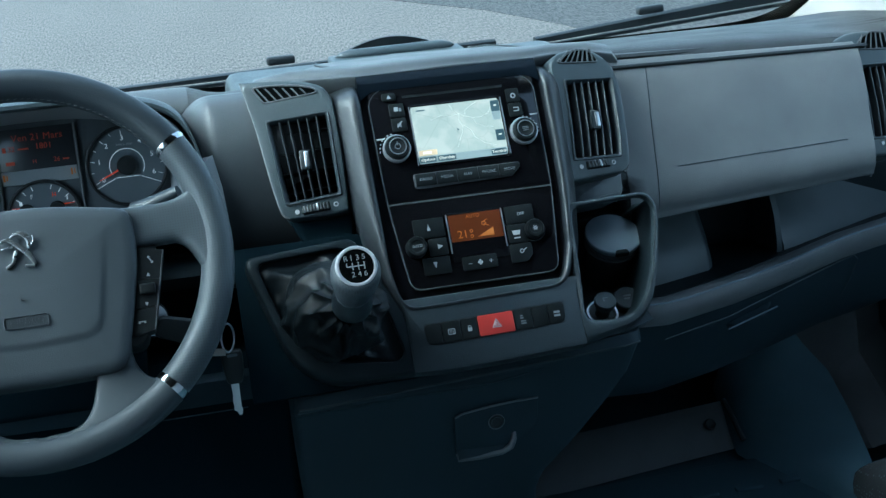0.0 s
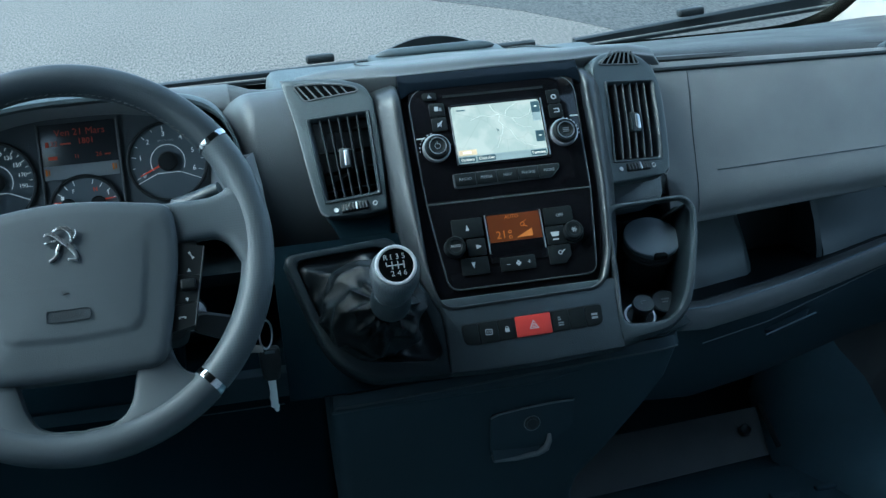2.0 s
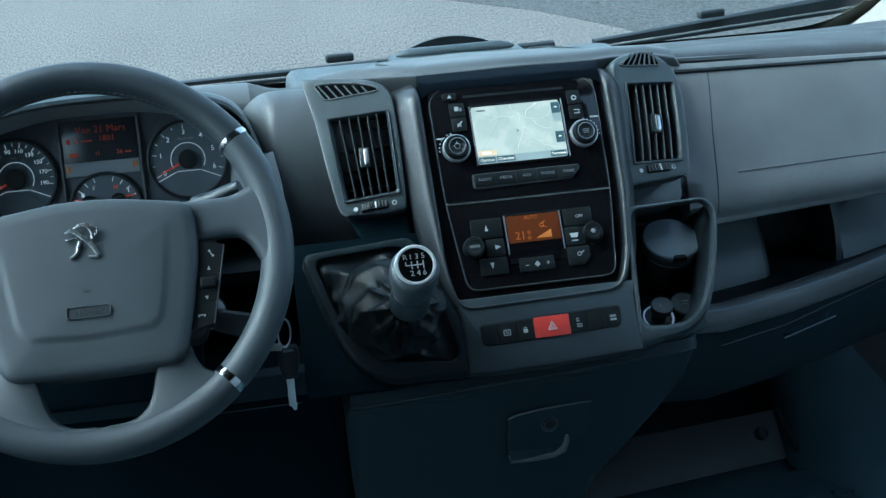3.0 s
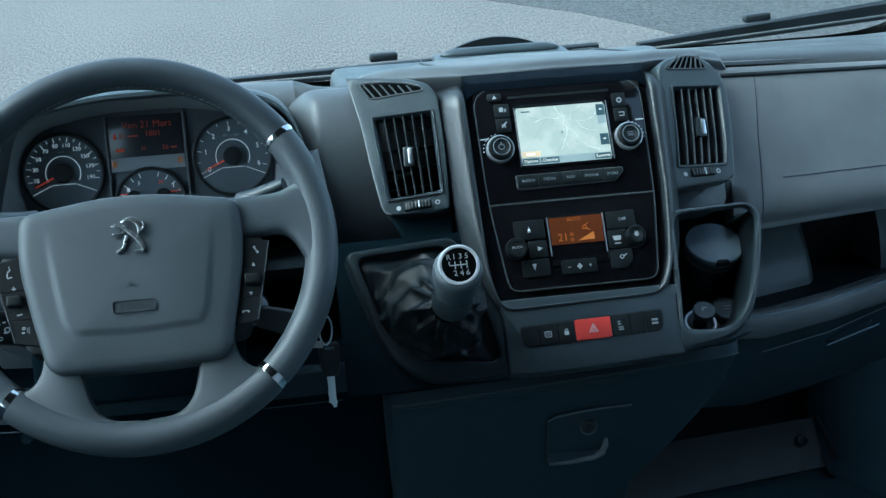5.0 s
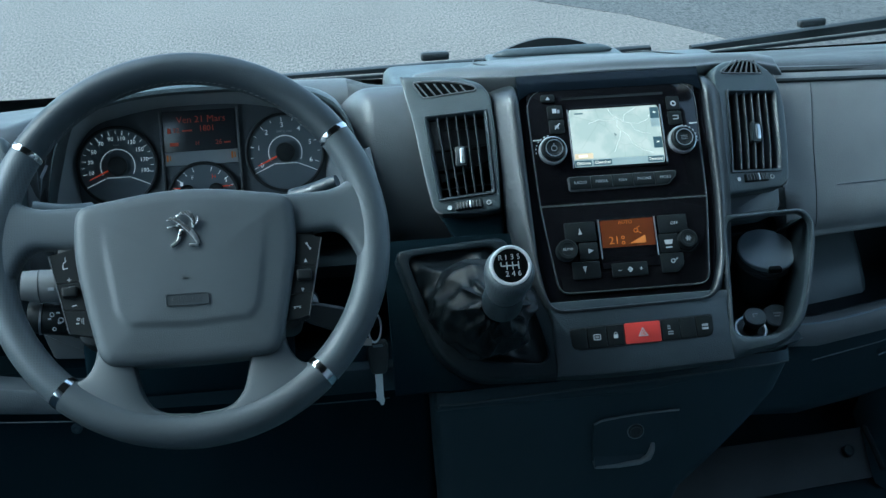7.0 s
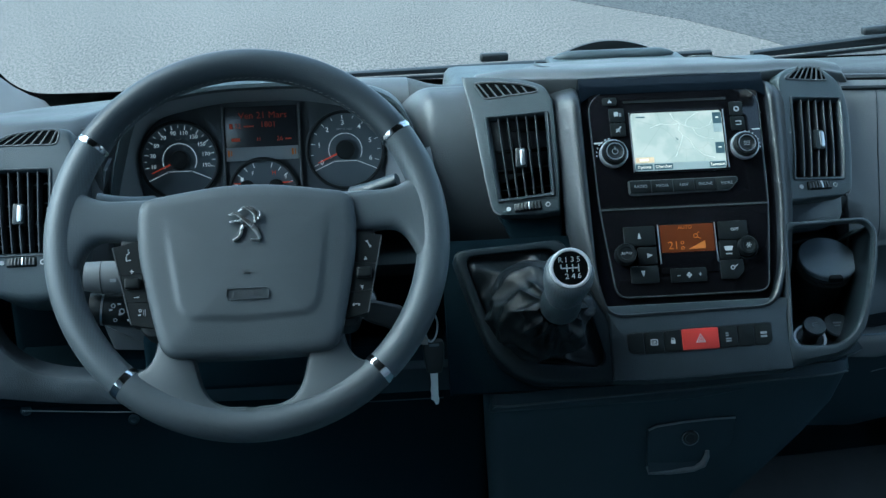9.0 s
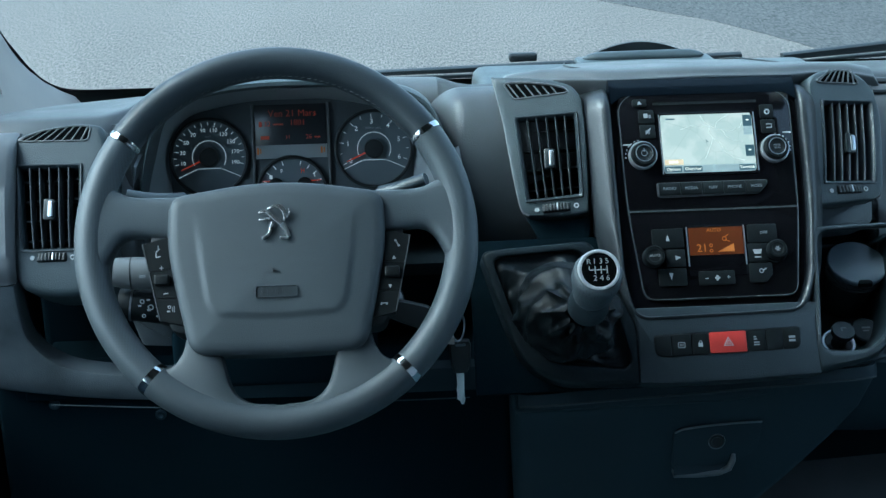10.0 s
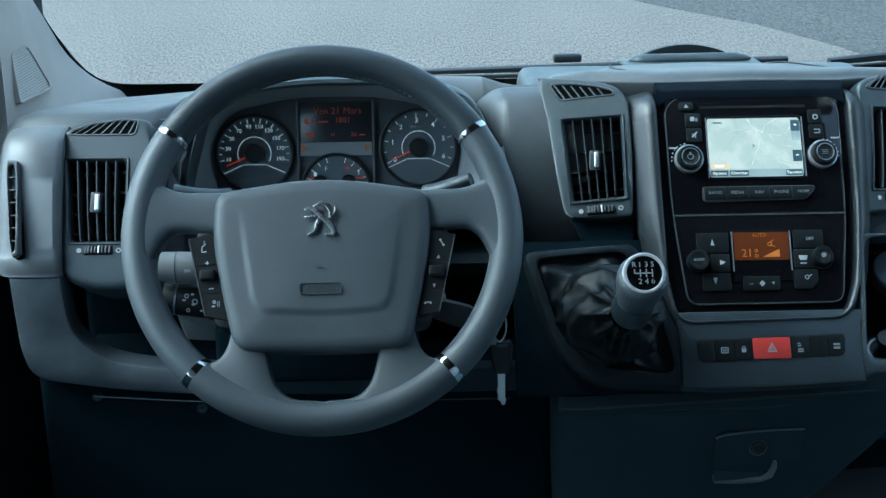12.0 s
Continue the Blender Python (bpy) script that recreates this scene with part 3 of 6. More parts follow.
for z, y, x0, x1 in ((-0.588, 1.285, 0.108, 0.514), (-0.599, 1.279, 0.106, 0.514), (-0.606, 1.284, 0.106, 0.512), (-0.64, 1.290, 0.107, 0.500), (-0.675, 1.298, 0.108, 0.475), (-0.72, 1.305, 0.110, 0.435), (-0.76, 1.318, 0.113, 0.402), (-0.78, 1.322, 0.115, 0.394), (-0.99, 1.37, 0.12, 0.392)):
    r = 0.02
    rows.append([P(x, yy, z + 0.045 * (x - 0.31) * max(0.0, min(1.0, (z + 0.80) / 0.2))) for x, yy in ((x0, 1.8), (x0, y + r), (x0 + r * 0.12, y + r * 0.5), (x0 + r * 0.4, y + r * 0.15), (x0 + r, y), (x1 - r, y), (x1 - r * 0.4, y + r * 0.15), (x1 - r * 0.12, y + r * 0.5), (x1, y + r), (x1 + 0.02, 1.8))])
part("lower_centre", loft(rows, closed=True, caps=True), LOWER, dash)

# Painted highlight along the block's lit upper edge.
part("lip_highlight", tube([P(x, 1.2782 + (0.004 if x in (0.112, 0.508) else 0), -0.5995 + 0.045 * (x - 0.31)) for x in (0.112, 0.13, 0.25, 0.40, 0.49, 0.508)], 0.0013, 8), PANEL, dash)
for x, z in ((-0.4016, -0.6066), (-0.2858, -0.6247)):
    part("screw", lathe([(0.0062, -0.003), (0.0062, 0.001), (0.004, 0.0018), (0.002, 0.0006)], 20), LOWER, dash).matrix_local = pose(x, 1.3375, H + z, 90, 0, 0)

# ---- centre console trim, in the sloping plane ----
FACE = rounded(mm([(-84, -141), (84, -141), (95, -40), (97, 80), (84, 93), (-84, 93), (-97, 80), (-95, -40)]), [0.012, 0.012, 0.03, 0.01, 0.012, 0.012, 0.01, 0.03])
console = thing("centre_console", CON, "dark grey centre console with silver-grey rounded frame", "console")
OUTER = rounded(mm([(-104, -170), (94, -168), (117, -120), (128, -40), (136, 60), (136, 122), (-136, 122), (-136, 60), (-131, -40), (-119, -120)]), 0.02)
OPENING = rounded(mm([(-96, -160), (83, -157), (97, -120), (105, -48), (107, 114), (-107, 114), (-106, -40), (-105, -120)]), [0.016, 0.016, 0.03, 0.03, 0.004, 0.004, 0.03, 0.03])


def drop_back(bm):
    """The frame's head folds back towards the top of the dashboard."""
    for v in bm.verts:
        k = min(1.0, max(0.0, (v.co.y - 0.108) / 0.006)) * min(1.0, max(0.0, (0.116 - abs(v.co.x)) / 0.012))
        v.co.z -= 0.03 * k + 0.04 * max(0.0, (v.co.y - 0.076) / 0.04) ** 2
    return bm


part("stack_frame", drop_back(ring_steps(OUTER, OPENING, [(0, -0.06), (0, -0.016), (0.08, -0.011), (0.25, -0.005), (0.45, 0.001), (0.6, 0.0048), (0.72, 0.0068), (0.84, 0.0072), (0.93, 0.0062), (0.98, 0.0044), (1.0, 0.002), (1.0, -0.03)], 192, (0, -0.02))), STACK, console)
part("stack_surround", prism(rounded(mm([(-95, -159), (82, -156), (96, -120), (104, -48), (105.5, 88), (-105.5, 88), (-105, -40), (-104, -120)]), [0.016, 0.016, 0.03, 0.03, 0.004, 0.004, 0.03, 0.03]), -0.02, -0.0035), GLOSS, console)
# Sky glint of the fascia's bevel, laid on as a thin paler ring.
part("fascia_glint", ring_plate(inset(FACE, -0.0008), inset(FACE, 0.0002), -0.004, 0.0002, 0.0003, 160, (0, -0.02)), TRIM, console)
BOOT_IN = rounded(mm([(-249, -88), (-152, -82), (-121, -140), (-104, -206), (-112, -215), (-190, -206), (-226, -165)]), [0.012, 0.012, 0.05, 0.008, 0.008, 0.04, 0.04])
BOOT_OUT = rounded(mm([(-262, -80), (-140, -72), (-108, -140), (-94, -170), (-94, -232), (-186, -229), (-222, -203), (-240, -155)]), [0.012, 0.01, 0.03, 0.004, 0.004, 0.03, 0.03, 0.05])
# Boot frame darkened for the shadow of the vent pod and wheel.
part("boot_frame", ring_steps(BOOT_OUT, BOOT_IN, [(0, -0.03), (0, -0.004), (0.06, -0.0008), (0.15, 0.0014), (0.3, 0.0024), (0.84, 0.0030), (0.92, 0.0026), (0.97, 0.0014), (1, -0.001), (1, -0.03)], 160, (-0.165, -0.15)), SHADED_TRIM, console)
CUP_IN = rounded(mm([(102, -202), (133, -206), (160, -203), (178, -184), (190, -156), (203, -106), (207, -82), (198, -70), (116, -73), (110, -85), (107, -146)]), [0.012, 0.02, 0.016, 0.02, 0.03, 0.03, 0.01, 0.01, 0.006, 0.006, 0.03])
CUP_OUT = rounded(mm([(94, -230), (110, -226), (160, -216), (185, -194), (198, -156), (211, -106), (213, -78), (202, -64), (104, -66), (98, -150)]), [0.004, 0.02, 0.03, 0.03, 0.03, 0.03, 0.012, 0.012, 0.006, 0.03])
part("cup_frame", ring_steps(CUP_OUT, CUP_IN, [(0, -0.012), (0, -0.003), (0.1, 0.001), (0.3, 0.0056), (0.6, 0.0066), (0.82, 0.006), (0.95, 0.0038), (1, 0.001), (1, -0.003)], 160, (0.152, -0.14)), CONSOLE, console)
part("switch_carrier", prism(mm([(-98, -231), (-60, -233.5), (0, -233), (99, -229), (100, -170), (102, -150), (-100, -150), (-98, -168)]), -0.03, 0.0052, 0.004), CONSOLE, console)
part("underside", prism(rounded(mm([(-222, -205), (-228, -252), (0, -250), (166, -234), (180, -196)]), 0.006), -0.09, -0.043, 0.006), LOWER, console)
part("joint", prism(mm([(-90.6, -232), (-89.8, -232), (-90.2, -168), (-91, -168)]), 0.003, 0.0044), BLACK, console)
POCKET = rounded(mm([(103, -206), (160, -203), (180, -187), (193, -160), (214, -100), (220, -44), (212, -30), (110, -30), (108, -130), (106, -160)]), [0.010, 0.015, 0.02, 0.03, 0.03, 0.012, 0.010, 0.007, 0.02, 0.02])
PC = (0.152, -0.13)
front_o, front_i, back_i = resample(inset(CUP_OUT, 0.003), 128, PC), resample(inset(CUP_IN, -0.0006), 128, PC), resample(POCKET, 128, PC)
back_o = [(PC[0] + (x - PC[0]) * 1.08, PC[1] + (y - PC[1]) * 1.08) for x, y in back_i]
bm = loft([[(x, y, z) for x, y in ring] for ring, z in ((front_o, -0.004), (front_i, -0.002), (back_i, -0.13), (back_o, -0.13), (front_o, -0.004))], closed=True)
for v in bm.verts:
    if v.co.y > -0.074:  # gap behind the frame's head, added to let light onto the lid
        v.co.z = min(v.co.z, -0.09)
# Pocket sides and back near-black, standing in for the shade inside.
part("pocket_wall", bm, SHADED_TRIM, console)
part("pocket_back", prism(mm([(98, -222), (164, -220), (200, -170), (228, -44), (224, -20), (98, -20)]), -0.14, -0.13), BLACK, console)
# Plate behind the boot, coloured as dark as the shade there.
part("boot_well", prism(mm([(-270, -232), (-90, -232), (-90, -62), (-270, -62)]), -0.045, -0.031), DEEP_SHADE, console)

# ---- infotainment unit ----
radio = thing("infotainment_unit", CON, "piano-black infotainment unit with lit navigation screen", "car radio")
UP = rounded(mm([(-95, -41), (94.5, -41), (97, 78), (97, 92), (-97, 92), (-97, 78)]), [0.002, 0.002, 0.01, 0.001, 0.001, 0.01])
part("fascia", prism(UP, -0.02, 0.0, 0.0012), GLOSS, radio)
band = []
for i in range(57):
    u = -0.1055 + 0.211 * i / 56
    low = 0.0915 - max(0.0, abs(u) - 0.088) ** 1.5 * 4.0
    band.append([(u, low, 0.0004), (u, low + 0.0015, 0.0008), (u, 0.1130, -0.0052), (u, 0.1142, -0.0075), (u, 0.112, -0.03), (u, low, -0.03)])
part("top_bezel", loft(band, closed=True, caps=True), BAND, radio)
part("screen_frame", ring_plate(rounded(mm([(-54, -3), (56, -3), (55.5, 70), (-53, 70)]), 0.002), rounded(mm([(-51.5, 0), (52.5, 0), (52.5, 67.5), (-51.5, 67.5)]), 0.001), -0.002, 0.0016, 0.0008, 96, (0, 0.034)), GLOSS, radio)
part("bright_edge", prism(mm([(53.5, 0), (55.3, 0), (55.0, 68), (53.6, 68)]), 0, 0.0022, 0.0004), SATIN, radio)
part("bright_edge", prism(mm([(-53.6, -1), (-52.4, -1), (-52.2, 68), (-53.0, 68)]), 0, 0.002, 0.0003), SATIN, radio)
screen = part("screen", prism(mm([(-51.5, 0), (52.5, 0), (52.5, 67.5), (-51.5, 67.5)]), -0.001, 0.0006), MAP, radio, "lit map display", smooth=0)
part("menu_bar", prism(mm([(-51.5, 0), (52.5, 0), (52.5, 8.5), (-51.5, 8.5)]), 0, 0.0008), MAP_BAR, screen, smooth=0)
for x, w, s in ((-41, 19, "Options"), (-19, 21, "Chercher"), (42, 18, "Terminé")):
    part("menu_key", prism(rect(x / 1000, 0.0043, w / 1000, 0.0066, 0.0008), 0, 0.001), MAP_KEY, screen, smooth=0)
    lettering(s, 0.0048, x / 1000, 0.0043, 0.0012, MAP_WHITE, screen)
part("status_tag", prism(rect(-0.0395, 0.0125, 0.021, 0.0062, 0.001), 0, 0.001), MAP_ORANGE, screen, smooth=0)
bar(-0.0405, 0.0125, 0.010, 0.0028, 0.0011, MAP_WHITE, screen)
for y in (56, 21):
    part("zoom_key", prism(mm([(42, y - 4), (52, y - 4), (52, y + 9), (42, y + 9)]), 0, 0.001), MAP_KEY, screen, smooth=0)
    bar(0.047, (y + 3) / 1000, 0.003, 0.0012, 0.0012, MAP_WHITE, screen)
part("zoom_track", prism(mm([(42, 42), (52, 42), (52, 52), (42, 52)]), 0, 0.0009), MAP_BAR, screen, smooth=0)
MAP_ROAD = material("map_road", (0.40, 0.38, 0.34), 0.3, relief=0, emit=0.43)
for pts in ([(-6, 66), (-2, 58), (4, 54), (10, 50), (18, 48), (27, 47), (38, 51), (41, 57)], [(4, 54), (2, 46), (6, 40), (4, 32), (0, 24), (-4, 15)], [(10, 50), (12, 58), (20, 63), (26, 66)], [(18, 48), (22, 40), (30, 36), (40, 34)], [(6, 40), (14, 34), (18, 24), (28, 16), (40, 12)], [(-30, 50), (-18, 54), (-6, 52), (4, 54)]):
    for (xa, ya), (xb, yb) in zip(pts, pts[1:]):
        bar((xa + xb) / 2000, (ya + yb) / 2000, math.hypot(xb - xa, yb - ya) / 1000 + 0.0002, 0.00035, 0.0008, MAP_ROAD, screen, "map_road", math.degrees(math.atan2(yb - ya, xb - xa)))
bar(-0.040, 0.0625, 0.010, 0.0014, 0.0010, MAP_KEY, screen)
mark(mm([(-3, 33), (1, 35.2), (-2.4, 37.5), (-0.8, 35.2)]), 0.0009, MAP_KEY, screen, "arrow")
part("disc_slot", prism(rect(0.001, 0.081, 0.118, 0.0022, 0.001), -0.001, 0.0006), BLACK, radio)
part("slot_edge", prism(rect(0.001, 0.0825, 0.118, 0.0007, 0.0002), -0.001, 0.0009), KEY_PLASTIC, radio)


def key_block(parent, name, pts, r=0.002, h=0.0022, mat=None):
    return part(name, prism(rounded(mm(pts), r), -0.002, h, 0.0008), mat or KEY_PLASTIC, parent)


k = key_block(radio, "button", [(-81.5, 78), (-65, 78), (-65, 87), (-81.5, 87)], 0.003)
mark(mm([(-76, 80.5), (-71, 80.5), (-73.5, 84.5)]), 0.0024, WHITE_INK, k, "eject_symbol")
k = key_block(radio, "button", [(-75.5, 58), (-57.8, 58), (-58, 74), (-75.5, 74)])
bar(-0.0675, 0.067, 0.0045, 0.005, 0.0024, WHITE_INK, k)
bar(-0.063, 0.066, 0.0025, 0.004, 0.0024, GREY_INK, k)
k = key_block(radio, "button", [(-75.0, 41), (-57.8, 41), (-57.8, 57), (-75.3, 57)])
bar(-0.066, 0.049, 0.009, 0.0011, 0.0024, WHITE_INK, k, turn=48)
mark(mm([(-69, 47), (-67, 47), (-64.5, 45), (-64.5, 52), (-67, 50), (-69, 50)]), 0.0022, GREY_INK, k)
k = key_block(radio, "button", [(62.2, 60), (77.6, 60), (77.4, 76.5), (62.2, 76.5)])
ring_mark(0.07, 0.0675, 0.0018, 0.0031, 0.0024, WHITE_INK, k)
k = key_block(radio, "button", [(62.2, 43), (78.4, 43), (77.8, 59), (62.2, 59)])
bar(0.0705, 0.053, 0.006, 0.0009, 0.0024, WHITE_INK, k)
bar(0.0735, 0.051, 0.0009, 0.0045, 0.0024, WHITE_INK, k)
bar(0.0705, 0.049, 0.006, 0.0009, 0.0024, WHITE_INK, k)
strip = [(-60.5, -36.0), (-35.2, -11.6), (-10.5, -10.9), (14.5, -10.7), (39.4, -10.9)]
part("strip_edge", prism(rounded(mm([(-61.5, -26.5), (-56, -28), (52, -26.5), (62.8, -16), (62.8, -10.5), (-61.5, -10.5)]), 0.003), -0.002, 0.0012, 0.0005), TRIM, radio)
for i, word in enumerate(("RADIO", "MEDIA", "NAV", "PHONE", "MORE")):
    x0, x1 = -59.5 + i * 24.3, -59.5 + (i + 1) * 24.3 - 0.7
    pts = [(x0, -25.5), (x1 if i < 4 else 52, -25.5), (x1, -16) if i == 4 else (x1, -25.4), (x1, -11.5), (x0, -11.5)]
    k = part("button", prism(mm(pts if i == 4 else [pts[0], pts[1], pts[3], pts[4]]), -0.002, 0.003, 0.0006), KEY_PLASTIC, radio)
    lettering(word, 0.0048, (x0 + x1) / 2000, -0.0182, 0.0031, GREY_INK, k)


def knob(parent, x, y, r, h, ring=True, mat=KEY_PLASTIC, name="knob"):
    k = part(name, lathe([(r * 1.0, -0.001), (r, h * 0.55), (r * 0.96, h * 0.85), (r * 0.88, h), (r * 0.62, h), (r * 0.55, h * 0.93), (r * 0.2, h * 0.9)], 44), mat, parent)
    k.matrix_local = pose(x, y, 0)
    if ring:
        part("chrome_ring", ring_plate(disc(0, 0, r * 1.15, 48), disc(0, 0, r * 0.97, 48), -0.001, h * 0.5, 0.0012, 48), RADIO_RING, k, "satin chrome ring")
        part("face_ring", ring_plate(disc(0, 0, r * 0.72, 40), disc(0, 0, r * 0.64, 40), h * 0.9, h * 1.03, 0.0003, 40), SATIN, k)
    return k


k = knob(radio, -0.0745, 0.021, 0.0138, 0.013)
ring_mark(0, 0, 0.0028, 0.0035, 0.0123, GREY_INK, k, "power_symbol")
bar(0, 0.0035, 0.0008, 0.0035, 0.0125, GREY_INK, k)
k = knob(radio, 0.0745, 0.024, 0.0138, 0.013)
for dy in (-0.002, 0.0, 0.002):
    bar(0, dy, 0.007, 0.0006, 0.0123, GREY_INK, k)
for s, y in ((-1, 0.021), (1, 0.024)):
    for j in range(7):
        a = radians(100 + 14 * j) if s < 0 else radians(80 - 14 * j)
        bar(s * 0.0745 + 0.0185 * math.cos(a), y + 0.0185 * math.sin(a), 0.0012, 0.0018, 0.0002, WHITE_INK, radio, "tick", math.degrees(a))
    bar(s * 0.0905, y + 0.0135 + (0.006 if s > 0 else 0), 0.009, 0.0016, 0.0002, WHITE_INK, radio)

# ---- climate panel ----
clim = thing("climate_panel", CON, "piano-black climate control panel with amber display", "climate control")
DOWN = rounded(mm([(-84, -141), (84, -141), (94.6, -43), (-94.8, -43)]), [0.012, 0.012, 0.002, 0.002])
part("fascia", prism(DOWN, -0.02, 0.0, 0.0012), GLOSS, clim)
part("parting_line", prism(mm([(-95, -43.2), (94.5, -43.2), (94.5, -41.6), (-95, -41.6)]), -0.01, 0.0006), TRIM, clim)
part("display_frame", prism(rounded(mm([(-34, -117), (31, -117), (31.5, -61), (-34, -61)]), 0.002), -0.002, 0.0012, 0.0006), GLOSS, clim)
disp = part("display", prism(mm([(-31.5, -94), (28.8, -94), (28.8, -63), (-31.5, -63)]), 0, 0.0016), AMBER, clim, "lit amber display", smooth=0)
for x in (-33.2, 30.2):
    part("bright_edge", prism(mm([(x - 0.7, -106), (x + 0.7, -106), (x + 0.7, -62), (x - 0.7, -62)]), 0, 0.002, 0.0003), SATIN, clim)
lettering("AUTO", 0.0058, -0.003, -0.0665, 0.0018, AMBER_TEXT, disp)
lettering("21", 0.0125, -0.0175, -0.0865, 0.0018, AMBER_TEXT, disp)
for dy in (-0.0895, -0.0835):
    ring_mark(-0.0075, dy, 0.0012, 0.002, 0.0018, AMBER_TEXT, disp, "digit", 12)
mark(mm([(-1, -91), (18, -91), (18, -82)]), 0.0018, AMBER_TEXT, disp, "fan_scale")
ring_mark(0.008, -0.0765, 0.0018, 0.0026, 0.0018, AMBER_TEXT, disp)
bar(0.010, -0.0735, 0.006, 0.0008, 0.0018, AMBER_TEXT, disp, turn=30)
bar(0.011, -0.0785, 0.006, 0.0008, 0.0018, AMBER_TEXT, disp, turn=-25)
for name, pts, sym in (("up", [(-72, -85), (-37, -85), (-37, -63), (-72, -63)], [(-57, -77), (-53, -77), (-55, -70)]), ("right", [(-58, -106), (-37, -106), (-37, -86.5), (-58, -86.5)], [(-48, -99), (-48, -93.5), (-42, -96)]),
                       ("down", [(-68, -127), (-37, -127), (-37, -107.5), (-68, -107.5)], [(-56.5, -113), (-52, -113), (-54.2, -120)])):
    k = key_block(clim, "button", pts, 0.0018)
    mark(mm(sym), 0.0024, WHITE_INK, k, "arrow")
for pts in ([(34, -82), (67, -82), (67, -61.5), (34, -61.5)], [(33, -104), (55, -104), (55, -83), (33, -83)], [(32, -126.5), (50, -126.5), (58, -118), (58, -105), (32, -105)]):
    k = key_block(clim, "button", pts, 0.0018)
    if pts[0][0] == 34:
        lettering("OFF", 0.005, 0.052, -0.0715, 0.0024, WHITE_INK, k)
    elif pts[0][0] == 33:
        mark(mm([(39.5, -95), (46.5, -95), (48, -90), (38, -90)]), 0.0024, WHITE_INK, k)
        bar(0.043, -0.0985, 0.007, 0.0014, 0.0024, WHITE_INK, k)
    else:
        ring_mark(0.0455, -0.114, 0.0016, 0.0025, 0.0024, WHITE_INK, k)
        bar(0.049, -0.1125, 0.005, 0.0012, 0.0024, WHITE_INK, k, turn=35)
k = key_block(clim, "button", [(-24, -127.5), (16, -127.5), (16, -112), (-24, -112)], 0.0018)
lettering("–", 0.008, -0.0155, -0.12, 0.0024, WHITE_INK, k)
lettering("+", 0.008, 0.0085, -0.12, 0.0024, WHITE_INK, k)
for dx, dy in ((-0.0016, 0), (0.0016, 0), (0, -0.0018), (0, 0.0018)):
    mark(disc(-0.0038 + dx, -0.12 + dy, 0.0013, 12), 0.0024, WHITE_INK, k, "fan_symbol")
k = knob(clim, -0.0725, -0.0945, 0.0118, 0.012, False, name="temperature_knob")
lettering("AUTO", 0.0042, 0, 0, 0.0112, WHITE_INK, k)
k = knob(clim, 0.0635, -0.0915, 0.0108, 0.011, False, name="fan_knob")
for j in range(6):
    a = radians(60 * j)
    bar(0.0021 * math.cos(a), 0.0021 * math.sin(a), 0.0022, 0.0007, 0.0101, WHITE_INK, k, "snowflake_arm", 60 * j)
ring_mark(0, 0, 0.0007, 0.0013, 0.0101, WHITE_INK, k, "snowflake_ring", 12)
part("ring_print", ring_plate(disc(0.0635, -0.0915, 0.0138, 40), disc(0.0635, -0.0915, 0.0120, 40), -0.001, 0.0008, 0.0003, 40), KEY_PLASTIC, clim)

# ---- switch row ----
row = thing("switch_panel", CON, "row of dark rocker switches with a red hazard button", "switch panel")
part("housing", prism(rounded(mm([(-75, -206), (74, -201.5), (81, -190), (80.5, -176), (-80, -179.5), (-82, -190)]), [0.012, 0.012, 0.006, 0.004, 0.004, 0.006]), -0.004, 0.0052, 0.0008), BLACK, row)
edges = [-80, -61.7, -40, -20.6, 20.2, 41, 59.5, 79.5]
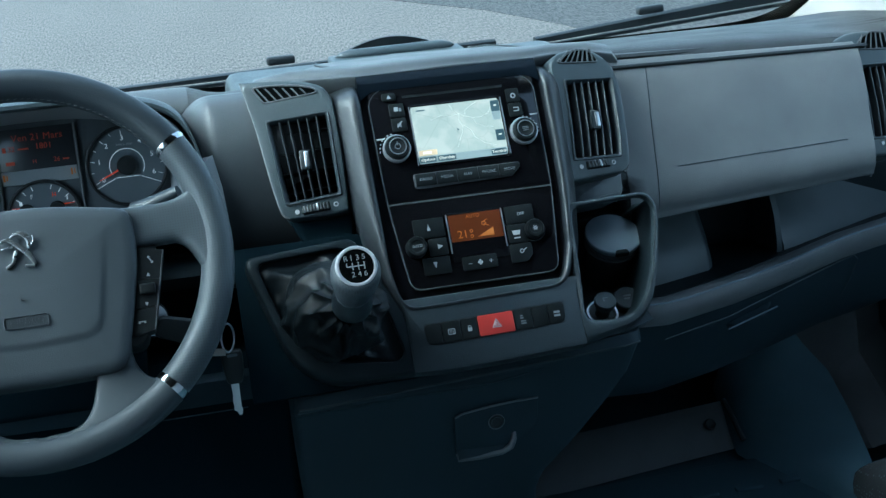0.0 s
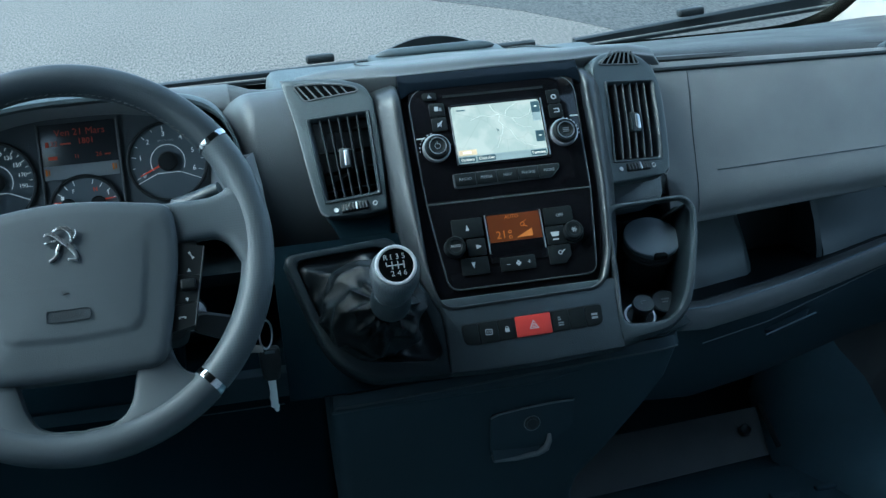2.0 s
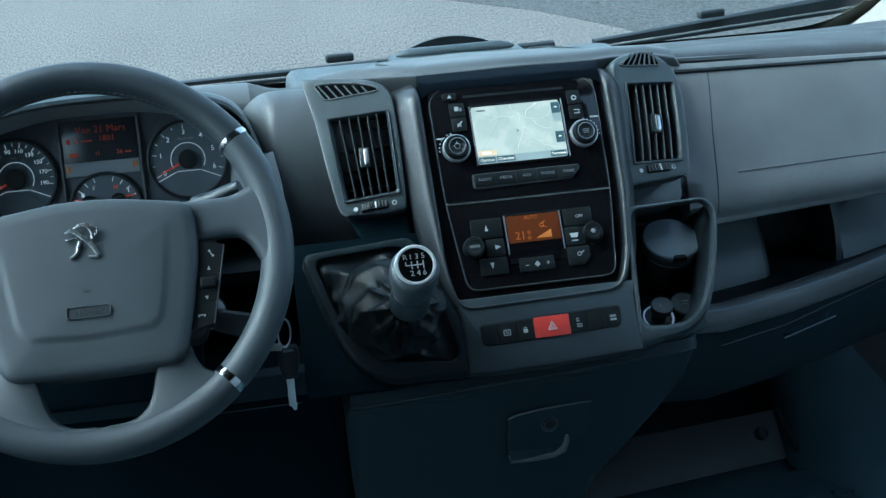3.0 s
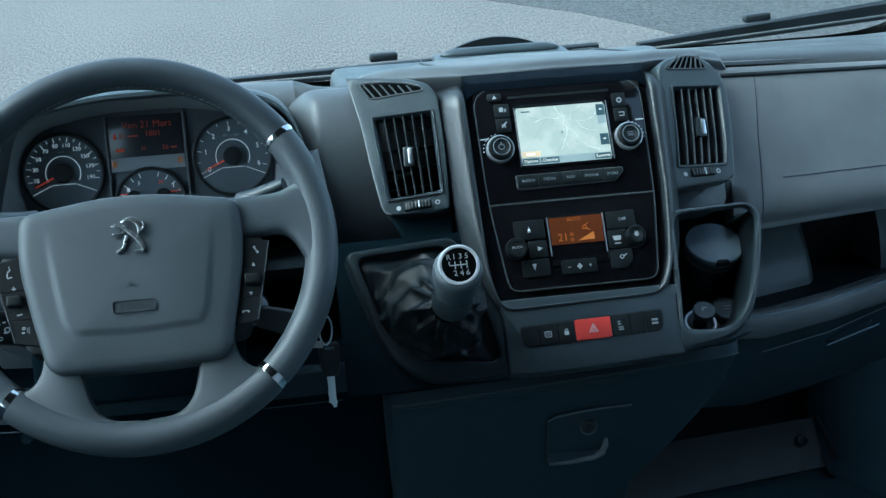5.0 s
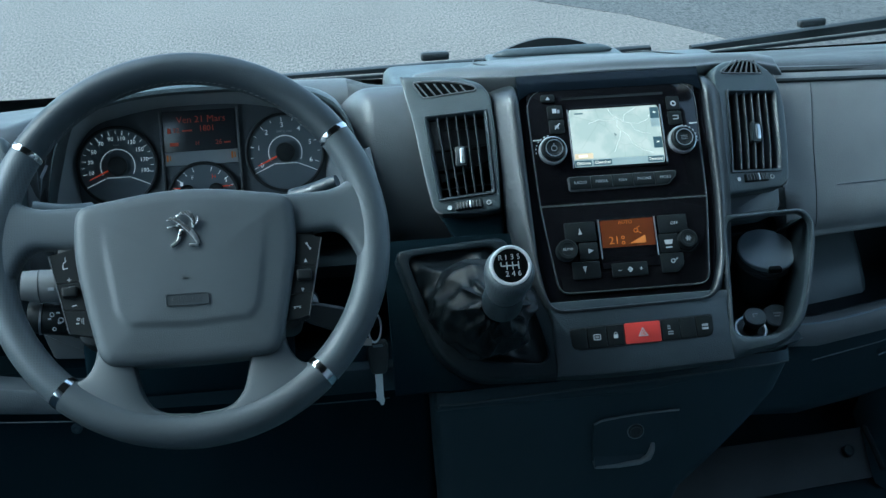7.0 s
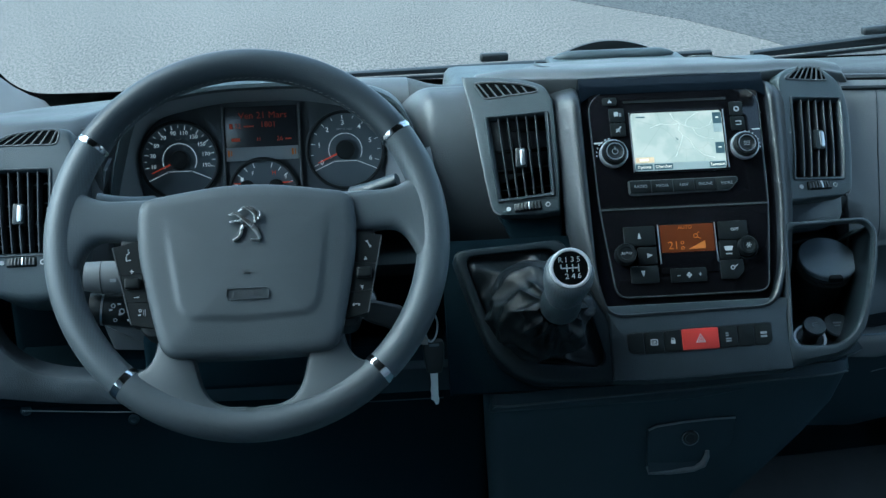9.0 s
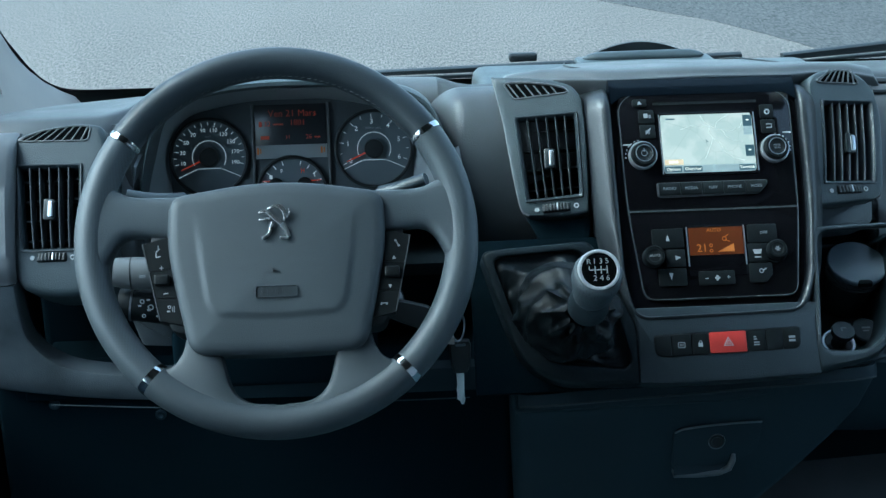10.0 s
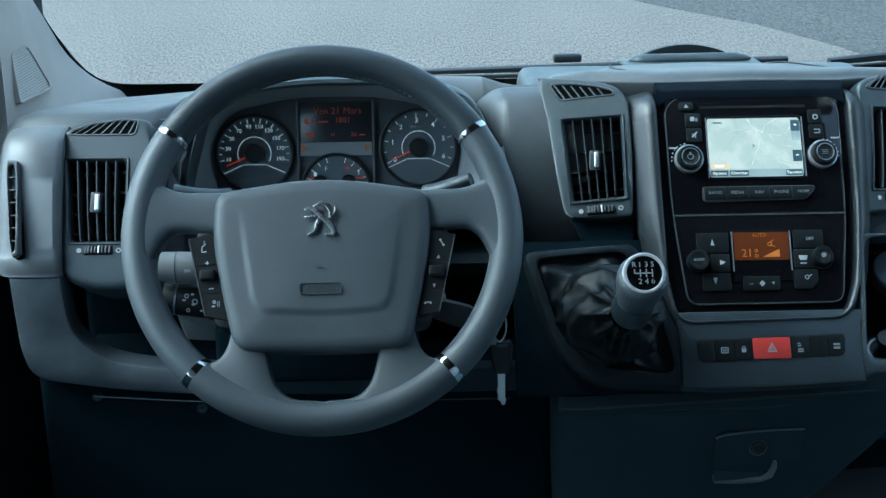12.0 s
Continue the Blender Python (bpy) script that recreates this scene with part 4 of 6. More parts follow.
for i, (a, b) in enumerate(zip(edges, edges[1:])):
    top, low = -180.2 + 0.022 * ((a + b) / 2 + 40), -204.4 + 0.02 * ((a + b) / 2 + 40)
    hz = i == 3
    corners = [0.0016] * 4
    if i == 0:
        corners = [0.009, 0.0016, 0.0016, 0.004]
    if i == 6:
        corners = [0.0016, 0.009, 0.004, 0.0016]
    sw = part("hazard_button" if hz else "switch", prism(rounded(mm([(a + 0.5, low + 0.8), (b - 0.5, low + 1.1), (b - 0.5, top - 0.4), (a + 0.5, top - 0.8)]), corners), 0.0, 0.0075 if hz else 0.0066, 0.0006), RED if hz else KEY_PLASTIC, row, "red hazard warning button" if hz else "")
    cx, cy, zt = (a + b) / 2000, (top + low) / 2000, 0.0067
    if i == 1:
        part("symbol", ring_plate(rect(cx, cy, 0.008, 0.0065, 0.001), rect(cx, cy, 0.0062, 0.0047, 0.0006), zt - 0.001, zt + 0.0002, 0.0001, 32), WHITE_INK, sw)
        for dx in (-0.0015, 0, 0.0015):
            bar(cx + dx, cy, 0.0006, 0.003, zt, WHITE_INK, sw)
    if i == 2:
        mark(rect(cx, cy - 0.001, 0.0046, 0.004, 0.0005), zt, WHITE_INK, sw)
        ring_mark(cx, cy + 0.0016, 0.0012, 0.0019, zt, WHITE_INK, sw)
    if hz:
        for pts, mat, z in (([(-5.5, -4), (5.5, -4), (0, 6)], WHITE_INK, 0.0076), ([(-3.8, -3), (3.8, -3), (0, 4)], RED, 0.0079), ([(-2.6, -2.4), (2.6, -2.4), (0, 2.5)], WHITE_INK, 0.0082), ([(-1.4, -1.7), (1.4, -1.7), (0, 1.0)], RED, 0.0085)):
            mark([(cx + x / 1000, cy + y / 1000) for x, y in pts], z, mat, sw, "triangle")
    if i == 4:
        for dx, dy, w in ((-0.0015, 0.004, 0.003), (-0.0012, 0.0015, 0.0036), (0.0, -0.002, 0.006), (0.0, -0.0045, 0.006)):
            bar(cx + dx, cy + dy, w, 0.0015, zt, GREY_INK, sw)
    if i == 6:
        for dy in (0.0016, -0.0022):
            bar(cx, cy + dy, 0.007, 0.0024, zt, GREY_INK, sw)

# ---- air vents ----
def air_vent(m, out, radii, quad, slot, ribs, dial_at, dots, label, lean, under=None, edge=None):
    """A crowned pod: grille with upright slats, thumbwheel below it and fanned slot above. All in mm in the pod's plane."""
    v = thing("air_vent", m, label, "air vent", "dashboard air vents")

    def bent(bm):
        for w in bm.verts:
            w.co.z -= (1.3 if w.co.y < 0.01 else 0.05) * (w.co.y - 0.01) ** 2
        return bm

    def upright(xa, ya, xb, yb, half, z0, z1):
        rows = []
        for i in range(9):
            t = i / 8
            x, y = xa + (xb - xa) * t, ya + (yb - ya) * t
            rows.append([(x - half, y, z0), (x + half, y, z0), (x + half, y, z1 - half * 0.6), (x + half * 0.5, y, z1), (x - half * 0.5, y, z1), (x - half, y, z1 - half * 0.6)])
        return bent(loft(rows, closed=True, caps=True))

    outline, hole = rounded(mm(out), radii), rounded(mm(quad), 0.0012, 2)
    rim_out = rounded(mm([(a + 4.5 * (1 if a > 0 else -1), b + 4.2 * (1 if b > 0 else -1)) for a, b in quad]), 0.002, 2)
    part("pod", bent(ring_steps(outline, rim_out, [(0, -0.055), (0, -0.006), (0.03, -0.0022), (0.09, -0.0004), (0.2, 0.0), (0.5, 0.0), (0.9, 0.0), (1, 0.0), (1, -0.05)], 224, (0, 0.004))), PANEL, v)
    part("grille_frame", bent(ring_steps(rim_out, hole, [(0, -0.01), (0, 0.0012), (0.12, 0.0024), (0.4, 0.0022), (0.7, 0.0006), (1, -0.002), (1, -0.012)], 176, (0, 0.004))), CONSOLE, v, "dark grille frame")
    # Liner and back hide the lit duct sides with painted shade.
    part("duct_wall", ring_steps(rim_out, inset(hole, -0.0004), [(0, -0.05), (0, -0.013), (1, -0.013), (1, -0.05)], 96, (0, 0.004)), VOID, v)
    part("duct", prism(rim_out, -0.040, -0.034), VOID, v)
    (ax, ay), (bx, by), (cx, cy), (dx, dy) = mm(quad)
    for i in range(4):
        t = (i + 0.5) / 4
        xa, xb, y = ax + (dx - ax) * t, bx + (cx - bx) * t, (ay + by) / 2 + ((cy + dy) / 2 - (ay + by) / 2) * t
        part("rear_vane", bent(box(xa, xb, y - 0.0011, y + 0.0011, -0.026, -0.012)), VANE, v)
    for i in range(1, 6):
        t = i / 6
        part("slat", upright(ax + (bx - ax) * t, ay + (by - ay) * t, dx + (cx - dx) * t, dy + (cy - dy) * t, 0.0009, -0.014, 0.0006), SLAT, v)
    sx, sy = (ax + bx + cx + dx) / 4 + 0.0004, (ay + by + cy + dy) / 4 - 0.002
    tab = part("slider", bent(prism(rounded([(sx - 0.0075, sy - 0.012), (sx + 0.0055, sy - 0.0125), (sx + 0.0062, sy + 0.010), (sx - 0.0062, sy + 0.0115)], 0.003), -0.006, 0.0036, 0.0016)), VANE, v)
    part("slider_cap", bent(prism(rounded([(sx - 0.0015, sy - 0.010), (sx + 0.0045, sy - 0.0095), (sx + 0.0048, sy + 0.0078), (sx - 0.001, sy + 0.0085)], 0.002), 0.002, 0.0052, 0.0012)), SATIN, tab, "satin metal cap")
    wx, wy, wh = dial_at
    wheel = part("thumbwheel", prism(rect(0, 0, 2 * wh / 1000, 0.0095, 0.0016), -0.004, 0.0026, 0.0016), KEY_PLASTIC, v)
    wheel.matrix_local = pose(wx / 1000, wy / 1000, -1.3 * (wy / 1000 - 0.01) ** 2, -9, 0, lean)
    for i in range(8):
        x = (-wh + 2.6 + (2 * wh - 5.2) * i / 7) / 1000
        part("rib", box(x - 0.0009, x + 0.0009, -0.0042, 0.0042, 0.0015, 0.0042 - 0.00012 * (i - 3.5) ** 2, 0.0004), SATIN if i == 4 else SLAT, wheel)
    for k, (x, y) in enumerate(dots):
        z = -1.3 * (y / 1000 - 0.01) ** 2 + 0.0004
        if k == 0:
            mark(disc(x / 1000, y / 1000, 0.0026, 18), z, WHITE_INK, v, "dot")
        else:
            ring_mark(x / 1000, y / 1000, 0.0017, 0.0028, z + 0.0002, WHITE_INK, v, "circle")
    s_out = rounded(mm(slot), 0.003)
    mid = (sum(p[0] for p in s_out) / len(s_out), sum(p[1] for p in s_out) / len(s_out))
    part("slot_frame", bent(ring_steps(inset(s_out, -0.0022), s_out, [(0, -0.004), (0, 0.0004), (0.3, 0.0013), (0.8, 0.001), (1, -0.001), (1, -0.004)], 96, mid)), PLASTIC, v)
    # A flat black patch in place of a hole's shade.
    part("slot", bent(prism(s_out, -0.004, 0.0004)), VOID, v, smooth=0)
    for (xa, ya), (xb, yb) in ribs:
        part("slot_rib", bent(prism(mm([(xa - 1.0, ya), (xa + 1.0, ya), (xb + 1.0, yb), (xb - 1.0, yb)]), -0.003, 0.0014, 0.0003)), PLASTIC, v)
    # Window light on the pod's edge, painted as a paler bead.
    if edge:
        part("pod_edge", tube(smooth_line([(x / 1000, y / 1000, -0.0022 - (1.3 if y < 10 else 0.05) * (y / 1000 - 0.01) ** 2) for x, y in edge], 4), 0.0016, 8), SILVER, v)
    # Shade under the pod is painted on its foot, paler at the right vents.
    if under:
        part("pod_foot", prism(rounded(mm(under), 0.008), -0.06, -0.024, 0.006), CONSOLE if m.translation.x > 0.4 else DEEP_SHADE, v)
    return v


def fan(n, a0, a1, b0, b1):
    """Ribs from a lower line a0-a1 to an upper line b0-b1."""
    return [((a0[0] + (a1[0] - a0[0]) * t, a0[1] + (a1[1] - a0[1]) * t), (b0[0] + (b1[0] - b0[0]) * t, b0[1] + (b1[1] - b0[1]) * t)) for t in [(i + 1) / (n + 1) for i in range(n)]]


air_vent(CON @ pose(-0.1745, 0.024, -0.016, 0, -13, 0),
         [(-29, -60), (12, -64), (37, -62), (40, -18), (41, 28), (39, 72), (30, 87), (10, 96), (-20, 103), (-63, 108), (-52, 55), (-46.5, 9), (-42, -27), (-37.5, -53)], [0.004, 0.02, 0.004, 0.02, 0.02, 0.02, 0.01, 0.02, 0.03, 0.004, 0.03, 0.03, 0.03, 0.01],
         [(-27, -41), (29, -39.5), (29.2, 50), (-34, 51)], [(-36.5, 77.5), (-10, 78.5), (24, 79), (20, 83), (3, 89), (-22, 94), (-47, 96)], fan(6, (-40, 77), (20, 79), (-53, 97), (16, 85)),
         (2, -53, 15.5), [(-19.6, -53.6), (24.5, -52.6)], "dark plastic dashboard air vent with upright slats beside the screen", 1,
         [(-20, -88), (36, -90), (40, -50), (-38, -46)], [(-61, 106), (-51, 55), (-45.5, 9), (-41, -27), (-36.5, -52), (-29, -58.5)])
air_vent(CON @ pose(0.1715, 0.029, -0.016, 0, 15, 0),
         [(-54, -71), (-14, -66), (27, -60), (35, -53), (38, -11), (41, 46), (33, 78), (15, 91), (-8, 95.5), (-38, 87), (-50, 76), (-49, 54), (-51, 13), (-56, -55)], [0.006, 0.02, 0.008, 0.01, 0.03, 0.03, 0.014, 0.014, 0.02, 0.014, 0.01, 0.02, 0.03, 0.01],
         [(-38, -41), (22, -38), (28, 52), (-32, 49.5)], [(-39, 75.5), (16, 77), (10, 86), (2, 90), (-10, 90), (-20, 87)], fan(7, (-44, 75), (18, 76), (-24, 92), (14, 92)),
         (-9, -49.6, 16), [(-32.6, -52), (12.4, -48.4)], "dark plastic air vent between the screen and airbag panel", 4,
         [(-56, -98), (26, -88), (34, -78), (37, -46), (-50, -50)], [(27, -59), (34, -52), (37, -11), (40, 44), (33, 76)])
air_vent(pose(-0.387, 1.358, H - 0.389, 59, 0, 0) @ pose(0, 0, 0, 0, -6, 0),
         [(-31, -82), (-3, -92), (60, -90), (62, 0), (64, 60), (56, 93), (41, 97), (3, 96), (-32, 89.5), (-45.5, 80), (-44, 30), (-42, -22), (-38, -72)], [0.008, 0.02, 0.004, 0.02, 0.02, 0.006, 0.01, 0.02, 0.014, 0.012, 0.03, 0.03, 0.01],
         [(-27, -39), (31, -41), (31, 47), (-33.5, 50)], [(-36, 81.5), (40, 78), (43, 92), (25, 93.6), (-10, 90)], fan(7, (-40, 80), (44, 77), (-14, 92), (50, 94)),
         (2, -50, 16), [(-19, -49.4), (24.6, -51)], "dark plastic air vent beside the driver door", -1)
air_vent(pose(0.9446, 1.490, H - 0.3982, 64, 0, 0) @ pose(0, 0, 0, 0, 8, 0),
         [(-44, -74), (43, -69), (45, 0), (42, 70), (24, 92), (0, 96), (-40, 96), (-70, 84), (-66, 40), (-52, -40)], [0.008, 0.004, 0.01, 0.02, 0.02, 0.02, 0.03, 0.012, 0.03, 0.03],
         [(-31, -46), (31, -46), (31, 46), (-31, 46)], [(-38, 72), (30, 70), (26, 80), (10, 91), (-8, 93), (-24, 86)], fan(7, (-42, 72), (34, 70), (-28, 92), (26, 92)),
         (4, -55, 17), [(-20, -56), (28, -54)], "dark plastic air vent at the passenger end", 1)

# ---- instrument cluster ----
CLU = pose(-0.134, 1.512, H - 0.37, 75, 0, 0)
clu = thing("instrument_cluster", CLU, "instrument cluster with dark dials, orange needles and red display", "instrument cluster")
CLUSTER_BACK = material("cluster_back_plastic", (0.075, 0.084, 0.094), 0.4, relief=0.3, grain=700)
BEZEL = material("cluster_bezel_plastic", (0.25, 0.265, 0.28), 0.5, relief=0.25, grain=900)
BOWL = rounded(mm([(-168, -96), (168, -96), (176, 10), (150, 52), (70, 72), (-70, 72), (-150, 52), (-176, 10)]), 0.03)
part("bowl", ring_steps(BOWL, rounded(mm([(-140, -84), (140, -84), (148, 10), (126, 46), (50, 62), (-50, 62), (-126, 46), (-148, 10)]), 0.03), [(0, -0.02), (0, 0.052), (0.1, 0.054), (0.35, 0.036), (0.65, 0.014), (0.9, 0.0), (1, -0.003), (1, -0.02)], 160), BEZEL, clu)
part("backplate", prism(rounded(mm([(-160, -92), (160, -92), (165, 40), (60, 66), (-60, 66), (-165, 40)]), 0.02), -0.02, -0.004, 0.002), CLUSTER_BACK, clu)


def gauge(x, y, r, name):
    g = part(name, prism(disc(x, y, r, 56), -0.006, 0.0), DIAL, clu)
    part("rim", ring_plate(disc(x, y, r + 0.0035, 56), disc(x, y, r - 0.0005, 56), -0.006, 0.004, 0.0012, 56), BLACK, g)
    return g


def arc_band(x, y, r0, r1, a0, a1, z, mat, parent, name, n=30):
    pts = [(x + r1 * math.cos(radians(a0 + (a1 - a0) * i / n)), y + r1 * math.sin(radians(a0 + (a1 - a0) * i / n))) for i in range(n + 1)]
    pts += [(x + r0 * math.cos(radians(a1 + (a0 - a1) * i / n)), y + r0 * math.sin(radians(a1 + (a0 - a1) * i / n))) for i in range(n + 1)]
    return mark(pts, z, mat, parent, name)


def dial(x, y, r, words, a0, a1, minor, size, name, needle, text):
    g = gauge(x, y, r, name)
    k = len(words) - 1
    for i in range(k * minor + 1):
        a = a0 + (a1 - a0) * i / (k * minor)
        l = 0.0050 if i % minor == 0 else 0.0032
        bar(x + (r - 0.0025 - l / 2) * math.cos(radians(a)), y + (r - 0.0025 - l / 2) * math.sin(radians(a)), l, 0.0007, 0.0006, DIAL_INK, g, "tick", a)
    for i, w in enumerate(words):
        a = a0 + (a1 - a0) * i / k
        lettering(w, size, x + (r - 0.0125) * math.cos(radians(a)), y + (r - 0.0115) * math.sin(radians(a)), 0.0008, DIAL_INK, g, bold=0.00006)
    arc_band(x, y, r * 0.44, r * 0.46, -28, 208, 0.0006, DIAL_INK, g, "inner_ring")
    for s in (-1, 1):
        bar(x + s * r * 0.62, y - r * 0.44, r * 0.62, 0.0008, 0.0006, DIAL_INK, g, "base_line", s * -24)
    bar(x, y - r * 0.30, r * 0.62, 0.0008, 0.0006, DIAL_INK, g, "base_line")
    lettering(text, 0.0036, x, y + r * 0.56, 0.0008, WHITE_INK, g)
    hub = part("hub", lathe([(0.0115, 0.0), (0.0115, 0.006), (0.010, 0.008), (0.003, 0.0085)], 32), BLACK, g)
    hub.matrix_local = pose(x, y, 0)
    n = part("needle", prism(mm([(-3, -1.3), (36, -0.55), (36, 0.55), (-3, 1.3)]), 0.003, 0.0048, 0.0005), NEEDLE, g, "orange needle")
    n.matrix_local = pose(x, y, 0, 0, 0, needle)
    return g


dial(-0.0980, -0.004, 0.0440, ["10", "30", "50", "70", "90", "110", "130", "150", "170", "190"], 192, -12, 2, 0.0066, "speedometer", 204, "km/h")
dial(0.0980, 0.0, 0.0440, ["0", "1", "2", "3", "4", "5", "6"], 206, -19, 2, 0.0082, "rev_counter", 204, "RPM X 1000")
LCD = material("display_glass", (0.027, 0.030, 0.036), 0.25, relief=0.0)
lcd = part("display", prism(mm([(-43, 5), (42, 5), (42, 56), (-43, 56)]), -0.004, 0.0, 0.0006), LCD, clu, "dark trip display with red text")
part("display_lower", prism(mm([(-43, -8), (42, -8), (42, 8), (-43, 8)]), -0.004, 0.0004, 0.0004), BEZEL, clu)
lettering("Ven 21 Mars", 0.0112, 0.002, 0.045, 0.0006, LCD_TEXT, lcd, bold=-0.0001)
lettering("32", 0.0085, -0.028, 0.033, 0.0006, LCD_TEXT, lcd)
bar(-0.015, 0.0325, 0.012, 0.0018, 0.0006, LCD_TEXT, lcd)
bar(-0.036, 0.033, 0.0035, 0.006, 0.0006, LCD_TEXT, lcd)
lettering("1801", 0.0095, 0.008, 0.034, 0.0006, LCD_TEXT, lcd)
lettering("26", 0.0075, 0.021, 0.017, 0.0006, LCD_TEXT, lcd)
bar(0.031, 0.0165, 0.007, 0.0018, 0.0006, LCD_TEXT, lcd)
lettering("H", 0.0065, -0.004, 0.017, 0.0006, LCD_TEXT, lcd)
bar(-0.031, 0.017, 0.010, 0.004, 0.0006, LCD_TEXT, lcd)
for x in (-0.0385, 0.037):
    bar(x - 0.0014, 0.001, 0.0022, 0.0075, 0.0012, AMBER_TEXT, clu, "warning_symbol")
    bar(x + 0.0018, 0.001, 0.0012, 0.006, 0.0012, AMBER_TEXT, clu, "warning_symbol")
for x in (-0.0455, 0.0445):
    part("divider", box(x - 0.0013, x + 0.0013, -0.05, 0.057, -0.004, 0.003, 0.0008), SILVER, clu)
g = gauge(-0.001, -0.047, 0.039, "fuel_gauge")
for c, a0, a1 in ((-1, 178, 108), (1, 72, 4)):
    for i in range(5):
        a = a0 + (a1 - a0) * i / 4
        bar(-0.001 + 0.0345 * math.cos(radians(a)), -0.047 + 0.0345 * math.sin(radians(a)), 0.0055, 0.0009, 0.0006, DIAL_INK, g, "tick", a)
lettering("F", 0.007, -0.013, -0.0235, 0.0008, DIAL_INK, g)
lettering("H", 0.007, 0.012, -0.0235, 0.0008, NEEDLE, g)
bar(-0.026, -0.030, 0.0035, 0.0045, 0.0006, DIAL_INK, g, "pump_symbol")
bar(0.026, -0.028, 0.001, 0.006, 0.0006, DIAL_INK, g, "heat_symbol")
for x, turn in ((-0.018, 175), (0.016, 4)):
    n = part("needle", prism(mm([(0, -0.9), (18, -0.4), (18, 0.4), (0, 0.9)]), 0.002, 0.004), NEEDLE, g, "orange needle")
    n.matrix_local = pose(x, -0.036, 0, 0, 0, turn)
    h = part("hub", lathe([(0.009, 0), (0.009, 0.005), (0.007, 0.007)], 24), BLACK, g)
    h.matrix_local = pose(x - 0.002, -0.040, 0)

# hood over the cluster, with its side walls
rows = []
for i in range(61):
    r = math.sin(math.pi / 2 * (2 * i / 60 - 1))
    x = -0.122 + 0.178 * r
    k = abs(r)
    z = -0.270 - 0.032 * k ** 2.5 - 0.10 * k ** 14
    f = 1.44 - 0.035 * k ** 6
    rows.append([P(x, f + 0.004, z - 0.010), P(x, f - 0.001, z - 0.006), P(x, f, z - 0.002), P(x, f + 0.008, z), P(x, 1.50, z - 0.009), P(x, 1.62, z - 0.035), P(x * 0.98, 1.62, z - 0.05), P(x, 1.55, z - 0.024)])
hood = part("cluster_hood", loft(rows, closed=True, caps=True), PANEL, dash)
for s, x in ((-1, -0.306), (1, 0.046)):
    part("cluster_cheek", loft([[P(x, 1.405, -0.50), P(x + s * 0.006, 1.40, -0.44), P(x, 1.405, -0.385), P(x - s * 0.004, 1.42, -0.36), P(x - s * 0.004, 1.56, -0.35), P(x - s * 0.004, 1.56, -0.52)], [P(x + s * 0.02, 1.415, -0.50), P(x + s * 0.024, 1.41, -0.44), P(x + s * 0.02, 1.415, -0.385), P(x + s * 0.014, 1.43, -0.35), P(x + s * 0.01, 1.56, -0.34), P(x + s * 0.01, 1.56, -0.52)]], closed=True, caps=True), BEZEL, dash)
part("cluster_sill", loft([[P(x, 1.425, -0.502), P(x, 1.42, -0.486), P(x, 1.45, -0.478), P(x, 1.53, -0.476), P(x, 1.53, -0.52)] for x in (-0.31, -0.2, -0.05, 0.06)], closed=True, caps=True), SHADED_TRIM, dash)

# ---- steering column ----
col = thing("steering_column", None, "grey plastic steering column shroud with stalks and ignition lock", "steering column")
rows = []
for y, z, w, h in ((1.235, -0.405, 0.085, 0.055), (1.25, -0.41, 0.10, 0.065), (1.32, -0.45, 0.105, 0.075), (1.45, -0.50, 0.10, 0.08)):
    rows.append([P(-0.135 + w * c, y, z + h * s) for c, s in [(math.copysign(abs(math.cos(t)) ** 0.4, math.cos(t)), math.copysign(abs(math.sin(t)) ** 0.4, math.sin(t))) for t in [2 * math.pi * i / 40 for i in range(40)]]])
part("shroud", loft(rows, closed=True, caps=True), PANEL, col)
part("shroud_plate", prism(rounded([(-0.2835, -0.51), (-0.2367, -0.5136), (-0.2379, -0.4845), (-0.2919, -0.4808)], 0.003), -0.02, 0.0, 0.002), PLASTIC, col).matrix_local = pose(0, 1.262, H, 90, 0, 0)
# Column underside, blackened for the shade below the wheel.
part("shroud_lower", box(-0.252, -0.04, 1.245, 1.42, H - 0.555, H - 0.49, 0.008), DEEP_SHADE, col)
stalk = part("indicator_stalk", tube([P(-0.22, 1.26, -0.425), P(-0.262, 1.25, -0.427), P(-0.285, 1.25, -0.426), P(-0.302, 1.25, -0.424)], [0.014, 0.0165, 0.0165, 0.0145], 20), STALK, col)
part("stalk_band", tube([P(-0.2840, 1.25, -0.426), P(-0.2850, 1.25, -0.426)], 0.0169, 20), BLACK, stalk)
bar_m = pose(-0.272, 1.2335, H - 0.424, 80, 0, 0)
k = bar(0, 0, 0.006, 0.0028, 0, GREY_INK, stalk)
k.matrix_local = bar_m
light = part("light_switch", tube([P(-0.22, 1.27, -0.468), P(-0.262, 1.26, -0.466), P(-0.292, 1.26, -0.462), P(-0.302, 1.26, -0.461)], [0.018, 0.018, 0.017, 0.0155], 24), KEY_PLASTIC, col)
for dx, dz, r in ((-0.276, -0.4535, 0.0024), (-0.268, -0.460, 0.0030), (-0.2755, -0.469, 0.0020)):
    ring_mark(0, 0, r * 0.6, r, 0, GREY_INK, light, "symbol", 16).matrix_local = pose(dx, 1.2412, H + dz, 80, 0, 0)
part("collar", tube([P(-0.2885, 1.26, -0.4625), P(-0.2905, 1.26, -0.4622)], 0.0178, 24), SATIN, light)
for dx, dz in ((-0.279, -0.458), (-0.27, -0.452), (-0.27, -0.463), (-0.262, -0.47)):
    k = bar(0, 0, 0.0032, 0.0018, 0, GREY_INK, light)
    k.matrix_local = pose(dx, 1.2415, H + dz, 80, 0, 0)
